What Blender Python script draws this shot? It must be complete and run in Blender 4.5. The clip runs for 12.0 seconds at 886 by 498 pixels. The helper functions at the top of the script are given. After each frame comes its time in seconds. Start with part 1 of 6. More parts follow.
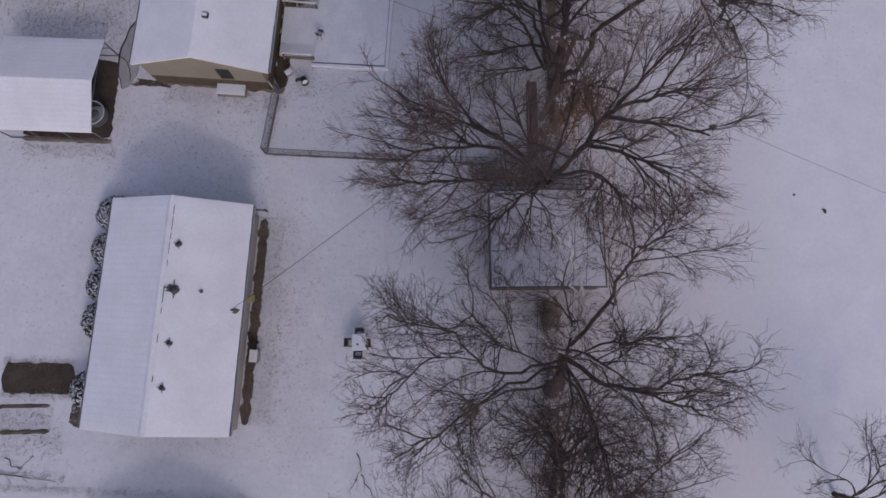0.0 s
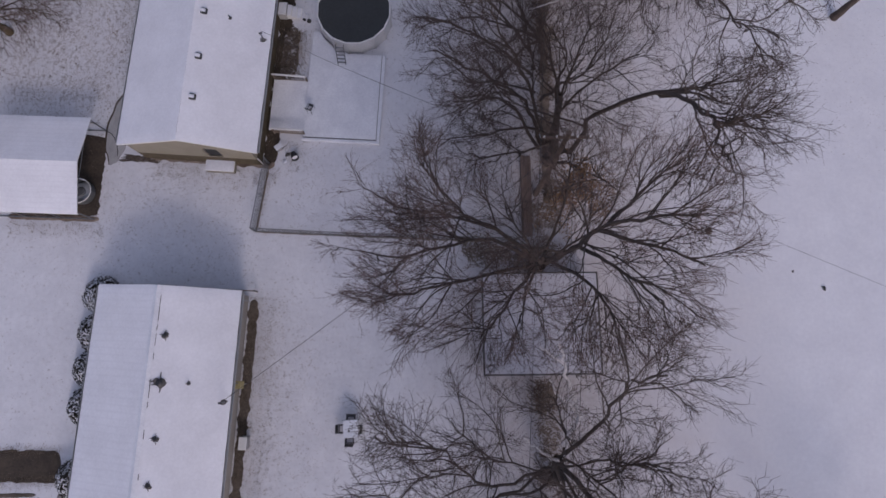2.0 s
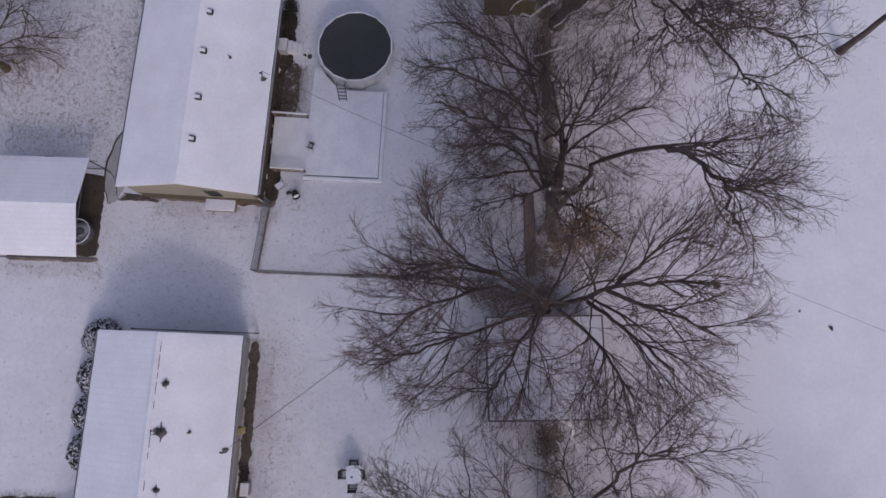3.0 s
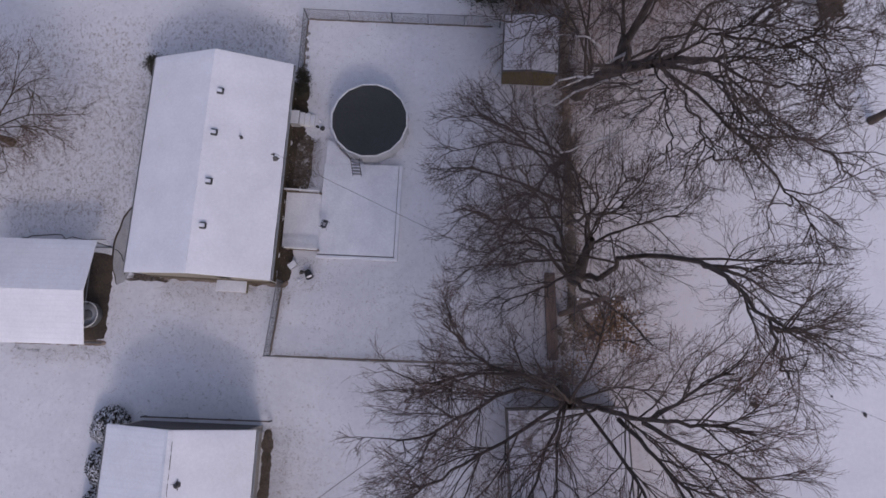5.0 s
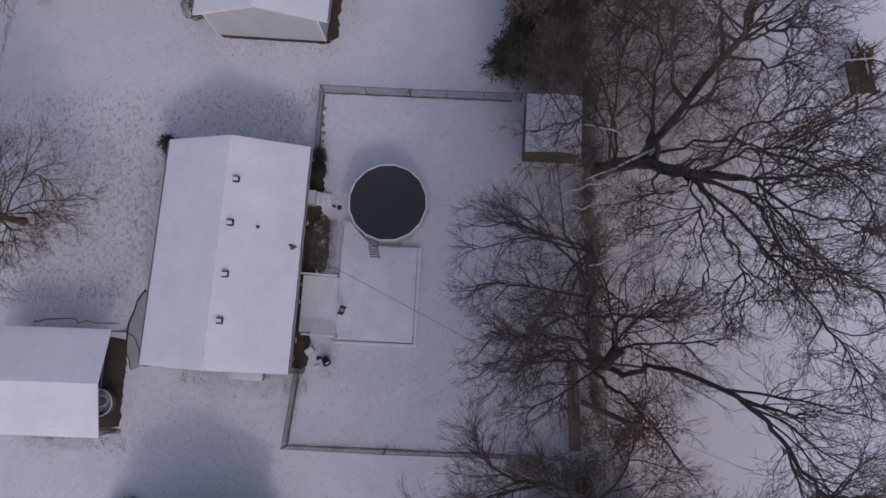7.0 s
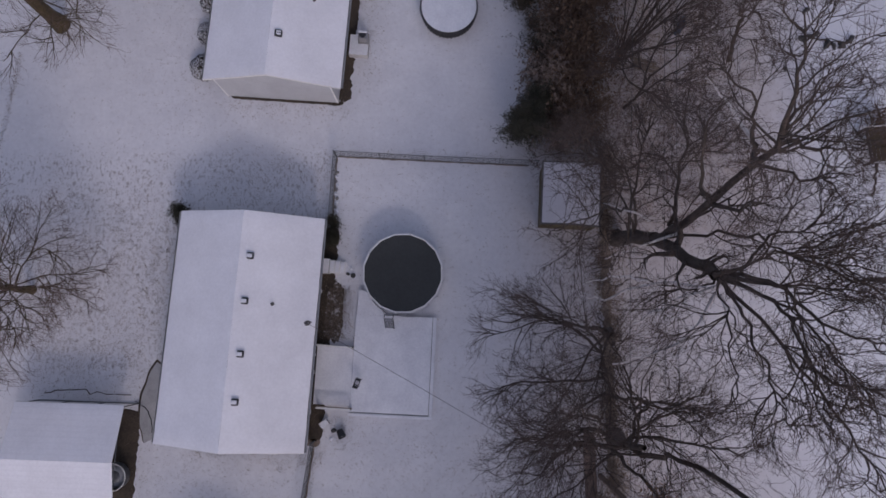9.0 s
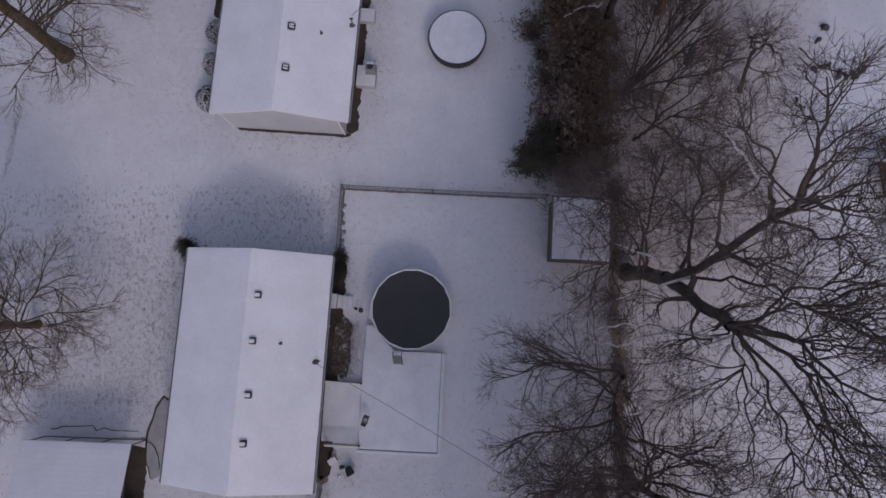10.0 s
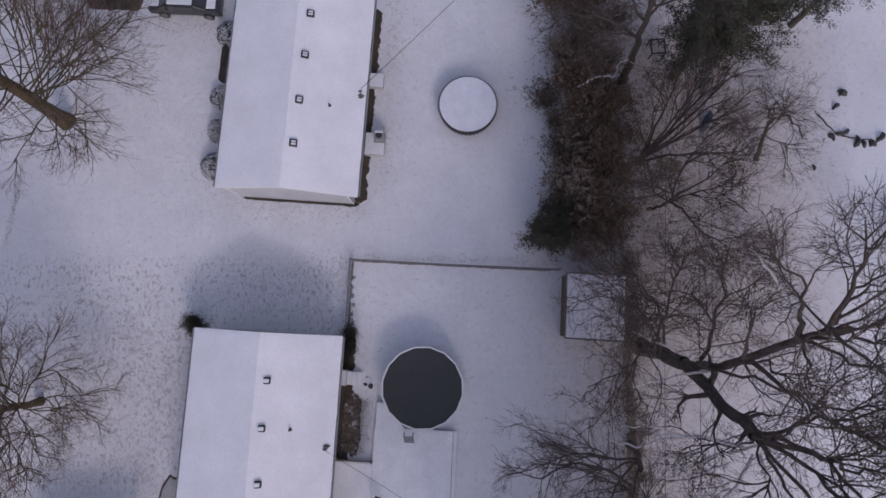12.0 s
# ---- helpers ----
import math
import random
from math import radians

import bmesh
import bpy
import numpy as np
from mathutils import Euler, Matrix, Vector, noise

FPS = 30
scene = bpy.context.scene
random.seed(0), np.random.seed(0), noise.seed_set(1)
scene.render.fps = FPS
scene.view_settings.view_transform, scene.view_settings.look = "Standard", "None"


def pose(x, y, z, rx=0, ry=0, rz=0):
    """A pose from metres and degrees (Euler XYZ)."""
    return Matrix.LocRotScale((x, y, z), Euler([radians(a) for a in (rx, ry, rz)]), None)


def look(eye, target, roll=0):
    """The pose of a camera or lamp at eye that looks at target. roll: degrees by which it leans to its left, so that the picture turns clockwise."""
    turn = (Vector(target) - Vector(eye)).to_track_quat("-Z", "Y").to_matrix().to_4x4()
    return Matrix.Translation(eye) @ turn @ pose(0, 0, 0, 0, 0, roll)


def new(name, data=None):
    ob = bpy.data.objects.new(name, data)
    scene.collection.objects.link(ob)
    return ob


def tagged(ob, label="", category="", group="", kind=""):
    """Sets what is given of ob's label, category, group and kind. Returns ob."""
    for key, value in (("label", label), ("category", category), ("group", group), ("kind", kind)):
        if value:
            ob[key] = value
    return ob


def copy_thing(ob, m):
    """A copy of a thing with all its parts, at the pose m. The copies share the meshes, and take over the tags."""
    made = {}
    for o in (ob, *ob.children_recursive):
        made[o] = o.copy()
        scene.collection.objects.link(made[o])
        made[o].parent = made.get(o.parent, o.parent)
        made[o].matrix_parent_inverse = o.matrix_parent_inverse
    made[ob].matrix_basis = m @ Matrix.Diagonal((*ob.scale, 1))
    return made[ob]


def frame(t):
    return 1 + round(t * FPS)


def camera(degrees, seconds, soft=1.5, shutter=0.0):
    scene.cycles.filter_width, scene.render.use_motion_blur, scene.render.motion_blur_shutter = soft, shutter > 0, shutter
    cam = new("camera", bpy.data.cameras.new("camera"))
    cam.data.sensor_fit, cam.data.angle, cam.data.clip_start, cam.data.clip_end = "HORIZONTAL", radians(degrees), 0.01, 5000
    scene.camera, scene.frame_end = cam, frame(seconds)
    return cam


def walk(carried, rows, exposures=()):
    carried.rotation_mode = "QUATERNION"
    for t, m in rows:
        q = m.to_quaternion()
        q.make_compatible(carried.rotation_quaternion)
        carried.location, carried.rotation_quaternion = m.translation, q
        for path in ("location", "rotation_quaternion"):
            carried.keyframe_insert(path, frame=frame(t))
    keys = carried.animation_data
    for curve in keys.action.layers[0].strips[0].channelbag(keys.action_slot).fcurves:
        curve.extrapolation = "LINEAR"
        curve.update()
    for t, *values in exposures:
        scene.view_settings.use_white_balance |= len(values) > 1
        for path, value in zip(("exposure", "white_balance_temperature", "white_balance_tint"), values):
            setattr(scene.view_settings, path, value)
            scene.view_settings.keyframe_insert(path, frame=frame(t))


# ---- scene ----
# ---- camera and its way ----
cam = camera(72.6, 12.0, soft=1.55)
PATH = [
    (0, -2.927, -0.957, 34.265, 9.669, 0.340, -0.005),
    (0.5, -2.727, 0.102, 34.295, 9.637, 0.399, -0.140),
    (1, -2.569, 1.215, 34.336, 9.908, 0.336, -0.169),
    (1.5, -2.487, 2.316, 34.381, 9.776, 0.400, -0.259),
    (2, -2.505, 3.460, 34.404, 9.973, 0.388, -0.321),
    (2.5, -2.573, 4.594, 34.434, 9.829, 0.367, -0.406),
    (3, -2.710, 5.808, 34.437, 9.949, 0.340, -0.509),
    (5, -3.445, 10.621, 34.154, 9.830, 0.752, -0.635),
    (5.5, -3.639, 11.899, 34.166, 9.571, 0.820, -0.589),
    (6, -3.862, 13.288, 34.182, 9.544, 0.914, -0.558),
    (6.5, -4.089, 14.640, 34.232, 9.122, 0.967, -0.563),
    (7, -4.324, 15.931, 34.298, 9.091, 1.060, -0.549),
    (9, -5.312, 20.531, 34.598, 8.048, 0.791, -0.623),
    (9.5, -5.542, 21.660, 34.614, 7.701, 0.781, -0.589),
    (10, -5.756, 22.795, 34.627, 7.609, 0.821, -0.637),
    (10.5, -5.920, 23.916, 34.622, 7.353, 0.766, -0.596),
    (11, -6.068, 25.060, 34.600, 7.346, 0.769, -0.651),
    (11.5, -6.244, 26.209, 34.580, 7.049, 0.685, -0.725),
    (12, -6.455, 27.406, 34.530, 7.006, 0.624, -0.778),
]
walk(cam, [(t, pose(x, y, z, rx, ry, rz)) for t, x, y, z, rx, ry, rz in PATH], exposures=[(t, 0.16 + e, 6080, 24) for t, e in ((0.0, -0.22), (1.5, -0.21), (3.0, -0.02), (5.2, 0.03), (6.0, -0.14), (7.0, -0.24), (9.5, -0.30), (10.0, -0.33), (10.5, -0.28), (11.0, -0.13), (11.5, -0.09), (12.0, 0.03))])

# ---- daylight: thin winter cloud, low sun from the south-south-east ----
SUN_ELEV, SUN_AZ = 33.0, -73.0  # degrees; azimuth counted from east, anticlockwise
sun_way = Vector((math.cos(radians(SUN_AZ)) * math.cos(radians(SUN_ELEV)), math.sin(radians(SUN_AZ)) * math.cos(radians(SUN_ELEV)), math.sin(radians(SUN_ELEV))))
world = bpy.data.worlds.new("winter_sky")
scene.world = world
world.use_nodes = True
wt = world.node_tree
wt.nodes.clear()
sky = wt.nodes.new("ShaderNodeTexSky")
sky.sky_type = "NISHITA"
sky.sun_disc = False
sky.sun_elevation = radians(SUN_ELEV)
sky.sun_rotation = radians(90.0 - SUN_AZ)
sky.air_density, sky.dust_density, sky.ozone_density = 1.0, 3.0, 1.0
bg = wt.nodes.new("ShaderNodeBackground")
bg.inputs["Strength"].default_value = 0.122
wo = wt.nodes.new("ShaderNodeOutputWorld")
# thin cloud whitens the sky
haze = wt.nodes.new("ShaderNodeMix")
haze.data_type = "RGBA"
haze.inputs[0].default_value = 0.35
haze.inputs[7].default_value = (3.3, 3.4, 3.7, 1)
wt.links.new(sky.outputs["Color"], haze.inputs[6])
wt.links.new(haze.outputs[2], bg.inputs["Color"])
wt.links.new(bg.outputs["Background"], wo.inputs["Surface"])
sun_data = bpy.data.lights.new("sun", "SUN")
sun_data.energy = 0.50
sun_data.angle = radians(6.0)
sun_data.color = (1.0, 0.95, 0.89)
sun = new("sun", sun_data)
sun.matrix_world = look(tuple(sun_way * 80.0), (0, 0, 0))


# ---- materials ----
def mat(name, rough=0.8, metal=0.0):
    m = bpy.data.materials.new(name)
    m.use_nodes = True
    nt = m.node_tree
    b = nt.nodes["Principled BSDF"]
    b.inputs["Roughness"].default_value = rough
    b.inputs["Metallic"].default_value = metal
    return m, nt, b


def coords(nt, scale=(1, 1, 1), world_space=False):
    mp = nt.nodes.new("ShaderNodeMapping")
    mp.inputs["Scale"].default_value = scale
    if world_space:
        g = nt.nodes.new("ShaderNodeNewGeometry")
        nt.links.new(g.outputs["Position"], mp.inputs["Vector"])
    else:
        tc = nt.nodes.new("ShaderNodeTexCoord")
        nt.links.new(tc.outputs["Object"], mp.inputs["Vector"])
    return mp.outputs["Vector"]


def noise_node(nt, vec, scale, detail=4.0, rough=0.6):
    n = nt.nodes.new("ShaderNodeTexNoise")
    n.inputs["Scale"].default_value = scale
    n.inputs["Detail"].default_value = detail
    n.inputs["Roughness"].default_value = rough
    nt.links.new(vec, n.inputs["Vector"])
    return n.outputs["Fac"]


def ramp(nt, fac, stops):
    r = nt.nodes.new("ShaderNodeValToRGB")
    els = r.color_ramp.elements
    while len(els) < len(stops):
        els.new(0.5)
    for e, (p, c) in zip(els, stops):
        e.position = p
        e.color = (*c, 1) if len(c) == 3 else c
    nt.links.new(fac, r.inputs["Fac"])
    return r.outputs["Color"]


def mix(nt, fac, a, b, blend="MIX"):
    n = nt.nodes.new("ShaderNodeMix")
    n.data_type = "RGBA"
    n.blend_type = blend
    for sock, v in ((n.inputs[0], fac), (n.inputs[6], a), (n.inputs[7], b)):
        if isinstance(v, (int, float)):
            sock.default_value = v
        elif isinstance(v, tuple):
            sock.default_value = (*v, 1)
        else:
            nt.links.new(v, sock)
    return n.outputs[2]


def math_node(nt, op, a, b=0.0):
    n = nt.nodes.new("ShaderNodeMath")
    n.operation = op
    n.use_clamp = op in ("MULTIPLY", "ADD", "SUBTRACT")
    for sock, v in zip(n.inputs, (a, b)):
        if isinstance(v, (int, float)):
            sock.default_value = v
        else:
            nt.links.new(v, sock)
    return n.outputs[0]


def bump(nt, b, height, strength=0.4, dist=0.02):
    n = nt.nodes.new("ShaderNodeBump")
    n.inputs["Strength"].default_value = strength
    n.inputs["Distance"].default_value = dist
    nt.links.new(height, n.inputs["Height"])
    nt.links.new(n.outputs["Normal"], b.inputs["Normal"])


def grainy(name, dark, light, rough=0.8, metal=0.0, big=1.5, fine=25.0, stretch=(1, 1, 1), relief=0.3, dist=0.01, world_space=False):
    """Two scales of variation between two colours, and a fine relief."""
    m, nt, b = mat(name, rough, metal)
    v = coords(nt, stretch, world_space)
    a, f = noise_node(nt, v, big, 3.0), noise_node(nt, v, fine, 5.0)
    blend = math_node(nt, "ADD", math_node(nt, "MULTIPLY", a, 0.55), math_node(nt, "MULTIPLY", f, 0.45))
    col = ramp(nt, blend, [(0.36, dark), (0.64, light)])
    nt.links.new(col, b.inputs["Base Color"])
    bump(nt, b, f, relief, dist)
    return m


def soft_box(nt, pos, x0, x1, y0, y1, soft):
    """1 inside a rectangle of the plan, falling off over soft metres."""
    out = None
    for axis, lo, hi in ((0, x0, x1), (1, y0, y1)):
        for edge, sign in ((lo, 1.0), (hi, -1.0)):
            r = nt.nodes.new("ShaderNodeMapRange")
            r.inputs["From Min"].default_value = edge - sign * soft
            r.inputs["From Max"].default_value = edge + sign * soft
            nt.links.new(pos.outputs[axis], r.inputs["Value"])
            out = r.outputs["Result"] if out is None else math_node(nt, "MULTIPLY", out, r.outputs["Result"])
    return out


def snow_ground_material():
    """Thin snow on lawns: dead blades show through, more so on the rougher lawns, hardly at all on the open field."""
    m, nt, b = mat("thin_snow_on_lawn", 0.75)
    v = coords(nt, (1, 1, 1), True)
    pos = nt.nodes.new("ShaderNodeSeparateXYZ")
    nt.links.new(v, pos.inputs[0])
    broad = noise_node(nt, v, 0.09, 3.0)
    mid = noise_node(nt, v, 0.6, 4.0)
    fine = noise_node(nt, v, 4.0, 5.0, 0.7)
    speck = noise_node(nt, v, 7.0, 3.5, 0.75)
    clump = noise_node(nt, v, 2.6, 3.0, 0.7)
    amount = math_node(nt, "MULTIPLY", math_node(nt, "ADD", math_node(nt, "MULTIPLY", broad, 0.5), math_node(nt, "MULTIPLY", mid, 0.5)), 0.16)
    for x0, x1, y0, y1, soft, k in ((-60, -12.4, 18.5, 31.5, 0.35, 0.026), (-60, -12.6, 7.0, 16.0, 1.0, 0.02), (-13.2, -10.8, -8.0, 7.5, 0.8, 0.03), (-26, -9, 32.8, 50, 1.0, 0.02), (-12.2, -2, 10.5, 31.0, 0.3, 0.015), (-0.5, 17, 12, 46, 2.0, 0.03)):
        amount = math_node(nt, "ADD", amount, math_node(nt, "MULTIPLY", soft_box(nt, pos, x0, x1, y0, y1, soft), k))
    amount = math_node(nt, "SUBTRACT", amount, math_node(nt, "MULTIPLY", soft_box(nt, pos, 7.5, 90, -60, 13, 2.0), 0.05))
    level = math_node(nt, "ADD", math_node(nt, "MULTIPLY", speck, 0.75), math_node(nt, "MULTIPLY", clump, 0.25))
    level = math_node(nt, "ADD", level, amount)
    blades = ramp(nt, level, [(0.68, (0.0,) * 3), (0.735, (1.0,) * 3)])
    tone = math_node(nt, "ADD", math_node(nt, "MULTIPLY", mid, 0.5), math_node(nt, "MULTIPLY", fine, 0.5))
    snow = ramp(nt, tone, [(0.32, (0.61, 0.61, 0.635)), (0.68, (0.76, 0.76, 0.78))])
    thin = ramp(nt, math_node(nt, "ADD", clump, amount), [(0.60, (0.0,) * 3), (0.9, (0.32,) * 3)])
    snow = mix(nt, thin, snow, (0.52, 0.49, 0.48))
    snow = mix(nt, soft_box(nt, pos, 7.5, 900, -900, 40, 3.0), snow, ramp(nt, tone, [(0.32, (0.72, 0.72, 0.75)), (0.68, (0.84, 0.84, 0.86))]))
    # leaf litter, plus painted tree shade, thins white under the tree row and thicket
    litter = math_node(nt, "ADD", soft_box(nt, pos, 0.6, 6.3, -40, 33.5, 3.2), soft_box(nt, pos, 1.6, 10.0, 30.5, 47, 2.5))
    dapple = ramp(nt, math_node(nt, "ADD", math_node(nt, "MULTIPLY", clump, 0.5), math_node(nt, "MULTIPLY", speck, 0.5)), [(0.36, (0.12,) * 3), (0.62, (0.72,) * 3)])
    snow = mix(nt, math_node(nt, "MULTIPLY", litter, dapple), snow, (0.25, 0.195, 0.165))
    # brown bits and painted shade under the wide crowns tint the snow
    snow = mix(nt, math_node(nt, "MULTIPLY", soft_box(nt, pos, -2, 14, -40, 46, 3.5), math_node(nt, "MULTIPLY", mid, 0.62)), snow, (0.40, 0.325, 0.295))
    # around the oak, litter and tree shade share one darker tint
    snow = mix(nt, math_node(nt, "MULTIPLY", soft_box(nt, pos, 3.0, 15, 24, 46, 2.5), math_node(nt, "MULTIPLY", clump, 0.85)), snow, (0.30, 0.235, 0.205))
    flecks = noise_node(nt, coords(nt, (1, 0.45, 1), True), 6.5, 2.0, 0.5)
    rough_lawn = math_node(nt, "ADD", math_node(nt, "MULTIPLY", soft_box(nt, pos, -60, -12.4, 18.5, 31.3, 0.35), 0.7), math_node(nt, "MULTIPLY", soft_box(nt, pos, -34, -12.4, 28.2, 31.3, 0.5), 0.3))
    flecks = math_node(nt, "MULTIPLY", ramp(nt, math_node(nt, "ADD", flecks, math_node(nt, "MULTIPLY", mid, 0.18)), [(0.66, (0.0,) * 3), (0.73, (0.6,) * 3)]), rough_lawn)
    snow = mix(nt, flecks, snow, (0.30, 0.275, 0.265))
    grass = ramp(nt, fine, [(0.35, (0.12, 0.095, 0.07)), (0.65, (0.30, 0.245, 0.19))])
    nt.links.new(mix(nt, math_node(nt, "MULTIPLY", blades, 0.62), snow, grass), b.inputs["Base Color"])
    bump(nt, b, math_node(nt, "ADD", fine, math_node(nt, "MULTIPLY", blades, 0.4)), 0.35, 0.03)
    return m


SNOW_GROUND = snow_ground_material()


def snow_roof_material(name, bands=0.0, axis=1, base=(0.80, 0.80, 0.83)):
    """Snow lying on a roof, with the courses or ribs under it just showing."""
    m, nt, b = mat(name, 0.7)
    v = coords(nt)
    a, f = noise_node(nt, v, 0.45, 3.0), noise_node(nt, v, 7.0, 4.0)
    h = math_node(nt, "ADD", math_node(nt, "MULTIPLY", a, 0.6), math_node(nt, "MULTIPLY", f, 0.4))
    lo = tuple(c * 0.90 for c in base)
    col = ramp(nt, h, [(0.35, lo), (0.65, tuple(min(1, c * 1.05) for c in base))])
    if bands:
        w = nt.nodes.new("ShaderNodeTexWave")
        w.bands_direction = "XYZ"[axis]
        w.inputs["Scale"].default_value = bands
        w.inputs["Distortion"].default_value = 1.2
        w.inputs["Detail"].default_value = 2.0
        w.inputs["Detail Scale"].default_value = 0.6
        nt.links.new(v, w.inputs["Vector"])
        col = mix(nt, math_node(nt, "MULTIPLY", ramp(nt, w.outputs["Fac"], [(0.0, (1,) * 3), (0.35, (0,) * 3)]), math_node(nt, "MULTIPLY", a, 0.16)), col, (0.5, 0.5, 0.54))
    nt.links.new(col, b.inputs["Base Color"])
    bump(nt, b, h, 0.25, 0.03)
    return m


ROOF_SNOW = snow_roof_material("roof_snow")
ROOF_SNOW_COURSES = snow_roof_material("roof_snow_over_courses", 0.9, 1)
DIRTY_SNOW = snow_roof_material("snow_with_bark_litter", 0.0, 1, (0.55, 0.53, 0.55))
METAL_SNOW = snow_roof_material("snow_on_ribbed_metal", 1.1, 1)
SNOW = grainy("settled_snow", (0.66, 0.67, 0.71), (0.82, 0.83, 0.86), 0.7, big=0.8, fine=9.0, relief=0.3, dist=0.02)
SHINGLE = grainy("asphalt_shingle", (0.07, 0.065, 0.062), (0.15, 0.14, 0.135), 0.95, fine=40.0)
SIDING_BEIGE = grainy("beige_siding", (0.225, 0.198, 0.145), (0.285, 0.252, 0.19), 0.65, big=0.7, fine=12.0, relief=0.1)
SIDING_GREY = grainy("pale_grey_siding", (0.40, 0.41, 0.43), (0.50, 0.51, 0.53), 0.6, big=0.7, fine=12.0, relief=0.1)
# dark grey siding, with the north gable's shade put into its colour
SIDING_DARK_SHADED = grainy("dark_siding_with_shade", (0.045, 0.043, 0.044), (0.13, 0.125, 0.125), 0.8, big=0.9, fine=12.0, stretch=(0.4, 1, 5), relief=0.2)
SIDING_TAN = grainy("tan_siding", (0.30, 0.28, 0.25), (0.40, 0.37, 0.33), 0.65, big=0.7, fine=12.0, relief=0.1)
BRICK = grainy("brown_brick", (0.06, 0.045, 0.024), (0.115, 0.088, 0.05), 0.9, big=3.0, fine=30.0, relief=0.4)
TRIM_WHITE = grainy("white_paint", (0.66, 0.66, 0.65), (0.80, 0.80, 0.79), 0.5, big=2.0, fine=20.0, relief=0.05)
TRIM_GREY = grainy("grey_aluminium", (0.30, 0.31, 0.32), (0.42, 0.43, 0.44), 0.45, 0.3, big=2.0, fine=20.0, relief=0.05)
DARK_METAL = grainy("dark_painted_metal", (0.03, 0.03, 0.032), (0.07, 0.07, 0.075), 0.5, 0.4, relief=0.1)
STEEL = grainy("galvanised_steel", (0.14, 0.145, 0.15), (0.24, 0.245, 0.25), 0.5, 0.5, big=4.0, fine=30.0, relief=0.05)
POOL_WALL = grainy("grey_pool_wall", (0.40, 0.41, 0.43), (0.54, 0.55, 0.57), 0.5, 0.0, big=1.0, fine=14.0, relief=0.1)
POOL_COVER = grainy("dark_pool_cover", (0.033, 0.036, 0.036), (0.046, 0.05, 0.05), 0.85, big=0.5, fine=6.0, relief=0.15, dist=0.02)
WOOD = grainy("weathered_wood", (0.13, 0.10, 0.075), (0.26, 0.21, 0.165), 0.85, big=2.0, fine=18.0, stretch=(1, 8, 1))
WOOD_BROWN = grainy("brown_stained_wood", (0.085, 0.058, 0.038), (0.17, 0.12, 0.08), 0.8, big=2.0, fine=18.0, stretch=(6, 6, 1))
SHED_OLIVE = grainy("olive_brown_shed_boards", (0.055, 0.042, 0.016), (0.12, 0.09, 0.04), 0.8, big=2.0, fine=18.0, stretch=(6, 6, 1))
PINE_BARK = grainy("reddish_pine_bark", (0.07, 0.034, 0.024), (0.17, 0.09, 0.062), 0.95, big=2.0, fine=10.0, relief=0.8, dist=0.03)
MOSSY_WOOD = grainy("mossy_brown_planks", (0.05, 0.036, 0.018), (0.13, 0.092, 0.05), 0.9, big=2.0, fine=14.0, stretch=(6, 1, 6))
POLE_WOOD = grainy("utility_pole_wood", (0.10, 0.07, 0.055), (0.20, 0.145, 0.115), 0.85, big=2.0, fine=14.0, stretch=(6, 6, 0.6))
DIRT = grainy("wet_bare_soil", (0.032, 0.024, 0.018), (0.085, 0.064, 0.045), 0.9, big=0.8, fine=9.0, relief=0.6, dist=0.03, world_space=True)
LEAF_LITTER = grainy("brown_leaf_litter", (0.11, 0.08, 0.058), (0.33, 0.265, 0.215), 0.95, big=1.2, fine=12.0, relief=0.6, dist=0.03, world_space=True)
CONCRETE = grainy("damp_concrete", (0.19, 0.185, 0.18), (0.30, 0.295, 0.29), 0.85, big=0.9, fine=16.0, relief=0.15)
BARK = grainy("grey_brown_bark", (0.045, 0.034, 0.028), (0.115, 0.09, 0.076), 0.95, big=2.0, fine=14.0, stretch=(2, 2, 0.6), relief=0.8, dist=0.03)
BARK_PALE = grainy("pale_dead_wood", (0.50, 0.46, 0.44), (0.78, 0.74, 0.72), 0.9, big=2.0, fine=14.0, relief=0.4)
BOARD_BROWN = grainy("old_brown_boards", (0.13, 0.09, 0.072), (0.23, 0.165, 0.135), 0.85, big=2.0, fine=18.0, stretch=(6, 1, 6))
DRY_DIRT = grainy("trodden_brown_soil", (0.06, 0.048, 0.036), (0.15, 0.12, 0.095), 0.95, big=1.1, fine=7.0, relief=0.6, dist=0.03, world_space=True)
PALE_CONCRETE = grainy("worn_concrete_with_thin_snow", (0.30, 0.30, 0.30), (0.46, 0.455, 0.455), 0.85, big=0.9, fine=14.0, relief=0.15)
BARK_BROWN = grainy("mossy_brown_bark", (0.045, 0.032, 0.016), (0.11, 0.08, 0.04), 0.95, big=2.0, fine=12.0, stretch=(2, 2, 0.6), relief=0.8, dist=0.03)
STONE_DARK = grainy("wet_dark_stone", (0.03, 0.03, 0.03), (0.10, 0.095, 0.09), 0.8, big=3.0, fine=16.0, relief=0.4)
TWIG = grainy("twig_bark", (0.055, 0.037, 0.031), (0.132, 0.095, 0.082), 0.9, big=1.0, fine=6.0, relief=0.0)
TWIG_RED = grainy("reddish_twig_bark", (0.10, 0.065, 0.055), (0.20, 0.14, 0.12), 0.9, big=1.0, fine=6.0, relief=0.0)
DEAD_GRASS = grainy("dead_grass", (0.15, 0.12, 0.085), (0.31, 0.25, 0.19), 0.9, big=1.0, fine=8.0, relief=0.0)
DRY_LEAF = grainy("dry_oak_leaf", (0.16, 0.085, 0.04), (0.32, 0.19, 0.10), 0.8, big=1.0, fine=8.0, relief=0.0)
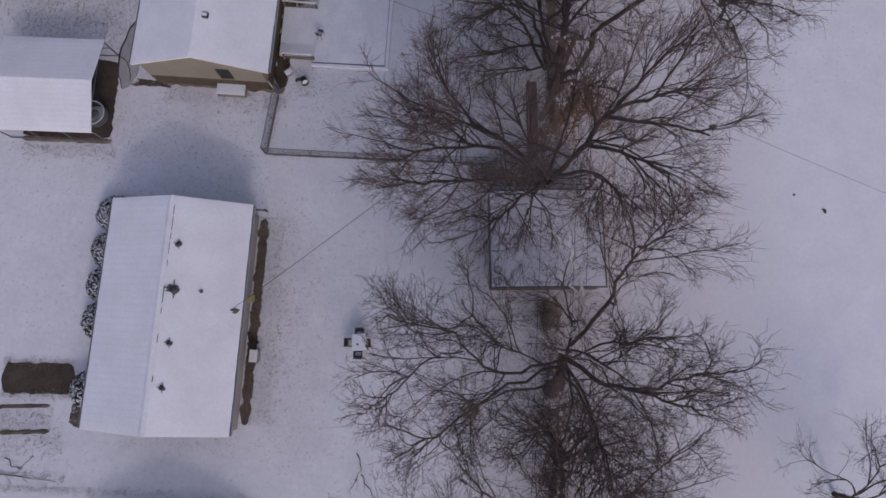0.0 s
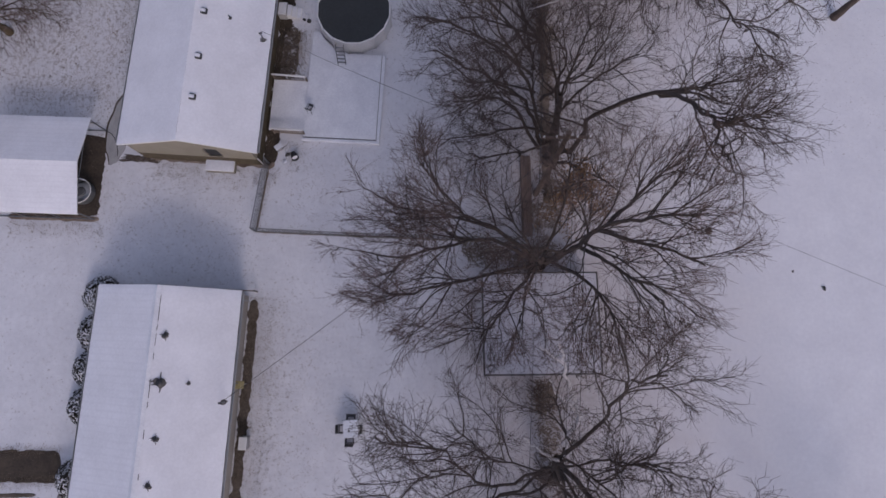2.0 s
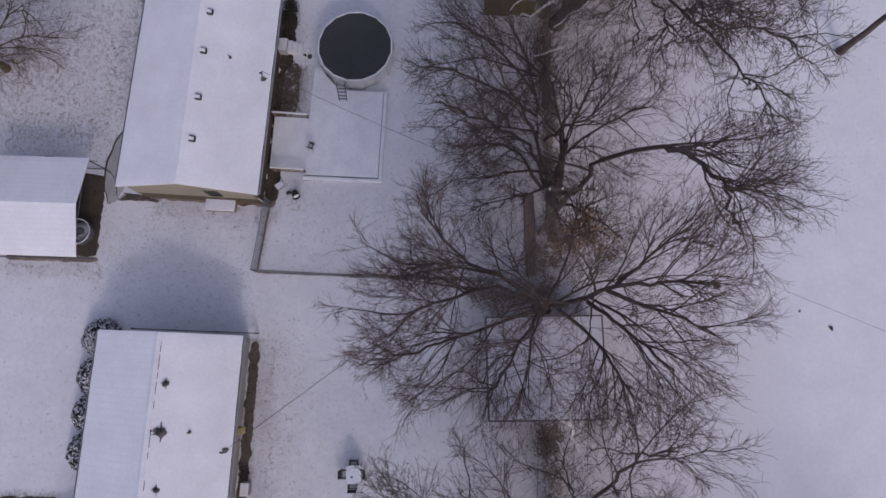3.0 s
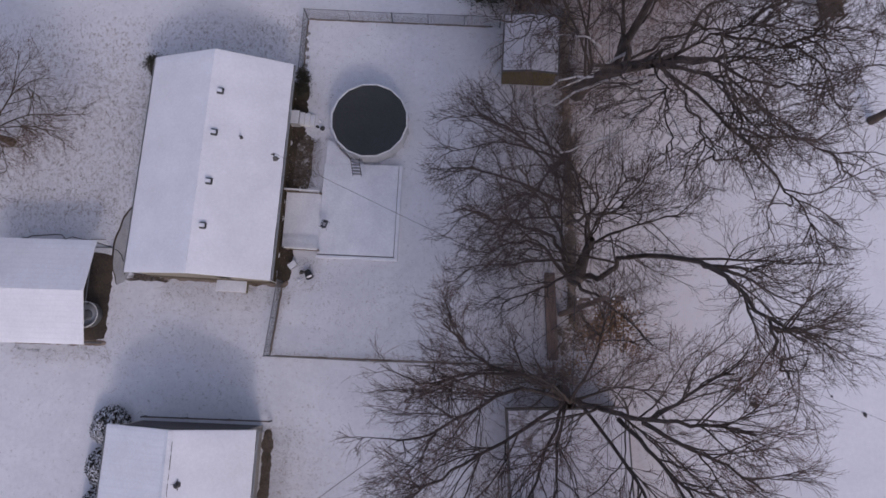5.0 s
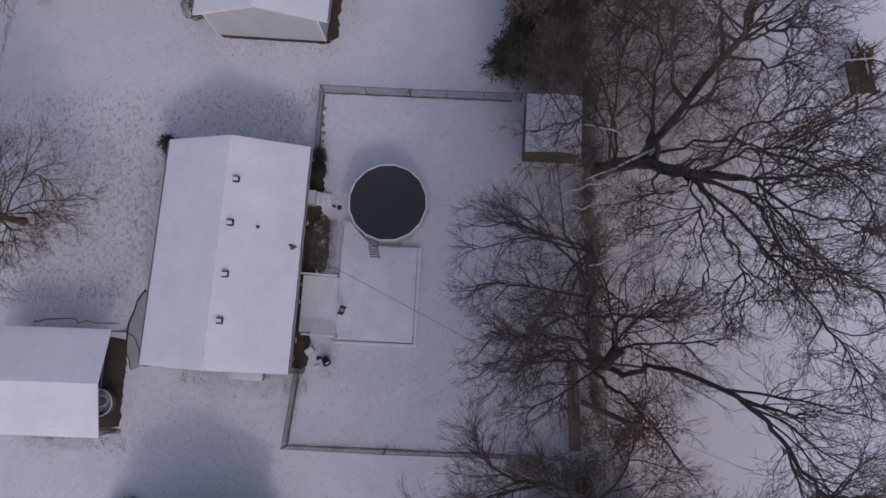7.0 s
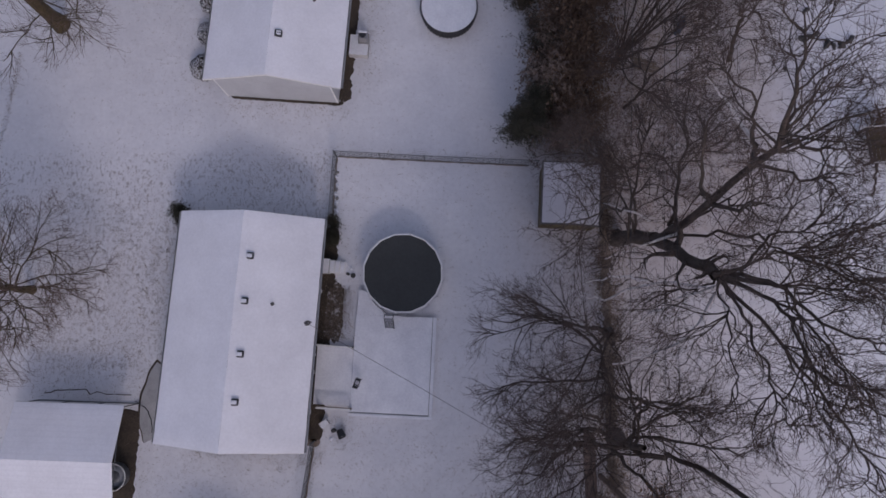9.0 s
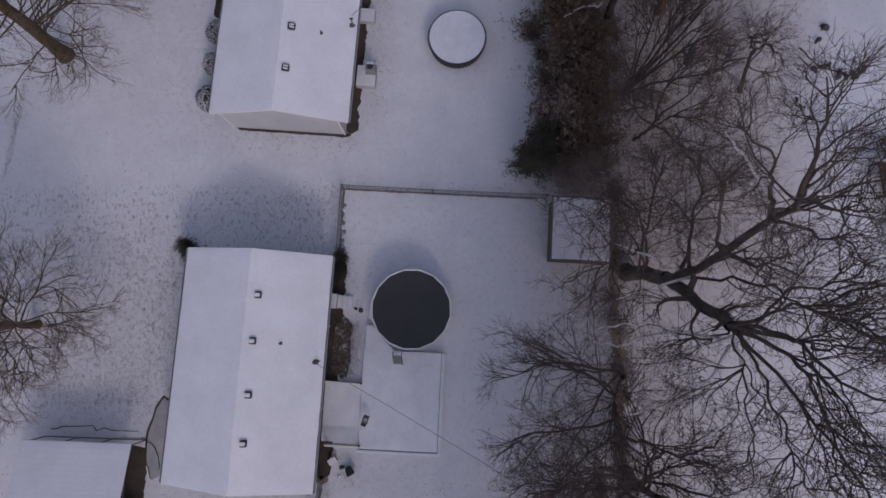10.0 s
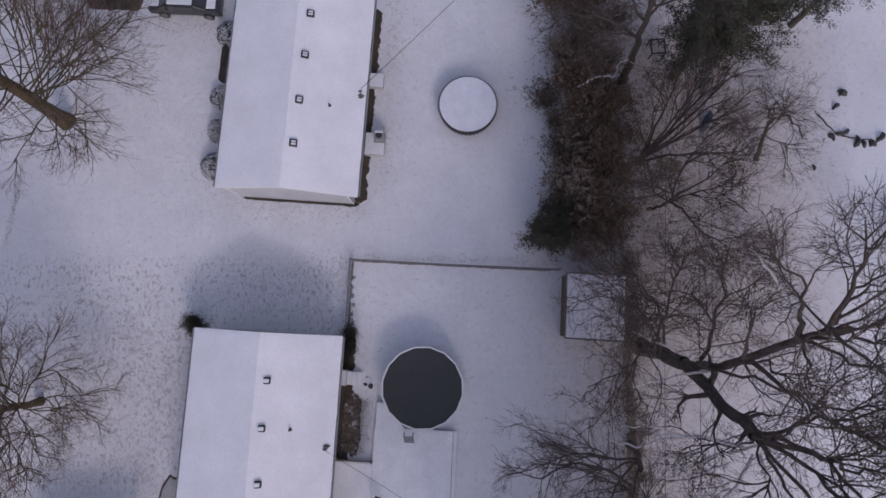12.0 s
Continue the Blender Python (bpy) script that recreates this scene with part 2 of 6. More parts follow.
HEDGE = grainy("dark_hedge_twigs", (0.025, 0.023, 0.02), (0.075, 0.068, 0.058), 0.85, big=1.2, fine=8.0, relief=0.0)
PALE_LEAF = grainy("bleached_dead_leaf", (0.13, 0.092, 0.072), (0.30, 0.23, 0.19), 0.9, big=1.0, fine=8.0, relief=0.0)
BROWN_LEAF = grainy("brown_thicket_leaf", (0.075, 0.044, 0.028), (0.19, 0.12, 0.076), 0.85, big=1.0, fine=8.0, relief=0.0)
EVERGREEN = grainy("dark_juniper_needles", (0.018, 0.018, 0.011), (0.05, 0.047, 0.028), 0.7, big=1.2, fine=8.0, relief=0.0)
PINE = grainy("pine_needles", (0.013, 0.017, 0.008), (0.04, 0.043, 0.02), 0.65, big=1.2, fine=8.0, relief=0.0)
BRUSH = grainy("brown_brush_twigs", (0.085, 0.055, 0.038), (0.20, 0.138, 0.102), 0.9, big=1.0, fine=6.0, relief=0.0)
CABLE = grainy("black_cable", (0.03, 0.03, 0.03), (0.06, 0.06, 0.06), 0.6, relief=0.0)
RUBBER = grainy("black_rubber", (0.015, 0.015, 0.015), (0.035, 0.035, 0.035), 0.8, relief=0.2)
PLASTIC_GREY = grainy("grey_plastic", (0.20, 0.20, 0.21), (0.30, 0.30, 0.31), 0.5, relief=0.05)
YELLOW_BOX = grainy("yellowed_utility_box", (0.30, 0.25, 0.10), (0.42, 0.36, 0.18), 0.6, relief=0.05)
BLUE_TARP = grainy("blue_tarp", (0.03, 0.045, 0.085), (0.065, 0.09, 0.15), 0.5, relief=0.4)
CAR_PAINT = grainy("dark_car_paint", (0.03, 0.032, 0.036), (0.055, 0.058, 0.064), 0.25, 0.2, relief=0.02)


def glass_material():
    m, nt, b = mat("window_glass", 0.05)
    b.inputs["Base Color"].default_value = (0.03, 0.035, 0.04, 1)
    b.inputs["Specular IOR Level"].default_value = 0.7
    return m


GLASS = glass_material()


def snowy_soil_material():
    """Dark garden soil half covered with thin snow."""
    m, nt, b = mat("snowy_soil", 0.85)
    v = coords(nt, (1, 1, 1), True)
    a, f, c = noise_node(nt, v, 2.4, 5.0, 0.75), noise_node(nt, v, 9.0, 4.0, 0.7), noise_node(nt, v, 9.5, 5.0, 0.75)
    cover = math_node(nt, "ADD", math_node(nt, "MULTIPLY", a, 0.6), math_node(nt, "MULTIPLY", c, 0.4))
    soil = ramp(nt, f, [(0.35, (0.035, 0.026, 0.02)), (0.65, (0.13, 0.10, 0.075))])
    nt.links.new(mix(nt, ramp(nt, cover, [(0.53, (0.0,) * 3), (0.64, (0.9,) * 3)]), soil, (0.62, 0.61, 0.63)), b.inputs["Base Color"])
    bump(nt, b, f, 0.5, 0.03)
    return m


SNOWY_SOIL = snowy_soil_material()


# ---- mesh helpers ----
def part(name, bm, material, parent=None, label=""):
    """Links a bmesh as one mesh object, under a thing or a part if one is given."""
    me = bpy.data.meshes.new(name)
    bm.to_mesh(me)
    bm.free()
    me.materials.append(material)
    ob = new(name, me)
    if parent is not None:
        ob.parent = parent
    if label:
        ob["label"] = label
    return ob


def raw_part(name, verts, faces, material, parent=None, label="", smooth=False):
    me = bpy.data.meshes.new(name)
    me.from_pydata(verts, [], faces)
    me.materials.append(material)
    if smooth:
        me.polygons.foreach_set("use_smooth", [True] * len(me.polygons))
    ob = new(name, me)
    if parent is not None:
        ob.parent = parent
    if label:
        ob["label"] = label
    return ob


def thing(name, m, label, category, group="", kind=""):
    ob = new(name)
    ob.empty_display_size = 0.2
    ob.matrix_world = m
    return tagged(ob, label, category, group, kind)


def box(bm, x0, y0, z0, x1, y1, z1, bevel=0.0):
    g = bmesh.ops.create_cube(bm, size=1.0)["verts"]
    for v in g:
        v.co = Vector((x0 if v.co.x < 0 else x1, y0 if v.co.y < 0 else y1, z0 if v.co.z < 0 else z1))
    if bevel:
        edges = list({e for v in g for e in v.link_edges})
        bmesh.ops.bevel(bm, geom=edges, offset=bevel, segments=2, affect="EDGES", profile=0.5)
    return g


def boxed(x0, y0, z0, x1, y1, z1, bevel=0.0):
    bm = bmesh.new()
    box(bm, x0, y0, z0, x1, y1, z1, bevel)
    return bm


def prism(outline, direction):
    """A closed solid from a flat outline (3D points in order), pushed along direction."""
    bm = bmesh.new()
    a = [bm.verts.new(p) for p in outline]
    d = Vector(direction)
    b = [bm.verts.new(Vector(p) + d) for p in outline]
    n = len(a)
    bm.faces.new(a[::-1])
    bm.faces.new(b)
    for i in range(n):
        bm.faces.new((a[i], a[(i + 1) % n], b[(i + 1) % n], b[i]))
    bmesh.ops.recalc_face_normals(bm, faces=bm.faces)
    return bm


def cyl(bm, p, q, r0, r1=None, sides=10):
    p, q = Vector(p), Vector(q)
    d = q - p
    m = Matrix.Translation((p + q) / 2) @ d.to_track_quat("Z", "Y").to_matrix().to_4x4()
    bmesh.ops.create_cone(bm, cap_ends=True, segments=sides, radius1=r0, radius2=r0 if r1 is None else r1, depth=d.length, matrix=m)


def rod(p, q, r0, r1=None, sides=8):
    bm = bmesh.new()
    cyl(bm, p, q, r0, r1, sides)
    return bm


def blob(name, rx, ry, h, material, parent=None, label="", seed=0, rings=5, sides=26, rough=0.12, edge=0.012):
    """A low irregular mound or patch about the origin, thickest in the middle."""
    rnd = random.Random(seed)
    ph = [rnd.uniform(0, 6.28) for _ in range(6)]
    verts, faces = [(0, 0, h)], []
    for k in range(1, rings + 1):
        f = k / rings
        for i in range(sides):
            a = 2 * math.pi * i / sides
            w = 1 + rough * (math.sin(2 * a + ph[0]) + 0.7 * math.sin(3 * a + ph[1]) + 0.6 * math.sin(5 * a + ph[2]) + 0.5 * math.sin(9 * a + ph[3])) * f
            verts.append((rx * f * w * math.cos(a), ry * f * w * math.sin(a), (h - edge) * (1 - f * f) + (edge if k < rings else 0.0)))
    for i in range(sides):
        faces.append((0, 1 + i, 1 + (i + 1) % sides))
    for k in range(rings - 1):
        for i in range(sides):
            a, b = 1 + k * sides + i, 1 + k * sides + (i + 1) % sides
            faces.append((a, a + sides, b + sides, b))
    return raw_part(name, verts, faces, material, parent, label, True)


def patch(name, x, y, rx, ry, yaw, material, label, seed, h=0.03, rough=0.08, category="bare ground"):
    """A bare place in the snow with an uneven, squarish outline."""
    rnd = random.Random(seed)
    ph = [rnd.uniform(0, 6.28) for _ in range(8)]
    sides, rings = 72, 4
    verts, faces = [(0, 0, h)], []
    for k in range(1, rings + 1):
        f = k / rings
        for i in range(sides):
            a = 2 * math.pi * i / sides
            c, s = math.cos(a), math.sin(a)
            sq = (abs(c) ** 5 + abs(s) ** 5) ** -0.2
            w = 1 + rough * (math.sin(3 * a + ph[0]) + 0.8 * math.sin(7 * a + ph[1]) + 0.7 * math.sin(13 * a + ph[2]) + 0.6 * math.sin(23 * a + ph[3])) * f * f * 0.5
            verts.append((rx * f * w * sq * c, ry * f * w * sq * s, h if k < rings else 0.004))
    for i in range(sides):
        faces.append((0, 1 + i, 1 + (i + 1) % sides))
    for k in range(rings - 1):
        for i in range(sides):
            a, b = 1 + k * sides + i, 1 + k * sides + (i + 1) % sides
            faces.append((a, a + sides, b + sides, b))
    ob = raw_part(name, verts, faces, material, None, "", True)
    ob.matrix_world = pose(x, y, 0, 0, 0, yaw)
    return tagged(ob, label, category, kind="structure")


def strip(name, x, y, half, half_len, yaw, material, label, seed, h=0.03, ragged=0.5, category="bare ground"):
    """A long bare strip with ragged sides, about (x, y), running along its own y."""
    n = max(16, int(half_len * 16))
    verts, faces = [], []
    for j in range(n + 1):
        v = -half_len + 2 * half_len * j / n
        taper = min(1.0, (half_len - abs(v)) / 0.25 + 0.25)
        left = half * taper * (1 + ragged * (noise.noise(Vector((v * 1.9, seed, 0))) + 0.6 * noise.noise(Vector((v * 6.0, seed, 5))) + 0.5 * noise.noise(Vector((v * 17.0, seed, 7)))))
        right = half * taper * (1 + ragged * (noise.noise(Vector((v * 1.9, seed, 9))) + 0.6 * noise.noise(Vector((v * 6.0, seed, 14))) + 0.5 * noise.noise(Vector((v * 17.0, seed, 16)))))
        verts += [(-left, v, 0.004), (-left * 0.6, v, h), (right * 0.6, v, h), (right, v, 0.004)]
    for j in range(n):
        a = 4 * j
        faces += [(a + k, a + k + 1, a + k + 5, a + k + 4) for k in range(3)]
    ob = raw_part(name, verts, faces, material, None, "", True)
    ob.matrix_world = pose(x, y, 0, 0, 0, yaw)
    return tagged(ob, label, category, kind="structure")


# ---- ground: one sheet to the horizon ----
def build_ground():
    near_x = np.linspace(-62, 52, 96)
    near_y = np.linspace(-44, 84, 106)
    far = np.array([60, 140, 320, 700, 1500.0])
    xs = np.concatenate([(-62 - far)[::-1], near_x, 52 + far])
    ys = np.concatenate([(-44 - far)[::-1], near_y, 84 + far])
    verts = [(float(x), float(y), 0.0) for y in ys for x in xs]
    n = len(xs)
    faces = [(j * n + i, j * n + i + 1, (j + 1) * n + i + 1, (j + 1) * n + i) for j in range(len(ys) - 1) for i in range(n - 1)]
    ob = raw_part("ground", verts, faces, SNOW_GROUND, None, "", True)
    tagged(ob, "lawn under thin snow with dead grass showing through", "ground", kind="structure")


build_ground()


# ---- houses ----
def gable_wall(half, eave, ridge, y, thick, bands, hole=None):
    """Pieces of an end wall, (bmesh, band index) each: horizontal bands below the eave with one opening, and the gable above."""
    out = []
    edges = [0.0] + bands + [eave]
    for k in range(len(edges) - 1):
        z0, z1 = edges[k], edges[k + 1]
        bm = bmesh.new()
        if hole and hole[2] < z1 and hole[3] > z0:
            hx0, hx1, hz0, hz1 = hole
            box(bm, -half, y, z0, hx0, y + thick, z1)
            box(bm, hx1, y, z0, half, y + thick, z1)
            if hz0 > z0:
                box(bm, hx0, y, z0, hx1, y + thick, hz0)
            if hz1 < z1:
                box(bm, hx0, y, hz1, hx1, y + thick, z1)
        else:
            box(bm, -half, y, z0, half, y + thick, z1)
        out.append((bm, k))
    out.append((prism([(-half, y, eave), (half, y, eave), (0, y, ridge)], (0, thick, 0)), len(edges) - 2))
    return out


def house(cx, cy, yaw, width, length, eave, ridge, over_side, over_end, walls, bands, label, roof_west, hole=None, cap=False, end_mat=None):
    """A one-storey house with its ridge along y. width and length are the roof's. walls: materials of the bands from the ground up."""
    h = thing("house", pose(cx, cy, 0, 0, 0, yaw), label, "house")
    hw, hl = width / 2, length / 2
    slope = (ridge - eave) / hw
    wx, wy = hw - over_side, hl - over_end
    top = eave + slope * over_side - 0.16  # wall top under the roof slab
    peak = ridge - 0.17
    edges = [0.0] + bands + [top]
    for sx in (-1, 1):
        for k in range(len(edges) - 1):
            x0, x1 = sorted((sx * wx, sx * (wx - 0.16)))
            part("wall", boxed(x0, -wy, edges[k], x1, wy, edges[k + 1]), walls[k], h)
    for y, hl_hole in ((-wy, hole), (wy - 0.16, None)):
        for bm, k in gable_wall(wx - 0.16, top, peak, y, 0.16, bands, hl_hole):
            part("wall" if k < len(walls) else "gable", bm, end_mat or walls[min(k, len(walls) - 1)], h)
    part("foundation", boxed(-wx + 0.02, -wy + 0.02, -0.1, wx - 0.02, wy - 0.02, 0.12), CONCRETE, h)
    # roof slabs, each with the snow that lies on it
    for sx, snow_mat in ((-1, roof_west), (1, ROOF_SNOW)):
        slab = part("roof_slope", prism([(0, -hl, ridge - 0.17), (0, -hl, ridge - 0.05), (sx * hw, -hl, eave - 0.05), (sx * hw, -hl, eave - 0.17)], (0, length, 0)), SHINGLE, h)
        nx, ny = 14, 40
        verts, faces = [], []
        rnd = random.Random(int(cx * 10) + sx)
        for j in range(ny + 1):
            for i in range(nx + 1):
                u, v = i / nx, j / ny
                x = sx * hw * u * 1.002
                y = -hl * 1.002 + 2 * hl * 1.002 * v
                lift = 0.0 if i == nx or j in (0, ny) else 0.035 + 0.02 * noise.noise(Vector((x * 0.8 + cx, y * 0.8 + cy, sx)))
                wob = 0.02 * noise.noise(Vector((y * 1.7, cx, sx * 3.0))) if i == nx else 0.0
                verts.append((x + sx * wob, y, ridge - slope * abs(x) - 0.045 + lift))
        for j in range(ny):
            for i in range(nx):
                a = j * (nx + 1) + i
                q = (a, a + 1, a + nx + 2, a + nx + 1)
                faces.append(q if sx > 0 else q[::-1])
        raw_part("snow_cover", verts, faces, snow_mat, slab, "white layer of snow", True)
        # eave gutter and fascia
        x0, x1 = sorted((sx * (hw - 0.01), sx * (hw + 0.11)))
        g = bmesh.new()
        box(g, x0, -hl + 0.03, eave - 0.19, x1, hl - 0.03, eave - 0.175)
        box(g, x0 if sx < 0 else x1 - 0.012, -hl + 0.03, eave - 0.19, x0 + 0.012 if sx < 0 else x1, hl - 0.03, eave - 0.08)
        box(g, x0, -hl + 0.03, eave - 0.19, x1, -hl + 0.045, eave - 0.08)
        box(g, x0, hl - 0.045, eave - 0.19, x1, hl - 0.03, eave - 0.08)
        gutter = part("gutter", g, TRIM_GREY, h, "grey metal eave gutter")
        dn = bmesh.new()
        cyl(dn, (sx * (hw + 0.05), hl - 0.25, eave - 0.18), (sx * (wx + 0.06), hl - 0.35, eave - 0.55), 0.04)
        cyl(dn, (sx * (wx + 0.06), hl - 0.35, eave - 0.55), (sx * (wx + 0.06), hl - 0.35, 0.08), 0.04)
        part("downpipe", dn, TRIM_GREY, h)
        for sy in (-1, 1):
            y0, y1 = sorted((sy * hl, sy * (hl + 0.03)))
            part("rake_board", prism([(sx * 0.01, y0, ridge - 0.20), (sx * 0.01, y0, ridge - 0.055), (sx * hw, y0, eave - 0.055), (sx * hw, y0, eave - 0.20)], (0, y1 - y0, 0)), TRIM_WHITE, h)
    if cap:
        part("ridge_cap", prism([(-0.18, -hl, ridge - 0.05), (0, -hl, ridge + 0.05), (0.18, -hl, ridge - 0.05)], (0, length, 0)), SNOW, h, "snow-covered metal ridge cap")
    return h, slope


HOUSE_A = (-17.51, 1.02, -2.9, 7.67, 12.1, 2.6, 3.95)
HOUSE_B = (-16.46, 20.95, -4.1, 7.86, 12.25, 2.56, 3.96)
HOUSE_C = (-14.75, 40.69, -4.8, 7.82, 12.2, 2.5, 3.75)
# the end walls' siding colour includes the shade of the north gable
house_a, slope_a = house(*HOUSE_A, 0.45, 0.05, [SIDING_TAN, SIDING_TAN], [1.0], "single-storey house with a snow-covered gable roof and tan siding", ROOF_SNOW_COURSES, cap=True, end_mat=SIDING_DARK_SHADED)
house_b, slope_b = house(*HOUSE_B, 0.45, 0.05, [BRICK, SIDING_BEIGE], [1.05], "single-storey house with beige siding over brown brick, snow on its roof", ROOF_SNOW, hole=(0.80, 1.62, 1.16, 2.42))
house_d, slope_d = house(-16.9, -18.0, -3.0, 8.2, 12.2, 2.6, 3.9, 0.45, 0.25, [SIDING_TAN, SIDING_TAN], [1.0], "single-storey house with a snow-covered roof, beyond the driveway", ROOF_SNOW)
house_c, slope_c = house(*HOUSE_C, 0.55, 0.04, [SIDING_GREY, SIDING_GREY], [1.0], "single-storey house with pale grey siding under a snowy roof", ROOF_SNOW)


for sx in (-1, 1):
    x0, x1 = sorted((sx * 3.28, sx * 3.37))
    part("corner_board", boxed(x0, -6.085, 0.02, x1, -6.062, 2.42, 0.004), TRIM_WHITE, house_c, "white corner board")


# ---- carport ----
def carport():
    w, l, eave, ridge = 5.65, 5.9, 1.8, 2.47
    c = thing("carport", pose(-25.9, 14.27, 0, 0, 0, -2.5), "open white metal carport with a snowy ribbed roof", "carport")
    hw, hl = w / 2, l / 2
    for sy in (-1, 1):
        roof = part("roof_panel", prism([(-hl, 0, ridge - 0.06), (-hl, 0, ridge), (-hl, sy * hw, eave), (-hl, sy * (hw + 0.02), eave - 0.12), (-hl, sy * (hw - 0.02), eave - 0.12), (-hl, sy * (hw - 0.03), eave - 0.05)], (l, 0, 0)), TRIM_WHITE, c, "white ribbed steel roof panel")
        nx, ny = 60, 10
        verts, faces = [], []
        for j in range(ny + 1):
            for i in range(nx + 1):
                x = -hl * 1.003 + 2 * hl * 1.003 * i / nx
                y = sy * hw * 1.003 * j / ny
                rib = 0.012 * math.cos(2 * math.pi * abs(y) / 0.28)
                lift = 0.006 if i in (0, nx) or j == ny else 0.03 + rib + 0.012 * noise.noise(Vector((x, y, 7)))
                verts.append((x, y, ridge - (ridge - eave) * j / ny + lift))
        for j in range(ny):
            for i in range(nx):
                a = j * (nx + 1) + i
                q = (a, a + 1, a + nx + 2, a + nx + 1)
                faces.append(q if sy > 0 else q[::-1])
        raw_part("snow_cover", verts, faces, METAL_SNOW, roof, "thin snow showing the ribs", True)
        for x in (-hl + 0.1, -hl / 3, hl / 3, hl - 0.1):
            part("post", boxed(x - 0.03, sy * (hw - 0.1) - 0.03, 0, x + 0.03, sy * (hw - 0.1) + 0.03, eave - 0.05, 0.006), STEEL, c)
        part("base_rail", boxed(-hl + 0.05, sy * (hw - 0.1) - 0.03, 0.005, hl - 0.05, sy * (hw - 0.1) + 0.03, 0.065), STEEL, c)
    for x in (-hl + 0.1, -hl / 3, hl / 3, hl - 0.1):
        t = bmesh.new()
        for sy in (-1, 1):
            cyl(t, (x, 0, ridge - 0.09), (x, sy * (hw - 0.1), eave - 0.08), 0.025)
        cyl(t, (x, -hw * 0.6, eave + 0.16), (x, hw * 0.6, eave + 0.16), 0.022)
        part("roof_truss", t, STEEL, c)
    return c


carport()


# ---- sheds ----
def shed(x, y, yaw, w, l, eave, ridge, wall_mat, label, over=0.12, along_x=False):
    s = thing("shed", pose(x, y, 0, 0, 0, yaw), label, "shed")
    hw, hl = w / 2, l / 2
    ww, wl = hw - over, hl - over
    top = eave - 0.06
    for sx in (-1, 1):
        x0, x1 = sorted((sx * ww, sx * (ww - 0.08)))
        part("wall", boxed(x0, -wl, 0, x1, wl, top), wall_mat, s)
    for y0 in (-wl, wl - 0.08):
        part("wall", prism([(-ww + 0.08, y0, 0), (ww - 0.08, y0, 0), (ww - 0.08, y0, top), (0, y0, ridge - 0.1), (-ww + 0.08, y0, top)], (0, 0.08, 0)), wall_mat, s)
    for sx in (-1, 1):
        r = part("roof_slope", prism([(0, -hl, ridge - 0.07), (0, -hl, ridge), (sx * hw, -hl, eave), (sx * hw, -hl, eave - 0.07)], (0, l, 0)), SHINGLE, s, "dark roof edge")
        nx, ny = 8, 16
        verts, faces = [], []
        for j in range(ny + 1):
            for i in range(nx + 1):
                px, py = sx * (hw - 0.09) * i / nx, -hl + 0.09 + (l - 0.18) * j / ny
                lift = 0.004 if i == nx or j in (0, ny) else 0.035 + 0.02 * noise.noise(Vector((px * 1.3 + x, py * 1.3, 2)))
                verts.append((px, py, ridge - (ridge - eave) * abs(px) / hw + lift))
        for j in range(ny):
            for i in range(nx):
                a = j * (nx + 1) + i
                q = (a, a + 1, a + nx + 2, a + nx + 1)
                faces.append(q if sx > 0 else q[::-1])
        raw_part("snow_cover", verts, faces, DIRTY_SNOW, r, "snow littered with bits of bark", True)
    return s


shed_south = shed(2.5, 5.1, 0.5, 6.25, 5.42, 2.2, 2.45, WOOD_BROWN, "wide low outbuilding with a snowy roof under bare trees")
shed_north = shed(1.42, 28.17, -4.0, 3.3, 3.6, 1.85, 2.1, SHED_OLIVE, "small brown wooden garden shed with snow on its roof")


# ---- bare trees ----
class Wood:
    """Collects tapered tubes into one mesh."""

    def __init__(self):
        self.verts, self.faces = [], []

    def tube(self, pts, radii, sides):
        base = len(self.verts)
        up = Vector((0.3, 0.2, 0.93))
        n = len(pts)
        for k in range(n):
            d = pts[min(k + 1, n - 1)] - pts[max(k - 1, 0)]
            a = d.cross(up)
            if a.length < 1e-5:
                a = d.cross(Vector((1, 0, 0)))
            a.normalize()
            b = d.cross(a).normalized()
            for s in range(sides):
                w = 2 * math.pi * s / sides
                self.verts.append(tuple(pts[k] + (a * math.cos(w) + b * math.sin(w)) * radii[k]))
        for k in range(n - 1):
            for s in range(sides):
                s2 = (s + 1) % sides
                i = base + k * sides
                self.faces.append((i + s, i + s2, i + sides + s2, i + sides + s))

    def blade(self, p, d, w, side):
        """A small flat leaf or needle spray."""
        i = len(self.verts)
        self.verts += [tuple(p - side * w * 0.5), tuple(p + d * 0.55 + side * w * 0.6), tuple(p + d), tuple(p + d * 0.45 - side * w * 0.7)]
        self.faces.append((i, i + 1, i + 2, i + 3))

    def put(self, name, material, parent, label="", smooth=True):
        return raw_part(name, self.verts, self.faces, material, parent, label, smooth)


def wander(rnd, start, way, length, r0, r1, steps, crook, lift):
    """A crooked line of points from start, and its radii."""
    pts, radii, d, p = [start.copy()], [r0], way.normalized(), start.copy()
    for k in range(steps):
        d = (d + Vector((rnd.gauss(0, crook), rnd.gauss(0, crook), rnd.gauss(0, crook) + lift / steps))).normalized()
        p = p + d * (length / steps)
        pts.append(p.copy())
        f = (k + 1) / steps
        radii.append(r0 + (r1 - r0) * f ** 0.75)
    return pts, radii


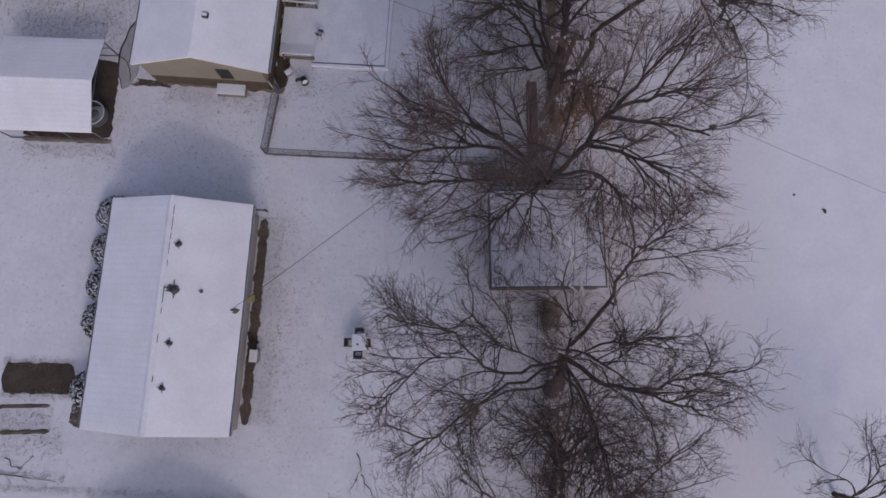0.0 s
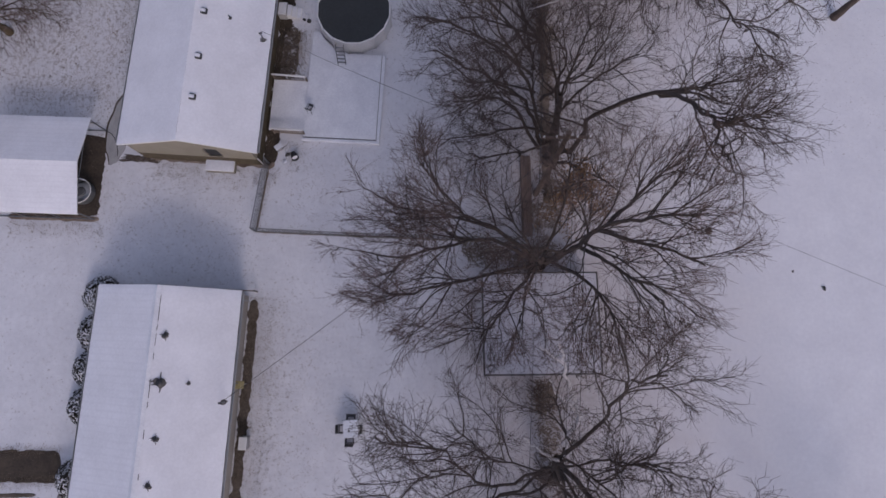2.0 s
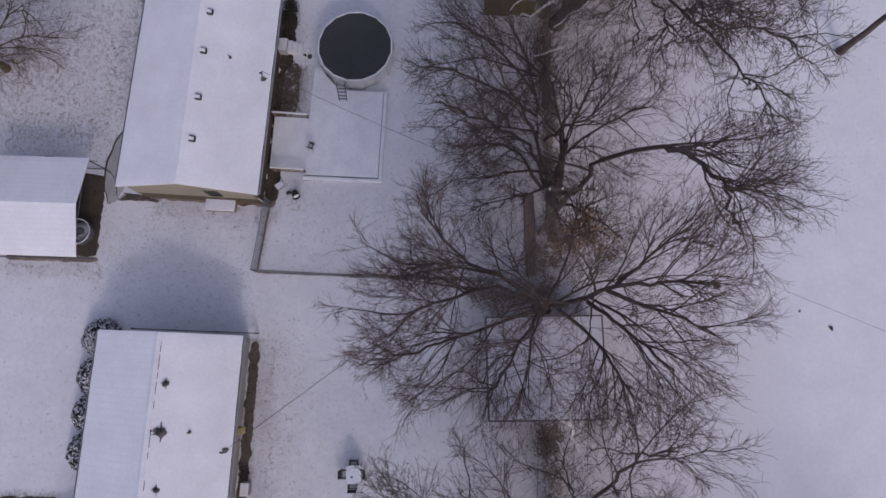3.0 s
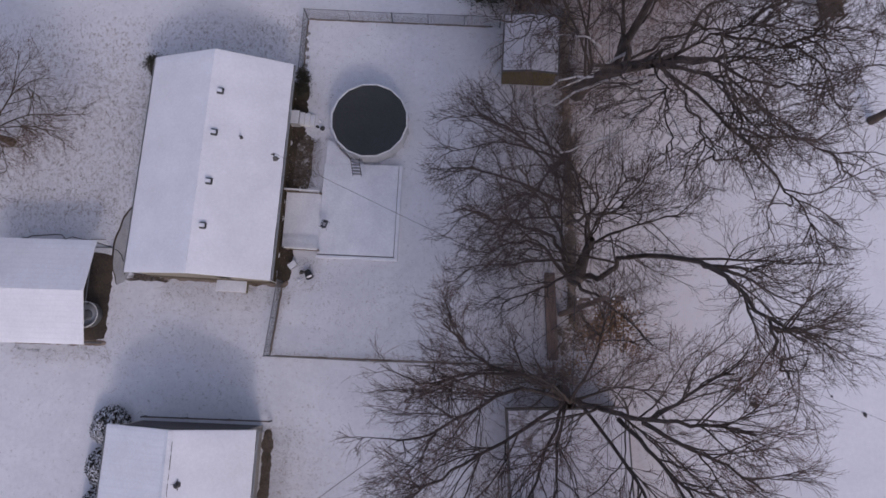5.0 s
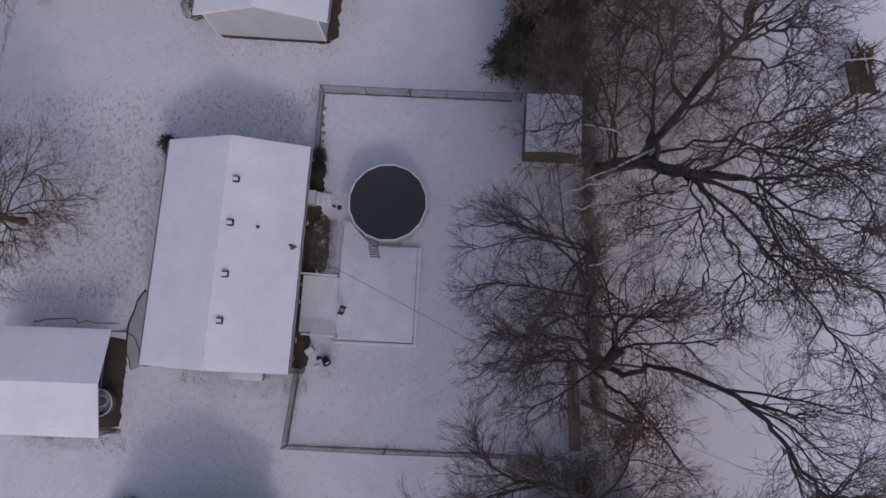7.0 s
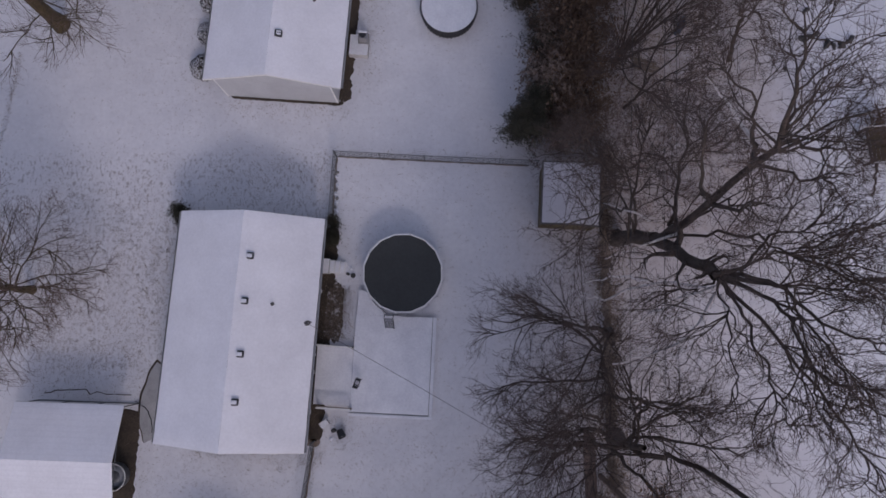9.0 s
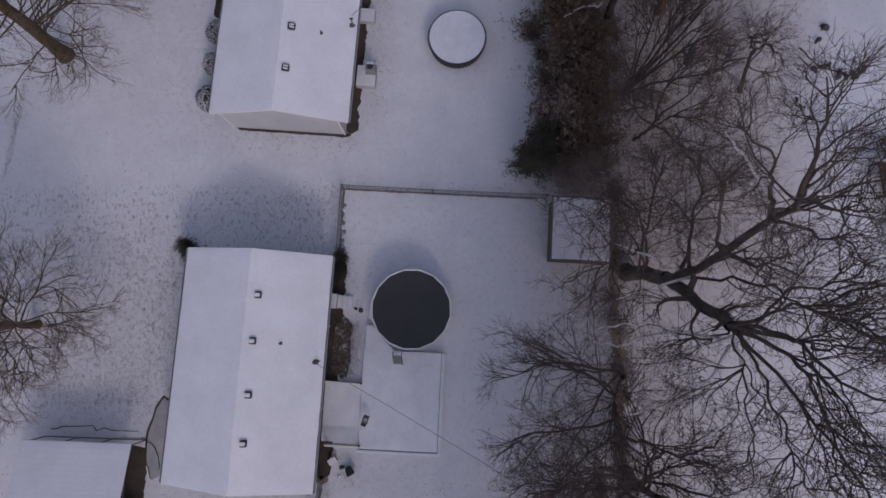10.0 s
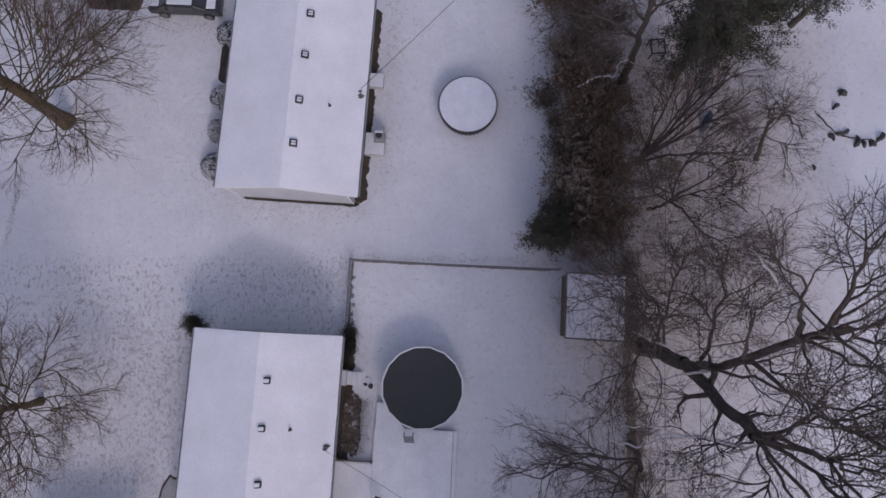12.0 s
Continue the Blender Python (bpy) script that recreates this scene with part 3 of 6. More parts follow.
def through_knots(rnd, knots, r0, r1, crook=0.06, per=4):
    """A smooth crooked line through a few knots."""
    k = [Vector(p) for p in knots]
    k = [k[0] * 2 - k[1]] + k + [k[-1] * 2 - k[-2]]
    pts = []
    for i in range(1, len(k) - 2):
        for s in range(per):
            t = s / per
            a, b, c, d = k[i - 1], k[i], k[i + 1], k[i + 2]
            p = 0.5 * (2 * b + (c - a) * t + (2 * a - 5 * b + 4 * c - d) * t * t + (3 * b - a - 3 * c + d) * t ** 3)
            pts.append(p + Vector((rnd.gauss(0, crook), rnd.gauss(0, crook), rnd.gauss(0, crook))) * (1 if pts else 0))
    pts.append(k[-2])
    n = len(pts) - 1
    return pts, [r0 + (r1 - r0) * (i / n) ** 0.8 for i in range(n + 1)]


def line_length(pts):
    return sum((b - a).length for a, b in zip(pts, pts[1:]))


def side_way(rnd, d, angle):
    """A way that leaves d at about that angle, on a random side."""
    a = d.orthogonal().normalized()
    a.rotate(Matrix.Rotation(rnd.uniform(0, 2 * math.pi), 3, d))
    return (d * math.cos(angle) + a * math.sin(angle)).normalized()


START = {3: 0.25, 2: 0.12, 1: 0.10, 0: 0.05}
RATE = {3: 1.25, 2: 1.9, 1: 2.6, 0: 2.3}


def ramify(rnd, thick, fine, pts, radii, length, level, dens, twig_r, spread, gnarl=1.0, stout=1.0):
    """Grows side branches that reach on towards the edge of the crown: 3 boughs, 2 branches, 1 sprays, 0 twigs."""
    n = len(pts) - 1
    for c in range(int(length * RATE[level] * dens + rnd.random()) + (2 if level else 1)):
        f = START[level] + (1.0 - START[level]) * rnd.random() ** 0.85
        k = min(int(f * n), n - 1)
        u = f * n - k
        p = pts[k].lerp(pts[k + 1], u)
        r = radii[k] + (radii[k + 1] - radii[k]) * u
        d = (pts[k + 1] - pts[k]).normalized()
        way = side_way(rnd, d, radians(rnd.uniform(18, 50) * spread))
        way.z += rnd.uniform(-0.06, 0.14)
        rest = length * (1.0 - f)
        if level == 3:
            ln = rest * rnd.uniform(0.4, 0.8) + rnd.uniform(0.6, 1.5)
            q, rr = wander(rnd, p, way, ln, max(r * rnd.uniform(0.45, 0.75), 0.034) * stout, 0.012 * stout, 9, 0.10 * gnarl, 0.10)
            thick.tube(q, rr, 5)
        elif level == 2:
            ln = min(rest * rnd.uniform(0.4, 0.85) + rnd.uniform(0.4, 1.0), 2.8)
            q, rr = wander(rnd, p, way, ln, max(min(r * 0.65, 0.036 * stout), twig_r * 1.9), twig_r, 5, 0.13 * gnarl, 0.08)
            thick.tube(q, rr, 4)
        elif level == 1:
            ln = min(rest * rnd.uniform(0.35, 0.8) + rnd.uniform(0.25, 0.6), 1.25)
            q, rr = wander(rnd, p, way, ln, twig_r * 1.15, twig_r * 0.75, 3, 0.16 * gnarl, 0.06)
            fine.tube(q, rr, 3)
        else:
            q, rr = wander(rnd, p, way, rnd.uniform(0.2, 0.55), twig_r * 0.85, twig_r * 0.4, 1, 0.16, 0.04)
            fine.tube(q, rr, 3)
        if level:
            ramify(rnd, thick, fine, q, rr, line_length(q), level - 1, dens, twig_r, spread, gnarl, stout)


def bare_tree(x, y, trunk, limbs, seed, label, dens=1.0, twig_r=0.008, twig=None, group="bare trees along the boundary", spread=1.0, pale=(), gnarl=1.0, bark=None, stout=1.0, reach=0.86):
    """trunk: knots from the foot up, and the radii at foot and top. limbs: (knots, radius), (knots, radius, end radius) for one that parts into others, or (share of the trunk, compass angle from
    east, rise, length, radius, lift). pale: limbs of bleached dead wood without twigs."""
    rnd = random.Random(seed)
    t = thing("tree", pose(x, y, 0), label, "tree", group)
    foot = Vector((x, y, 0))
    stem = Wood()
    knots, r0, r1 = trunk
    pts, radii = through_knots(rnd, [Vector(k) - foot for k in knots], r0, r1, 0.03, 5)
    radii[0], radii[1] = r0 * 1.25, r0 * 1.05
    stem.tube(pts, radii, 12)
    stem.put("trunk", bark or BARK, t)
    fine = Wood()
    n = len(pts) - 1
    for limb in limbs:
        thick = Wood()
        if len(limb) < 4:
            q, rr = through_knots(rnd, [Vector(k) - foot for k in limb[0]], limb[1], limb[2] if len(limb) == 3 else 0.022, 0.04 * gnarl)
            if len(limb) == 2:  # the twigs make up the outermost part of the crown
                keep = max(4, round(len(q) * reach))
                q, rr = q[:keep], rr[:keep]
        else:
            f, az, rise, ln, lr, lift = limb
            k = min(int(f * n), n - 1)
            way = Vector((math.cos(radians(az)) * math.cos(radians(rise)), math.sin(radians(az)) * math.cos(radians(rise)), math.sin(radians(rise))))
            q, rr = wander(rnd, pts[k].lerp(pts[k + 1], f * n - k), way, ln, lr, 0.02, 14, 0.10 * gnarl, lift)
        thick.tube(q, rr, 8)
        ramify(rnd, thick, fine, q, rr, line_length(q), 3, dens, twig_r, spread, gnarl, stout)
        thick.put("limb", bark or BARK, t)
    for knots, r in pale:
        dead = Wood()
        q, rr = through_knots(rnd, [Vector(k) - foot for k in knots], r, r * 0.45, 0.05)
        dead.tube(q, rr, 7)
        dead.put("dead_limb", BARK_PALE, t, "pale barkless dead limb")
    tagged(fine.put("crown", twig or TWIG, t, "fine bare twigs"), kind="stuff")
    return t


# the row of trees on the boundary, from south to north
bare_tree(2.67, -10.77, ([(2.67, -10.77, 0), (2.43, -10.74, 3), (2.3, -10.51, 6)], 0.36, 0.2),
          [(0.6, a, r, l, 0.11, 0.1) for a, r, l in ((95, 42, 9), (140, 45, 9), (60, 45, 9), (180, 45, 9), (20, 45, 9), (-20, 50, 9), (-90, 55, 8), (230, 50, 8), (150, 36, 10.5), (122, 40, 10.5), (106, 40, 9.5), (66, 40, 9.0))] + [([(2.29, -10.29, 5.6), (1.93, -7.06, 7.4), (1.65, -5.36, 9.0), (1.28, -4.2, 10.0), (0.86, -3.7, 10.4), (0.53, -4.24, 10.0), (0.48, -5.54, 9.0)], 0.1), ([(1.95, -8.6, 4.8), (1.79, -6.94, 5.5), (1.99, -5.58, 7.0), (1.7, -4.76, 7.8), (1.22, -4.34, 7.5)], 0.17, 0.12)], 41,
          "bare deciduous tree with a broad twiggy crown", dens=0.7, twig_r=0.0068, gnarl=1.7, pale=[([(1.88, -5.83, 7.3), (0.81, -5.74, 7.2), (-0.26, -5.98, 7.0)], 0.09)])
snag_limbs = [
    ([(2.31, -1.04, 6.87), (3.28, 0.86, 10.5), (3.49, 2.07, 13), (3.82, 2.66, 14.2), (5.29, 2.79, 15.5)], 0.099),
    ([(2.31, -1.04, 6.87), (3.18, -2.06, 9.5), (3.64, -2.3, 11.7), (4.99, -2.66, 13), (6.02, -3.44, 14.2)], 0.125),
    ([(3.76, -2.32, 11.7), (4.64, -2.05, 13), (5.79, -1.64, 14), (6.97, -1.26, 15)], 0.0594),
    ([(1.96, -1.38, 7), (-0.31, -1.83, 8.2), (-2.02, -1.01, 9.3), (-2.71, -0.23, 10), (-4.89, 0.28, 11), (-6.13, 0.78, 11.5)], 0.0726),
    ([(2.04, -1.64, 6.5), (-1.02, -2.78, 8), (-3.4, -4.38, 9), (-5.12, -4.77, 10)], 0.0726),
    ([(-2.25, -0.94, 9.4), (-3.61, -1.34, 10), (-4.85, -2.37, 11), (-5.83, -2.93, 11.6)], 0.0396),
    ([(2.16, -1.64, 6.5), (2.9, -3.43, 8.5), (3.03, -4.68, 10.5), (3, -5.59, 12)], 0.0792),
    ([(2.47, -0.89, 7), (2.24, 0.5, 9), (1.24, 2.13, 11)], 0.0594),
    ([(2.33, -1.38, 7), (3.24, -0.67, 9.5), (4.64, -0.59, 11.5), (5.74, -0.22, 13)], 0.0594),
    ([(1.91, -1.64, 6.5), (-0.32, -0.89, 8.5), (-1.83, 0.42, 10.5), (-2.72, 1.37, 12)], 0.0462),
]
snag_dead = [
    ([(2.34, -0.3, 8), (2.6, 0.4, 8.6), (2.85, 0.97, 9), (2.29, 2.24, 10.2), (2.01, 3.06, 10.8), (1.74, 3.86, 11.3)], 0.11),
    ([(2.92, 0.97, 9), (2.01, 1.83, 9.8), (1.5, 2.47, 10.2)], 0.07),
    ([(2.25, -1.01, 7.5), (1.32, -0.53, 8), (0.67, 0.06, 8.4)], 0.075),
    ([(2.01, 3.06, 10.8), (1.32, 3.51, 11.2), (0.97, 3.8, 11.4)], 0.055),
    ([(2.45, -0.8, 7.6), (2.9, -0.1, 8.4), (3.3, 0.3, 9.0)], 0.06),
]
bare_tree(2.84, -3.0, ([(2.84, -3.0, 0), (2.75, -2.6, 3), (2.5, -1.7, 5.2), (2.31, -1.04, 6.87)], 0.38, 0.2),
          snag_limbs + [(0.9, 96, 55, 6.0, 0.08, 0.1), (0.8, 250, 48, 6.0, 0.08, 0.1), (0.85, -60, 48, 6.5, 0.09, 0.1), (0.7, 205, 38, 6.5, 0.08, 0.1)], 42,
          "tall bare deciduous tree with some pale broken limbs", spread=1.1, gnarl=1.8, dens=0.86, twig_r=0.0068, pale=snag_dead)
fan_limbs = [
    ([(2.74, 8.22, 3), (2.98, 8.16, 5.5), (3.25, 8.15, 8.5), (3.36, 8.19, 11.8), (4.49, 8.26, 13.2), (5.63, 8.12, 14.3), (6.81, 7.78, 15.3)], 0.17),
    ([(3.36, 8.12, 11.8), (4.5, 7.38, 13), (5.65, 6.82, 14), (6.59, 5.78, 15)], 0.09),
    ([(3.25, 7.94, 9), (3.89, 6.76, 11.5), (4.58, 5.71, 13), (5.22, 4.79, 14.2)], 0.1),
    ([(2.84, 8.09, 4), (3.17, 6.38, 10), (3.44, 5.11, 12), (3.69, 3.99, 13)], 0.1),
    ([(3.36, 8.19, 11.8), (4.2, 8.9, 13), (5.11, 9.73, 14), (6.05, 9.9, 15)], 0.09),
    ([(2.3, 8.32, 3), (0.09, 9.56, 5), (-1.62, 10.05, 6.5), (-3.16, 11.27, 8.5), (-4.28, 12.4, 10.5)], 0.13),
    ([(2.15, 8.26, 3), (-0.24, 8.95, 5.5), (-2.7, 8.2, 8), (-4.76, 7.36, 10), (-6.14, 7.7, 11.5)], 0.12),
    ([(2.15, 8.17, 3), (-0.06, 7.3, 6), (-2.47, 6.47, 8.5), (-4.27, 5.78, 10.5), (-5.48, 6, 11.5)], 0.11),
    ([(2.14, 8.02, 3), (0.64, 6.24, 6.5), (-0.68, 4.63, 9.5), (-1.68, 3.66, 11)], 0.1),
    ([(2.29, 8.02, 3), (1.24, 6.5, 6), (0.73, 5.26, 8.5), (0.32, 4.24, 10.5)], 0.09),
    ([(0.09, 9.56, 5), (-2.43, 9.78, 7.5), (-4.3, 9.43, 10), (-5.74, 10.1, 11.5)], 0.08),
]
bare_tree(2.6, 8.4, ([(2.6, 8.4, 0), (2.52, 8.25, 1.6), (2.44, 8.1, 3.2)], 0.40, 0.30),
          fan_limbs + [(0.95, 80, 66, 7.2, 0.11, 0.0), (0.95, 130, 55, 7.0, 0.09, 0.0), (0.9, 30, 60, 7.0, 0.09, 0.0)], 43,
          "bare deciduous tree whose long straight branches fan out", spread=0.9, twig=TWIG_RED, dens=0.84, twig_r=0.0068)
arm_limbs = [
    ([(2.89, 14.83, 2.5), (3.51, 15.82, 6), (4.92, 15.95, 9.5), (6.5, 15.65, 12)], 0.1),
    ([(3.08, 14.95, 3), (3.55, 16.87, 8), (4.11, 18, 11)], 0.08),
    ([(3.6, 14.75, 1.2), (4.36, 14.42, 3.5), (4.76, 14.89, 6.8), (6.13, 13.91, 11.26), (6.5, 12.7, 13.2), (6.85, 11.38, 14.5), (7.46, 11.06, 15), (8.22, 10.8, 15.6)], 0.17),
    ([(6.85, 11.38, 14.5), (6.7, 10.32, 15), (6.86, 9.42, 15.4)], 0.07),
    ([(6.85, 11.38, 14.5), (7.66, 11.23, 15), (8.56, 11.2, 15.4)], 0.06),
    ([(6.13, 13.91, 11.26), (7.01, 13.46, 12.5), (7.82, 13.46, 13.5)], 0.09),
    ([(6.13, 13.91, 11.26), (6.91, 13.5, 11.6), (7.75, 13.18, 11.9)], 0.06),
    ([(3.02, 14.49, 1.5), (3.59, 13.74, 3), (4.15, 13.17, 4.2), (4.91, 11.72, 6.5), (5.45, 9.86, 9)], 0.12),
    ([(2.78, 14.84, 2.5), (1.8, 15.91, 5), (-0.01, 16.25, 7.5), (-2.14, 16.34, 9.5), (-3.55, 16.47, 11)], 0.12),
    ([(2.62, 14.69, 2.5), (1.02, 15.55, 5.5), (-0.85, 15.4, 8), (-2.9, 14.13, 10)], 0.11),
    ([(2.83, 14.77, 3), (1.48, 16.34, 7), (-0.04, 17.39, 10), (-1.15, 17.96, 12)], 0.11),
]
bare_tree(3.66, 14.82, ([(3.66, 14.82, 0), (3.6, 14.8, 1.6), (3.3, 15.1, 4.0), (2.95, 15.6, 7.5)], 0.42, 0.12),
          arm_limbs + [(0.6, 170, 42, 7.0, 0.10, 0.1), (0.7, 120, 45, 7.0, 0.10, 0.1), (0.8, 64, 48, 6.4, 0.09, 0.1), (0.5, 215, 40, 6.6, 0.09, 0.1)], 44,
          "bare tree with one long limb arching over the field", spread=1.05, gnarl=1.7, dens=0.74, twig_r=0.0066, reach=0.86)
slender_limbs = [
    ([(2.75, 17.29, 3), (3.57, 17.29, 5), (4.23, 17.08, 6.5), (4.91, 17.77, 8.5), (5.21, 18.42, 9.5)], 0.09),
    ([(2.17, 18.32, 4), (-0.21, 18.36, 7), (-2.38, 18.5, 9), (-4.06, 18.08, 10)], 0.08),
    ([(2.22, 19.48, 4), (0.27, 20.76, 6), (-1.76, 21.3, 8), (-3.8, 20.62, 9.5)], 0.08),
    ([(2.32, 18.6, 4), (1.4, 19.93, 7), (0.03, 20.81, 9.5)], 0.07),
    ([(2.37, 17.52, 3.5), (0.13, 16.93, 6), (-1.94, 15.65, 8.5)], 0.07),
]
bare_tree(3.42, 20.6, ([(3.42, 20.6, 0), (3.04, 20.63, 2.5), (2.45, 20.45, 5.0)], 0.22, 0.12),
          slender_limbs + [(0.7, 170, 35, 6.6, 0.08, 0.1), (0.8, 140, 38, 6.4, 0.08, 0.1), (0.7, 205, 35, 6.6, 0.08, 0.1), (0.9, 240, 42, 6.0, 0.07, 0.1)], 45,
          "slender bare tree leaning over the yard", dens=0.68, twig_r=0.0064, gnarl=1.3)
# the old oak: a leaning trunk that parts into one tall limb and one low fork
oak_stems = [
    ([(5.17, 25.26, 4), (5.3, 25.4, 7.77), (6.04, 26.67, 12.57), (6.3, 27.16, 14), (5.9, 28.6, 16.2), (5.6, 30.2, 17.2)], 0.25),
    ([(5.17, 25.26, 4), (5.35, 24.1, 7), (5.49, 22.8, 9.9)], 0.31, 0.24),
    ([(6.04, 26.67, 12.57), (5.57, 27.65, 13.5), (5.36, 28.53, 14.2), (4.07, 29.35, 15)], 0.12),
    ([(6.3, 27.16, 14), (7.03, 26.73, 14.6), (7.84, 26.49, 15.2)], 0.1),
    ([(6.04, 26.67, 12.57), (7.28, 25.95, 13.5), (8.05, 25.62, 14.3)], 0.08),
    ([(6.3, 27.16, 14), (6.66, 28.12, 14.8), (7.42, 28.69, 15.4)], 0.09),
    ([(5.3, 25.4, 7.77), (5.82, 25.78, 10.5), (6.07, 25.1, 12)], 0.07),
]
oak_spread = [
    ([(5.49, 22.8, 9.9), (6.24, 22.96, 10.6), (6.77, 23.83, 11.6), (7.58, 24.24, 12.6), (8.69, 24.47, 13.4)], 0.0959),
    ([(5.49, 22.8, 9.9), (7.07, 22.36, 11), (7.71, 22.05, 11.7), (8.78, 22.06, 12.6), (9.82, 22.3, 13.4)], 0.115),
    ([(5.49, 22.8, 9.9), (7.07, 22.3, 11), (8.12, 20.89, 12.2), (9.11, 20.1, 13.2), (9.82, 19.65, 14)], 0.102),
    ([(5.49, 22.8, 9.9), (7.11, 21.62, 11.2), (7.45, 20.2, 12.2), (7.25, 18.44, 13.2), (7.13, 17.22, 13.8)], 0.0959),
    ([(5.49, 22.8, 9.9), (7.31, 21.45, 11.2), (8.17, 19.94, 12.6), (8.32, 18.1, 13.8)], 0.0768),
    ([(5.49, 22.8, 9.9), (5.8, 21.45, 10.8), (6.01, 19.87, 11.8), (6.06, 18.42, 12.6), (6.25, 17.12, 13.4)], 0.0768),
    ([(5.49, 22.8, 9.9), (5.46, 21.44, 10.6), (5.25, 19.41, 11.4), (4.99, 17.34, 12)], 0.0512),
    ([(5.49, 22.8, 9.9), (6.8, 23.3, 10.4), (7.99, 23.57, 10.8), (10.48, 24.32, 12.5), (12.09, 24.43, 13.5)], 0.0902),
    ([(7.99, 23.57, 10.8), (9.8, 22.38, 12), (10.79, 22.49, 13), (11.82, 22.36, 13.5)], 0.0656),
    ([(9.8, 22.38, 12), (10.6, 20.86, 13), (10.4, 19.43, 13.5)], 0.0492),
    ([(5.49, 22.8, 9.9), (7.7, 19.18, 11.5), (8.91, 16.37, 12.6), (9.4, 14.9, 13.2)], 0.082),
    ([(7.7, 19.18, 11.5), (9.72, 18.23, 12.6), (11.12, 16.99, 13.5)], 0.0574),
    ([(5.17, 25.26, 4), (6.1, 25.05, 6.5), (7.14, 24.47, 9.5), (7.62, 23.7, 11), (8.55, 23.07, 12.5), (9.24, 22.6, 13.4)], 0.0894),
]
oak_low_limbs = [
    ([(4.5, 25.7, 2.5), (3.6, 26.6, 5), (2.4, 27.6, 7), (1.2, 28.2, 8.5), (0.2, 28.4, 9.5)], 0.07),
    ([(3.6, 26.6, 5), (2.6, 26.2, 7), (1.4, 25.8, 8.6), (0.2, 25.2, 9.5), (-1, 24.8, 10)], 0.06),
    ([(5.17, 25.59, 6.0), (4.86, 27.77, 9.0), (4.39, 30.38, 11.5)], 0.11),
    ([(4.54, 25.47, 2.0), (4.1, 27.04, 4.6), (2.82, 28.4, 7.0), (1.24, 29.34, 8.8)], 0.1),
    ([(4.44, 25.48, 1.8), (3.86, 27.84, 5.4), (3.88, 30.44, 8.4)], 0.1),
    ([(5.49, 22.8, 9.9), (5.48, 22.4, 9.5), (4.29, 22.34, 8.8), (2.83, 22.94, 8)], 0.06),
]
oak_dead = [
    ([(5.41, 25.1, 6.5), (3.81, 24.58, 5), (2.43, 24.18, 4.5)], 0.075),
    ([(5.22, 22.32, 9.6), (3.47, 22.59, 8.6), (1.51, 22.04, 7.6), (0.57, 22.22, 7.2)], 0.08),
    ([(5.7, 22.39, 9.6), (4.05, 21.79, 9), (2.43, 20.85, 8.4)], 0.075),
    ([(5.56, 22.06, 9.6), (4.57, 20.53, 9.4), (3.19, 19.66, 9), (1.42, 19.22, 8.8)], 0.08),
    ([(5.8, 22.06, 9.6), (6.16, 20.14, 9.8), (6.98, 18.41, 10)], 0.07),
    ([(5.88, 27.51, 13), (5.26, 28.66, 13), (4.33, 29.94, 13)], 0.08),
    ([(4.4, 25.9, 5.5), (3.53, 26.24, 6), (2.36, 26.91, 5)], 0.07),
    ([(3.06, 22.67, 9), (1.72, 23.03, 8), (0.59, 22.56, 7)], 0.06),
]
bare_tree(4.3, 25.93, ([(4.3, 25.93, 0), (4.6, 25.7, 1.8), (5.17, 25.26, 4.0)], 0.44, 0.36),
          oak_stems + oak_spread + oak_low_limbs, 46,
          "huge old bare oak with thick spreading limbs", spread=1.15, dens=0.76, twig_r=0.0082, gnarl=2.1, stout=1.05, reach=1.0, pale=oak_dead)
# the trees behind the northern yards
bare_tree(5.14, 33.79, ([(5.14, 33.79, 0), (5.25, 33.64, 2.0), (5.24, 33.78, 4.5)], 0.09, 0.06),
          [(0.5, 20, 40, 5.0, 0.07, 0.1), (0.7, 300, 42, 5.0, 0.07, 0.1), (0.8, 75, 45, 5.0, 0.06, 0.1), (0.7, 160, 45, 4.5, 0.06, 0.1), (0.9, 250, 45, 4.5, 0.06, 0.1), (1.0, 30, 65, 4.0, 0.06, 0.1)], 53,
          "slender bare tree beside the thicket", dens=0.85, group="bare trees", gnarl=1.4)
fan_stems = [
    ([(4.74, 36.68, 0.1), (5.55, 37.56, 2.5), (6.73, 38.81, 5), (8.04, 38.97, 7)], 0.11),
    ([(4.74, 36.68, 0.1), (5.95, 37.08, 3), (7.56, 37.57, 5.5), (9, 37.7, 7)], 0.1),
    ([(4.74, 36.68, 0.1), (4.95, 37.89, 2.5), (5.03, 38.99, 5), (5.02, 39.87, 7)], 0.09),
    ([(4.74, 36.68, 0.1), (6.09, 36.29, 2.5), (7.65, 35.7, 5), (8.85, 35.8, 6.5)], 0.09),
    ([(4.74, 36.68, 0.1), (6.47, 38.17, 3), (7.62, 39.24, 5), (8.34, 39.75, 6.5)], 0.1),
    ([(4.74, 36.68, 0.1), (5.2, 37.5, 3), (5.9, 38.7, 5.5), (6.6, 39.6, 7.5)], 0.08),
    ([(4.74, 36.68, 0.1), (5.7, 37.2, 2.2), (7.2, 38.3, 4.2), (8.8, 38.6, 6)], 0.08),
    ([(4.74, 36.68, 0.1), (4.5, 37.5, 3), (4.1, 38.6, 5.5)], 0.06),
]
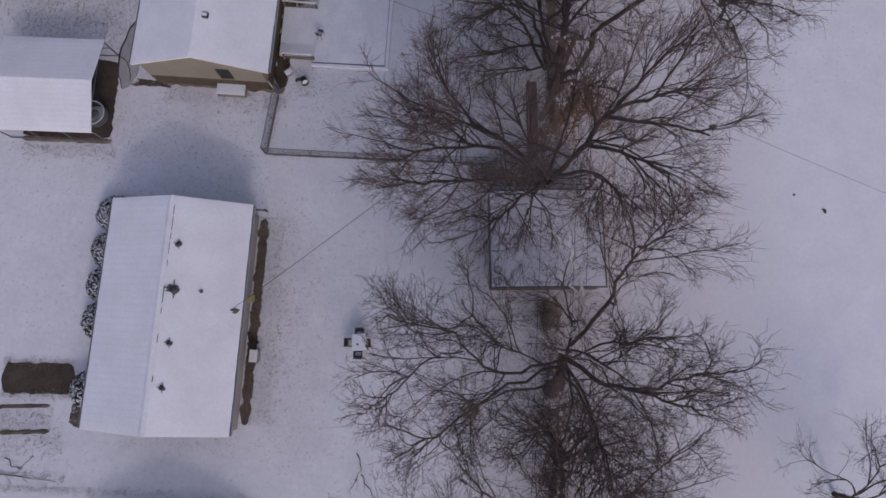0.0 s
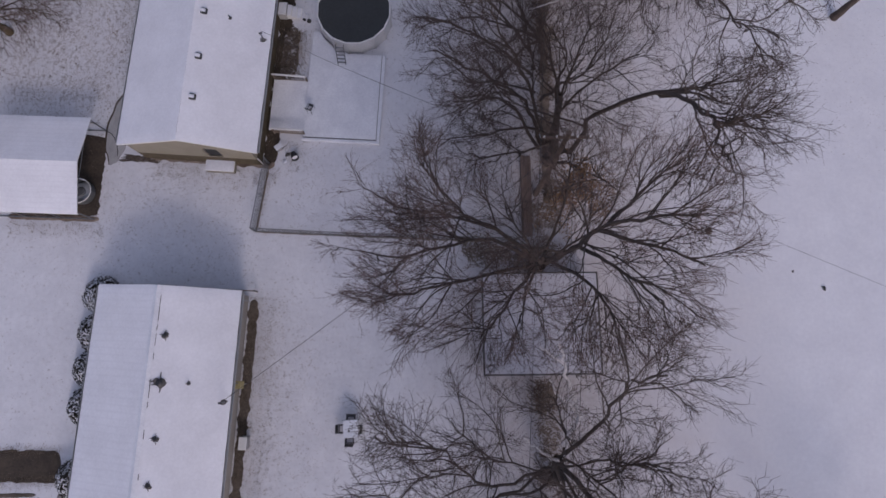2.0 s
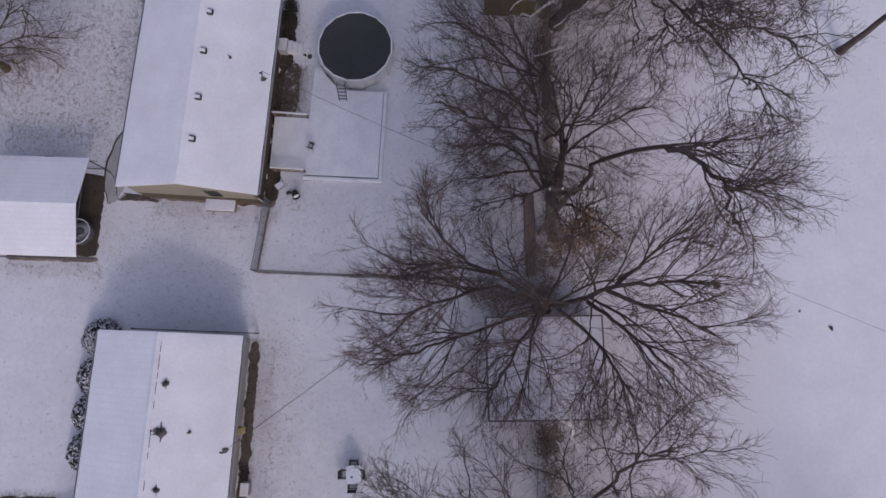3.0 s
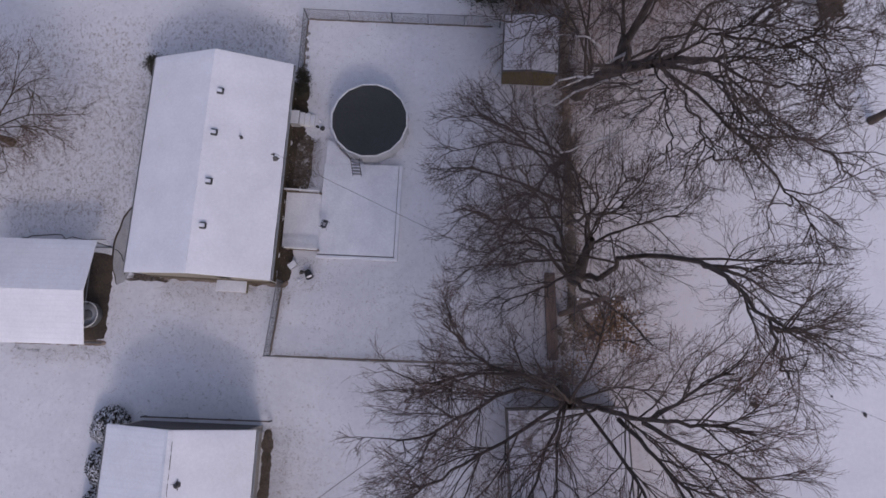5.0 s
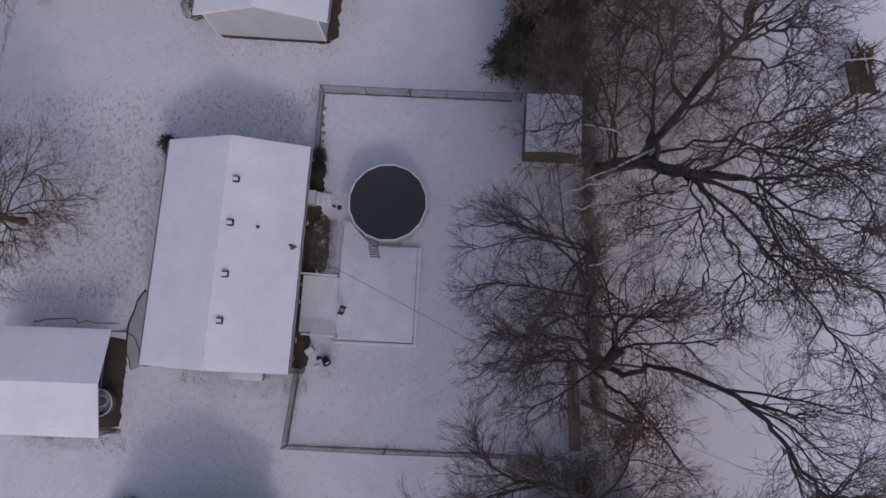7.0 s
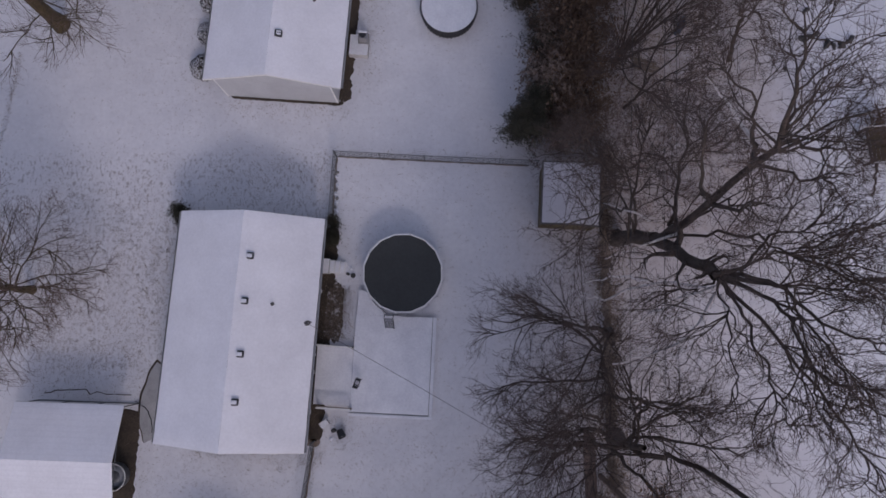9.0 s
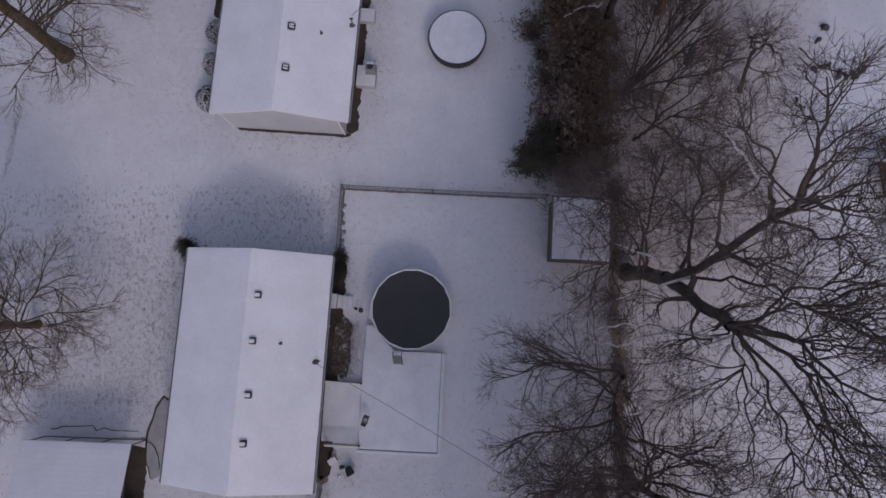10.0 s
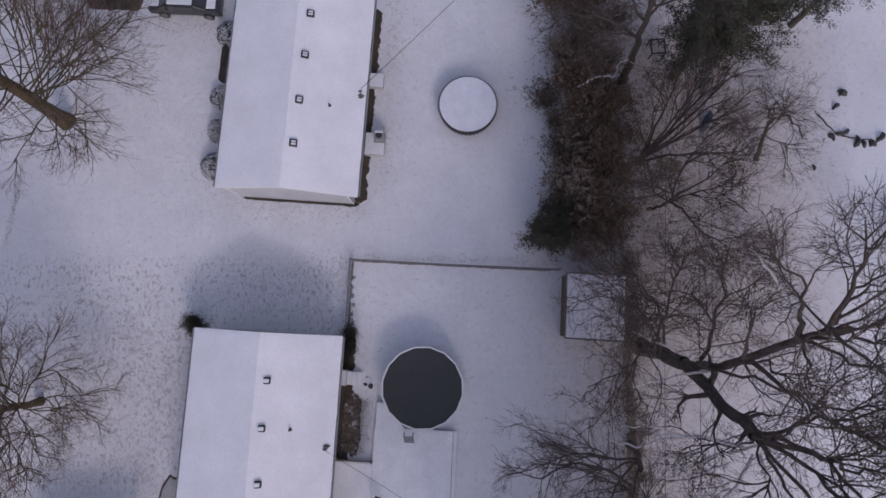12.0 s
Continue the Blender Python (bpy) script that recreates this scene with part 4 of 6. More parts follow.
bare_tree(4.74, 36.68, ([(4.74, 36.68, 0), (4.9, 36.85, 0.6), (5.1, 37.05, 1.2)], 0.24, 0.12), fan_stems, 47,
          "bare tree of many straight stems leaning outward", dens=0.5, twig_r=0.0062, gnarl=1.0, spread=0.8, twig=TWIG_RED, group="bare trees")
bare_tree(11.58, 36.57, ([(11.58, 36.57, 0), (11.65, 37.68, 0.8), (11.68, 38.41, 1.6)], 0.13, 0.09),
          [([(11.68, 38.41, 1.6), (12.2, 38.65, 2.0), (12.87, 37.96, 2.2), (13.24, 36.42, 2.4)], 0.08), ([(11.68, 38.41, 1.6), (11.5, 38.7, 2.0), (11.23, 38.98, 2.3)], 0.06),
           (0.7, 30, 35, 2.6, 0.05, 0.1), (0.9, 60, 40, 2.6, 0.05, 0.1), (0.6, 300, 35, 2.4, 0.04, 0.1), (0.8, 200, 35, 2.2, 0.04, 0.1)], 48,
          "small crooked bare tree in the snow", dens=0.9, twig_r=0.006, gnarl=2.2, group="bare trees")
bare_tree(3.98, 41.35, ([(3.98, 41.35, 0), (3.72, 41.74, 3), (3.5, 42.2, 6), (3.5, 42.8, 9)], 0.25, 0.1),
          [([(3.6, 42, 4.5), (1.6, 42.6, 5.5), (-0.48, 42.5, 6.2), (-1.9, 41.9, 6.6)], 0.08), ([(3.5, 42.2, 6), (2, 43.4, 7.2), (0.4, 43.6, 8)], 0.08), ([(3.6, 42, 4.8), (1.8, 41.9, 5.6), (0.2, 41.6, 6.4)], 0.06),
           (0.6, 40, 45, 5, 0.08, 0.1), (0.7, 100, 45, 5, 0.08, 0.1), (0.8, 330, 45, 4.5, 0.07, 0.1), (0.95, 200, 50, 4, 0.06, 0.1)], 54,
          "tall bare tree standing in the thicket", dens=0.6, twig_r=0.0065, gnarl=1.3, group="bare trees")
bare_tree(21.52, 23.89, ([(21.52, 23.89, 0), (21.75, 24, 3.0), (22.11, 24.13, 6.0)], 0.22, 0.13),
          [(0.7, 150, 42, 5.0, 0.10, 0.1), (0.8, 220, 42, 5.0, 0.10, 0.1), (0.8, 280, 45, 6.0, 0.1, 0.1), (0.9, 20, 50, 6.0, 0.1, 0.1), (0.9, 90, 50, 6.0, 0.1, 0.1)], 49,
          "bare tree beyond the open field", group="bare trees")
bare_tree(17.9, -8.5, ([(17.9, -8.5, 0), (17.8, -8.4, 1.2), (17.6, -8.2, 2.4)], 0.14, 0.09),
          [(0.5 + 0.08 * (i % 4), 40 * i, 38 + 6 * (i % 3), 4.2, 0.05, 0.1) for i in range(9)], 50,
          "small bare tree at the field's edge", dens=0.5, twig_r=0.0068, gnarl=1.6, group="bare trees")


def yard_limbs(seed, n, ln, first=0.0, sweep=360.0, low=0.38, flat=18, steep=55):
    rnd = random.Random(seed)
    return [(rnd.uniform(low, 1.0), first + sweep * (i + rnd.uniform(-0.35, 0.35)) / n, rnd.uniform(flat, steep), ln * rnd.uniform(0.75, 1.15), rnd.uniform(0.035, 0.06), 0.1) for i in range(n)]


bare_tree(-29.55, 23.35, ([(-29.55, 23.35, 0), (-29.5, 23.3, 1.8), (-29.35, 23.3, 4.2)], 0.22, 0.14), yard_limbs(3, 30, 5.0), 51,
          "bare yard tree with a dense rounded crown", group="bare trees in the front yards", twig=TWIG_RED, bark=BARK_BROWN, dens=0.78, twig_r=0.0062, gnarl=1.2)
bare_tree(-29.05, 39.6, ([(-29.05, 39.6, 0), (-29.3, 39.95, 2.6), (-29.7, 40.4, 6.5)], 0.45, 0.28),
          yard_limbs(4, 24, 8.0, -30.0, 150.0, 0.35, 8, 40) + yard_limbs(5, 10, 4.5, 200.0, 130.0, 0.2, 5, 35) + yard_limbs(6, 8, 6.5, 110.0, 90.0, 0.5, 20, 50), 52,
          "bare yard tree with a thick mossy brown trunk", group="bare trees in the front yards", twig=TWIG_RED, bark=BARK_BROWN, dens=0.5, twig_r=0.0062, gnarl=0.8)


# ---- evergreens, brush and shrubs ----
def needle_tree(name, x, y, height, radius, seed, material, label, trunk=None, clumps=150, per=55, leaf=0.16, category="tree", low=0.05, cone=0.55, wide=0.2, bark=None):
    """A shaggy evergreen: short boughs carrying tufts of small flat sprays."""
    rnd = random.Random(seed)
    t = thing(name, pose(x, y, 0), label, category)
    stem, tufts = Wood(), Wood()
    pts, radii = (through_knots(rnd, [Vector(k) - Vector((x, y, 0)) for k in trunk[0]], trunk[1], 0.05, 0.03) if trunk else wander(rnd, Vector((0, 0, 0)), Vector((0, 0, 1)), height, 0.09 * height / 3, 0.02, 6, 0.04, 0.1))
    stem.tube(pts, radii, 9)
    n = len(pts) - 1
    for c in range(clumps):
        f = low + (1 - low) * rnd.random() ** 0.8
        k = min(int(f * n), n - 1)
        p = pts[k].lerp(pts[k + 1], f * n - k)
        az = rnd.uniform(0, 2 * math.pi)
        reach = radius * (1 - cone * f) * rnd.uniform(0.35, 1.1) * (1 + 0.25 * math.sin(3 * az + seed))
        way = Vector((math.cos(az), math.sin(az), rnd.uniform(-0.1, 0.45)))
        q, rr = wander(rnd, p, way, reach, 0.022, 0.008, 3, 0.15, 0.05)
        stem.tube(q, rr, 3)
        for s in range(per):
            u = rnd.random() ** 0.6
            kk = min(int(u * 3), 2)
            b = q[kk].lerp(q[kk + 1], u * 3 - kk) + Vector((rnd.gauss(0, 0.13), rnd.gauss(0, 0.13), rnd.gauss(0, 0.10)))
            d = Vector((rnd.gauss(0, 1), rnd.gauss(0, 1), rnd.gauss(0.3, 0.7))).normalized()
            tufts.blade(b, d * leaf * rnd.uniform(0.6, 1.3), leaf * wide, d.orthogonal().normalized())
    stem.put("trunk", bark or BARK, t)
    tagged(tufts.put("crown", material, t, "dense dark needles", False), kind="stuff")
    return t


def brush(x, y, height, radius, stems, seed, material, label, group, leaves=0, leaf_mat=None, snow=0, dens=1.0, leaf=0.09):
    """A twiggy shrub of many stems, with a few dry leaves or clots of snow if asked."""
    rnd = random.Random(seed)
    t = thing("shrub", pose(x, y, 0), label, "shrub", group)
    wood, fine, leafy, clots = Wood(), Wood(), Wood(), Wood()
    ends = []
    for s in range(stems):
        az = rnd.uniform(0, 2 * math.pi)
        tilt = rnd.uniform(0.05, 0.95) * radius / height
        way = Vector((math.cos(az) * tilt, math.sin(az) * tilt, 1))
        ln = height * rnd.uniform(0.65, 1.1)
        q, rr = wander(rnd, Vector((rnd.gauss(0, radius * 0.12), rnd.gauss(0, radius * 0.12), 0)), way, ln, 0.018, 0.008, 4, 0.14, 0.0)
        wood.tube(q, rr, 4)
        for b in range(int(8 * dens)):
            u = rnd.uniform(0.2, 1.0)
            k = min(int(u * 4), 3)
            p = q[k].lerp(q[k + 1], u * 4 - k)
            w = side_way(rnd, (q[k + 1] - q[k]).normalized(), radians(rnd.uniform(25, 70)))
            r, ra = wander(rnd, p, w, height * rnd.uniform(0.18, 0.42), 0.008, 0.005, 3, 0.2, 0.05)
            fine.tube(r, ra, 3)
            ends.append(r[-1])
            for tw in range(2):
                e = r[rnd.randint(1, 2)]
                r2, ra2 = wander(rnd, e, side_way(rnd, w, radians(rnd.uniform(25, 60))), height * rnd.uniform(0.08, 0.2), 0.006, 0.004, 2, 0.2, 0.0)
                fine.tube(r2, ra2, 3)
                ends.append(r2[-1])
    for i in range(leaves):
        e = rnd.choice(ends) + Vector((rnd.gauss(0, 0.05), rnd.gauss(0, 0.05), rnd.gauss(0, 0.05)))
        d = Vector((rnd.gauss(0, 1), rnd.gauss(0, 1), rnd.gauss(0, 0.6))).normalized()
        leafy.blade(e, d * leaf * rnd.uniform(0.65, 1.35), leaf * 0.55, d.orthogonal().normalized())
    for i in range(snow):
        e = rnd.choice(ends)
        if e.z > height * 0.35:
            s = rnd.uniform(0.03, 0.075)
            clots.tube([e - Vector((0, 0, s * 0.5)), e, e + Vector((0, 0, s * 0.45)), e + Vector((0, 0, s * 0.6))], [s * 0.7, s, s * 0.6, 0.004], 5)
    tagged(wood.put("stem_tangle", material, t), kind="stuff")
    tagged(fine.put("brushwood", material, t), kind="stuff")
    if leaves:
        tagged(leafy.put("foliage", leaf_mat, t, "", False), kind="stuff")
    if snow:
        tagged(clots.put("snow_dusting", SNOW, t, "clots of snow on the twigs"), kind="stuff")
    return t


# rounded clipped shrubs powdered with snow, along two front walls
def dome_shrub(x, y, r, h, seed, label, group):
    """A dense clipped dome: a dark mass of short twigs and leaves, with crumbs of snow caught on its skin."""
    rnd = random.Random(seed)
    t = thing("shrub", pose(x, y, 0), label, "shrub", group)
    wood, leafy, crumbs = Wood(), Wood(), Wood()

    def skin(k):
        az, up = rnd.uniform(0, 6.283), rnd.random()
        flat = math.sqrt(1 - up * up)
        lump = 1 + 0.10 * noise.noise(Vector((flat * math.cos(az) * 2.2, flat * math.sin(az) * 2.2, up * 2.2 + seed)))
        n = Vector((flat * math.cos(az), flat * math.sin(az), up))
        return Vector((n.x * r, n.y * r, 0.12 + n.z * (h - 0.12))) * k * lump, n

    for i in range(60):
        p, n = skin(0.93)
        q, rr = wander(rnd, Vector((rnd.gauss(0, 0.1), rnd.gauss(0, 0.1), 0)), p, p.length, 0.02, 0.007, 4, 0.08, 0.0)
        wood.tube(q, rr, 4)
    for i in range(3800):
        p, n = skin(0.72 + 0.30 * rnd.random() ** 0.6)
        d = (n + Vector((rnd.gauss(0, 0.7), rnd.gauss(0, 0.7), rnd.gauss(0, 0.7)))).normalized() * rnd.uniform(0.05, 0.11)
        leafy.blade(p, d, 0.05, d.orthogonal().normalized())
    for i in range(2300):
        p, n = skin(1.0)
        if n.z < 0.12 + 0.25 * rnd.random() or noise.noise(Vector((p.x * 6.5, p.y * 6.5, p.z * 6.5 + 9.0))) < -0.06:
            continue
        s = rnd.uniform(0.022, 0.05)
        crumbs.tube([p - Vector((0, 0, s * 0.3)), p + Vector((0, 0, s * 0.2)), p + Vector((0, 0, s * 0.55))], [s * 0.9, s, 0.004], 4)
    tagged(wood.put("stem_tangle", BRUSH, t), kind="stuff")
    tagged(leafy.put("foliage", HEDGE, t, "dense dark twigs and leaves", False), kind="stuff")
    tagged(crumbs.put("snow_dusting", SNOW, t, "crumbs of white snow"), kind="stuff")
    return t


first_shrub = dome_shrub(-22.05, 6.91, 1.05, 1.05, 61, "rounded clipped shrub powdered with snow beside the house", "front shrubs of the houses")
for i, (x, y, s) in enumerate([(-22.16, 4.82, 1.0), (-22.28, 2.82, 0.97), (-22.36, 0.78, 0.97), (-22.57, -3.01, 1.0), (-19.69, 40.88, 0.72), (-19.86, 38.85, 0.68), (-20.03, 36.68, 0.78), (-19.39, 44.85, 0.75)]):
    copy_thing(first_shrub, pose(x, y, 0, 0, 0, 47 * (i + 1)) @ Matrix.Scale(s, 4))
# dark low growth and a rail along the northern gable of the southern house
low_rail = thing("garden_rail", pose(-20.35, 7.42, 0, 0, 0, -2.7), "low dark rail along the gable wall", "railing", "garden rails")
for px in (0.05, 2.35, 4.7, 7.0):
    part("post", boxed(px - 0.035, -0.035, 0, px + 0.035, 0.035, 0.62, 0.006), DARK_METAL, low_rail)
for k, pz in enumerate((0.30, 0.56)):
    part("rail", boxed(0.0, -0.022, pz, 7.05, 0.022, pz + 0.05, 0.006), WOOD if k else DARK_METAL, low_rail)

needle_tree("shrub", -20.7, 27.45, 1.5, 0.75, 71, EVERGREEN, "dark spiky evergreen shrub by the house corner", clumps=90, per=40, leaf=0.14, category="shrub", cone=0.35)
needle_tree("shrub", -12.1, 26.06, 1.2, 0.55, 72, EVERGREEN, "dark evergreen shrub against the wall", clumps=60, per=40, leaf=0.13, category="shrub", cone=0.3)
needle_tree("shrub", -12.05, 26.97, 1.0, 0.45, 73, EVERGREEN, "low dark shrub at the fence end", clumps=40, per=40, leaf=0.13, category="shrub", cone=0.3)

# the thicket north of the garden shed
needle_tree("juniper", -0.94, 32.34, 3.0, 1.55, 74, EVERGREEN, "dark shaggy juniper at the end of the thicket", clumps=260, per=48, leaf=0.2, cone=0.35)
needle_tree("juniper", -0.08, 33.49, 2.8, 1.2, 75, EVERGREEN, "dark juniper inside the thicket", clumps=150, per=46, leaf=0.2, cone=0.35)
rt = random.Random(9)
thicket_kinds = [brush(-0.09, 35.12, 2.6, 1.5, 24, 76, BRUSH, "dense bramble and brush with pale dead leaves", "thicket", 800, PALE_LEAF, 0, 0.7, 0.17),
                 brush(1.58, 33.91, 3.4, 1.5, 20, 77, BRUSH, "tall tangled leafless brush", "thicket", 350, BROWN_LEAF, 0, 0.8, 0.14),
                 brush(2.26, 36.2, 2.8, 1.5, 24, 78, BRUSH, "brown brush with dead leaves", "thicket", 800, BROWN_LEAF, 0, 0.7, 0.16)]
for i in range(21):
    y = 33.9 + 0.8 * i + rt.uniform(-0.3, 0.3)
    x = (0.6, 1.9, 3.2)[i % 3] + rt.uniform(-0.5, 0.5)
    copy_thing(thicket_kinds[rt.randrange(3)], pose(x, y, 0, 0, 0, rt.uniform(0, 360)) @ Matrix.Scale(rt.uniform(0.8, 1.2), 4))
for i in range(12):
    copy_thing(thicket_kinds[(0, 2, 1)[i % 3]], pose((1.2, 2.8, 2.0)[i % 3] + rt.uniform(-0.3, 0.3), 31.4 + (0.5 * i if i < 7 else 1.2 * i - 4.0), 0, 0, 0, rt.uniform(0, 360)) @ Matrix.Scale(rt.uniform(0.7, 0.95), 4))
edge_bush = brush(0.15, 37.4, 2.0, 1.2, 30, 83, BRUSH, "ragged half-evergreen bush at the thicket's edge", "thicket", 1500, EVERGREEN, 0)
for i, (x, y, k) in enumerate([(-0.75, 40.3, 1.0), (0.9, 43.49, 1.1), (0.2, 35.76, 0.8), (1.1, 46.24, 1.0), (-0.1, 38.9, 0.7), (0.3, 34.6, 0.75), (0.75, 41.9, 0.8)]):
    copy_thing(edge_bush, pose(x, y, 0, 0, 0, 70 * i) @ Matrix.Scale(k, 4))
# low brush along the whole boundary row
low = brush(3.5, 12.4, 1.2, 0.7, 8, 79, BRUSH, "low leafless brush under the trees", "boundary brush", 260, LEAF_LITTER, 0)
for i in range(36):
    y = -8.5 + 1.12 * i + rt.uniform(-0.5, 0.5)
    if 2.0 < y < 8.2:
        continue
    copy_thing(low, pose((2.6 if y < 12 else 3.5) + rt.uniform(-0.35, 0.35), y, 0, 0, 0, rt.uniform(0, 360)) @ Matrix.Scale(rt.uniform(0.6, 1.15), 4))

# leafless saplings and brush under the oak and towards the far yard
sapling = brush(6.2, 31.2, 3.0, 1.7, 9, 84, TWIG_RED, "leafless saplings and brush in thin snow", "brush under the oak", 60, LEAF_LITTER, 0, 0.8, 0.08)
for i in range(15):
    copy_thing(sapling, pose(5.2 + 1.9 * (i % 4) + rt.uniform(-0.7, 0.7), 27.2 + 2.4 * (i // 4) + rt.uniform(-0.9, 0.9), 0, 0, 0, rt.uniform(0, 360)) @ Matrix.Scale(rt.uniform(0.6, 1.15), 4))

# pine with a leaning reddish trunk, and a bough of another beyond it
needle_tree("pine_tree", 7.03, 41.82, 10.5, 4.2, 90, PINE, "dark green pine with a bare reddish lower trunk", trunk=([(7.03, 41.82, 0), (7.04, 41.8, 3.0), (7.1, 42.1, 6.5), (7.3, 42.6, 10.5)], 0.29), bark=PINE_BARK, clumps=430, per=160, leaf=0.19, low=0.42, wide=0.16, cone=0.35)
needle_tree("pine_tree", 14.3, 44.9, 7.5, 2.9, 91, PINE, "young pine with loose dark boughs", clumps=110, per=110, leaf=0.15, low=0.3, cone=0.4)


# dry leaves that still hang on a low bough
def leaf_clump(x, y, z, r, n, seed):
    rnd = random.Random(seed)
    t = thing("leafy_bough", pose(x, y, z), "spray of dead brown leaves still hanging on the tree", "leaves")
    w, l = Wood(), Wood()
    for b in range(14):
        q, rr = wander(rnd, Vector((-0.9, -0.6, -0.3)), Vector((rnd.gauss(0.6, 0.5), rnd.gauss(0.4, 0.6), rnd.gauss(0.2, 0.35))), r * 1.7, 0.02, 0.006, 5, 0.2, 0.0)
        w.tube(q, rr, 3)
        for i in range(n // 14):
            e = q[rnd.randint(1, 5)] + Vector((rnd.gauss(0, 0.22), rnd.gauss(0, 0.22), rnd.gauss(0, 0.15)))
            d = Vector((rnd.gauss(0, 1), rnd.gauss(0, 1), rnd.gauss(-0.3, 0.6))).normalized()
            l.blade(e, d * rnd.uniform(0.08, 0.15), 0.065, d.orthogonal().normalized())
    w.put("spray", TWIG_RED, t)
    tagged(l.put("foliage", DRY_LEAF, t, "", False), kind="stuff")


leaf_clump(4.07, 11.84, 5.0, 1.3, 1500, 5)
leaf_clump(5.12, 12.26, 4.6, 1.1, 900, 6)


def nest(x, y, z, r, seed):
    rnd = random.Random(seed)
    w = Wood()
    for i in range(160):
        d = Vector((rnd.gauss(0, 1), rnd.gauss(0, 1), rnd.gauss(0, 0.7))).normalized()
        q, rr = wander(rnd, d * r * rnd.uniform(0.3, 0.9), side_way(rnd, d, radians(80)), r * 1.2, 0.010, 0.006, 3, 0.25, 0.0)
        w.tube(q, rr, 3)
    ob = w.put("squirrel_nest", BRUSH, None)
    ob.matrix_world = pose(x, y, z)
    tagged(ob, "ragged ball of dead leaves and twigs in the branches", "nest", "nests in the trees")


nest(8.46, 8.51, 9.62, 0.12, 1)
nest(-2.05, -3.12, 11.6, 0.34, 2)

# ---- bare and worn places in the snow ----
strip("bare_soil", -25.72, -2.41, 0.84, 2.05, 89.0, DIRT, "dark bare parking place where no snow lies", 1, 0.03, 0.12)
strip("wheel_track", -26.89, -3.93, 0.11, 2.0, 91.0, DRY_DIRT, "dark wheel track melted through the snow", 2, 0.035, 0.4)
strip("wheel_track", -26.88, -5.32, 0.12, 2.1, 91.5, DRY_DIRT, "dark wheel track melted through the snow", 3, 0.035, 0.4)
patch("planting_bed", -22.96, -3.82, 0.75, 1.2, -2.7, SNOWY_SOIL, "planting bed with dead leaves beside the house", 4, 0.03)
strip("soil_strip", -13.78, 0.85, 0.27, 5.8, -2.9, DRY_DIRT, "bare brown soil along the house wall", 5, 0.03, 0.6)
strip("soil_strip", -12.6, 20.75, 0.42, 6.1, -4.1, DIRT, "bare brown soil along the house wall", 6)
strip("soil_strip", -16.36, 14.96, 0.24, 3.7, 85.4, LEAF_LITTER, "brown soil strip below the brick wall", 7)
strip("carport_floor", -25.5, 14.15, 2.62, 2.62, -2.5, DIRT, "dark bare soil under the carport", 8, 0.02, 0.05)
strip("litter_strip", 3.55, 21.0, 0.25, 8.8, -0.8, LEAF_LITTER, "dead leaves and brush along the boundary", 31, 0.04, 0.9)
strip("soil_strip", -25.56, 11.53, 0.17, 2.7, 87.5, LEAF_LITTER, "brown soil under the carport edge", 19)
strip("soil_strip", -11.1, 40.4, 0.36, 6.0, -4.8, DIRT, "bare brown soil along the house wall", 9)
# one dark strip paints the deep shade at the wall foot together with soil
strip("soil_strip", -15.0, 34.62, 0.15, 3.4, 85.2, DIRT, "strip of dark soil and painted shade below the gable wall", 10)
patch("garden_bed", -12.06, 21.83, 0.55, 1.7, -4.6, SNOWY_SOIL, "unplanted garden bed with a little snow on dark soil", 11, 0.04, 0.1)
strip("planting_bed", -19.62, 43.1, 0.42, 1.25, -4.8, DIRT, "dark planting bed beside the house", 12, 0.03, 0.06)
strip("bare_soil", -26.6, 47.5, 0.85, 1.75, 86.0, DIRT, "dark bare parking place", 13, 0.03, 0.12)
walk_patch = blob("concrete_walk", 0.62, 2.3, 0.03, PALE_CONCRETE, None, "", 14, 6, 60, 0.06, 0.02)
walk_patch.matrix_world = pose(-22.2, 16.95, 0, 0, 0, -4.6)
tagged(walk_patch, "worn pale concrete walk beside the house", "walk", kind="structure")
walk_edge = blob("walk_edge", 0.665, 2.34, 0.012, DIRT, None, "", 14, 6, 60, 0.06, 0.008)
walk_edge.matrix_world = pose(-22.22, 17, 0, 0, 0, -4.6)
tagged(walk_edge, "dark soil edge round the walk", "bare ground", kind="structure")
patch("debris_bed", -20.8, 15.09, 1.1, 0.2, -4.6, SNOWY_SOIL, "snow-flecked bed with dead plants at the house corner", 25, 0.03, 0.3)


def leaf_scatter(strips, seed):
    """Fallen leaves lying on the snow, thinning out from the middle of each strip."""
    rnd = random.Random(seed)
    w = Wood()
    for x0, y0, x1, y1, half, count in strips:
        dx, dy = x1 - x0, y1 - y0
        ln = math.hypot(dx, dy)
        i = 0
        while i < count:
            f, off = rnd.random(), rnd.gauss(0, half)
            off += 0.45 * noise.noise(Vector((f * ln * 0.35, half * 7.0, 1.0)))
            cx, cy = x0 + dx * f - dy / ln * off, y0 + dy * f + dx / ln * off
            i += 1
            if noise.noise(Vector((cx * 0.9, cy * 0.9, 3.0))) < -0.22:
                continue
            a = rnd.uniform(0, 6.283)
            d = Vector((math.cos(a), math.sin(a), rnd.uniform(0.0, 0.3))) * rnd.uniform(0.07, 0.15)
            w.blade(Vector((cx, cy, 0.012 + 0.02 * rnd.random())), d, 0.06, Vector((-math.sin(a), math.cos(a), rnd.gauss(0, 0.2))))
    tagged(w.put("fallen_leaves", LEAF_LITTER, None, "", False), "brown leaf litter scattered under the boundary trees", "leaf litter", kind="stuff")


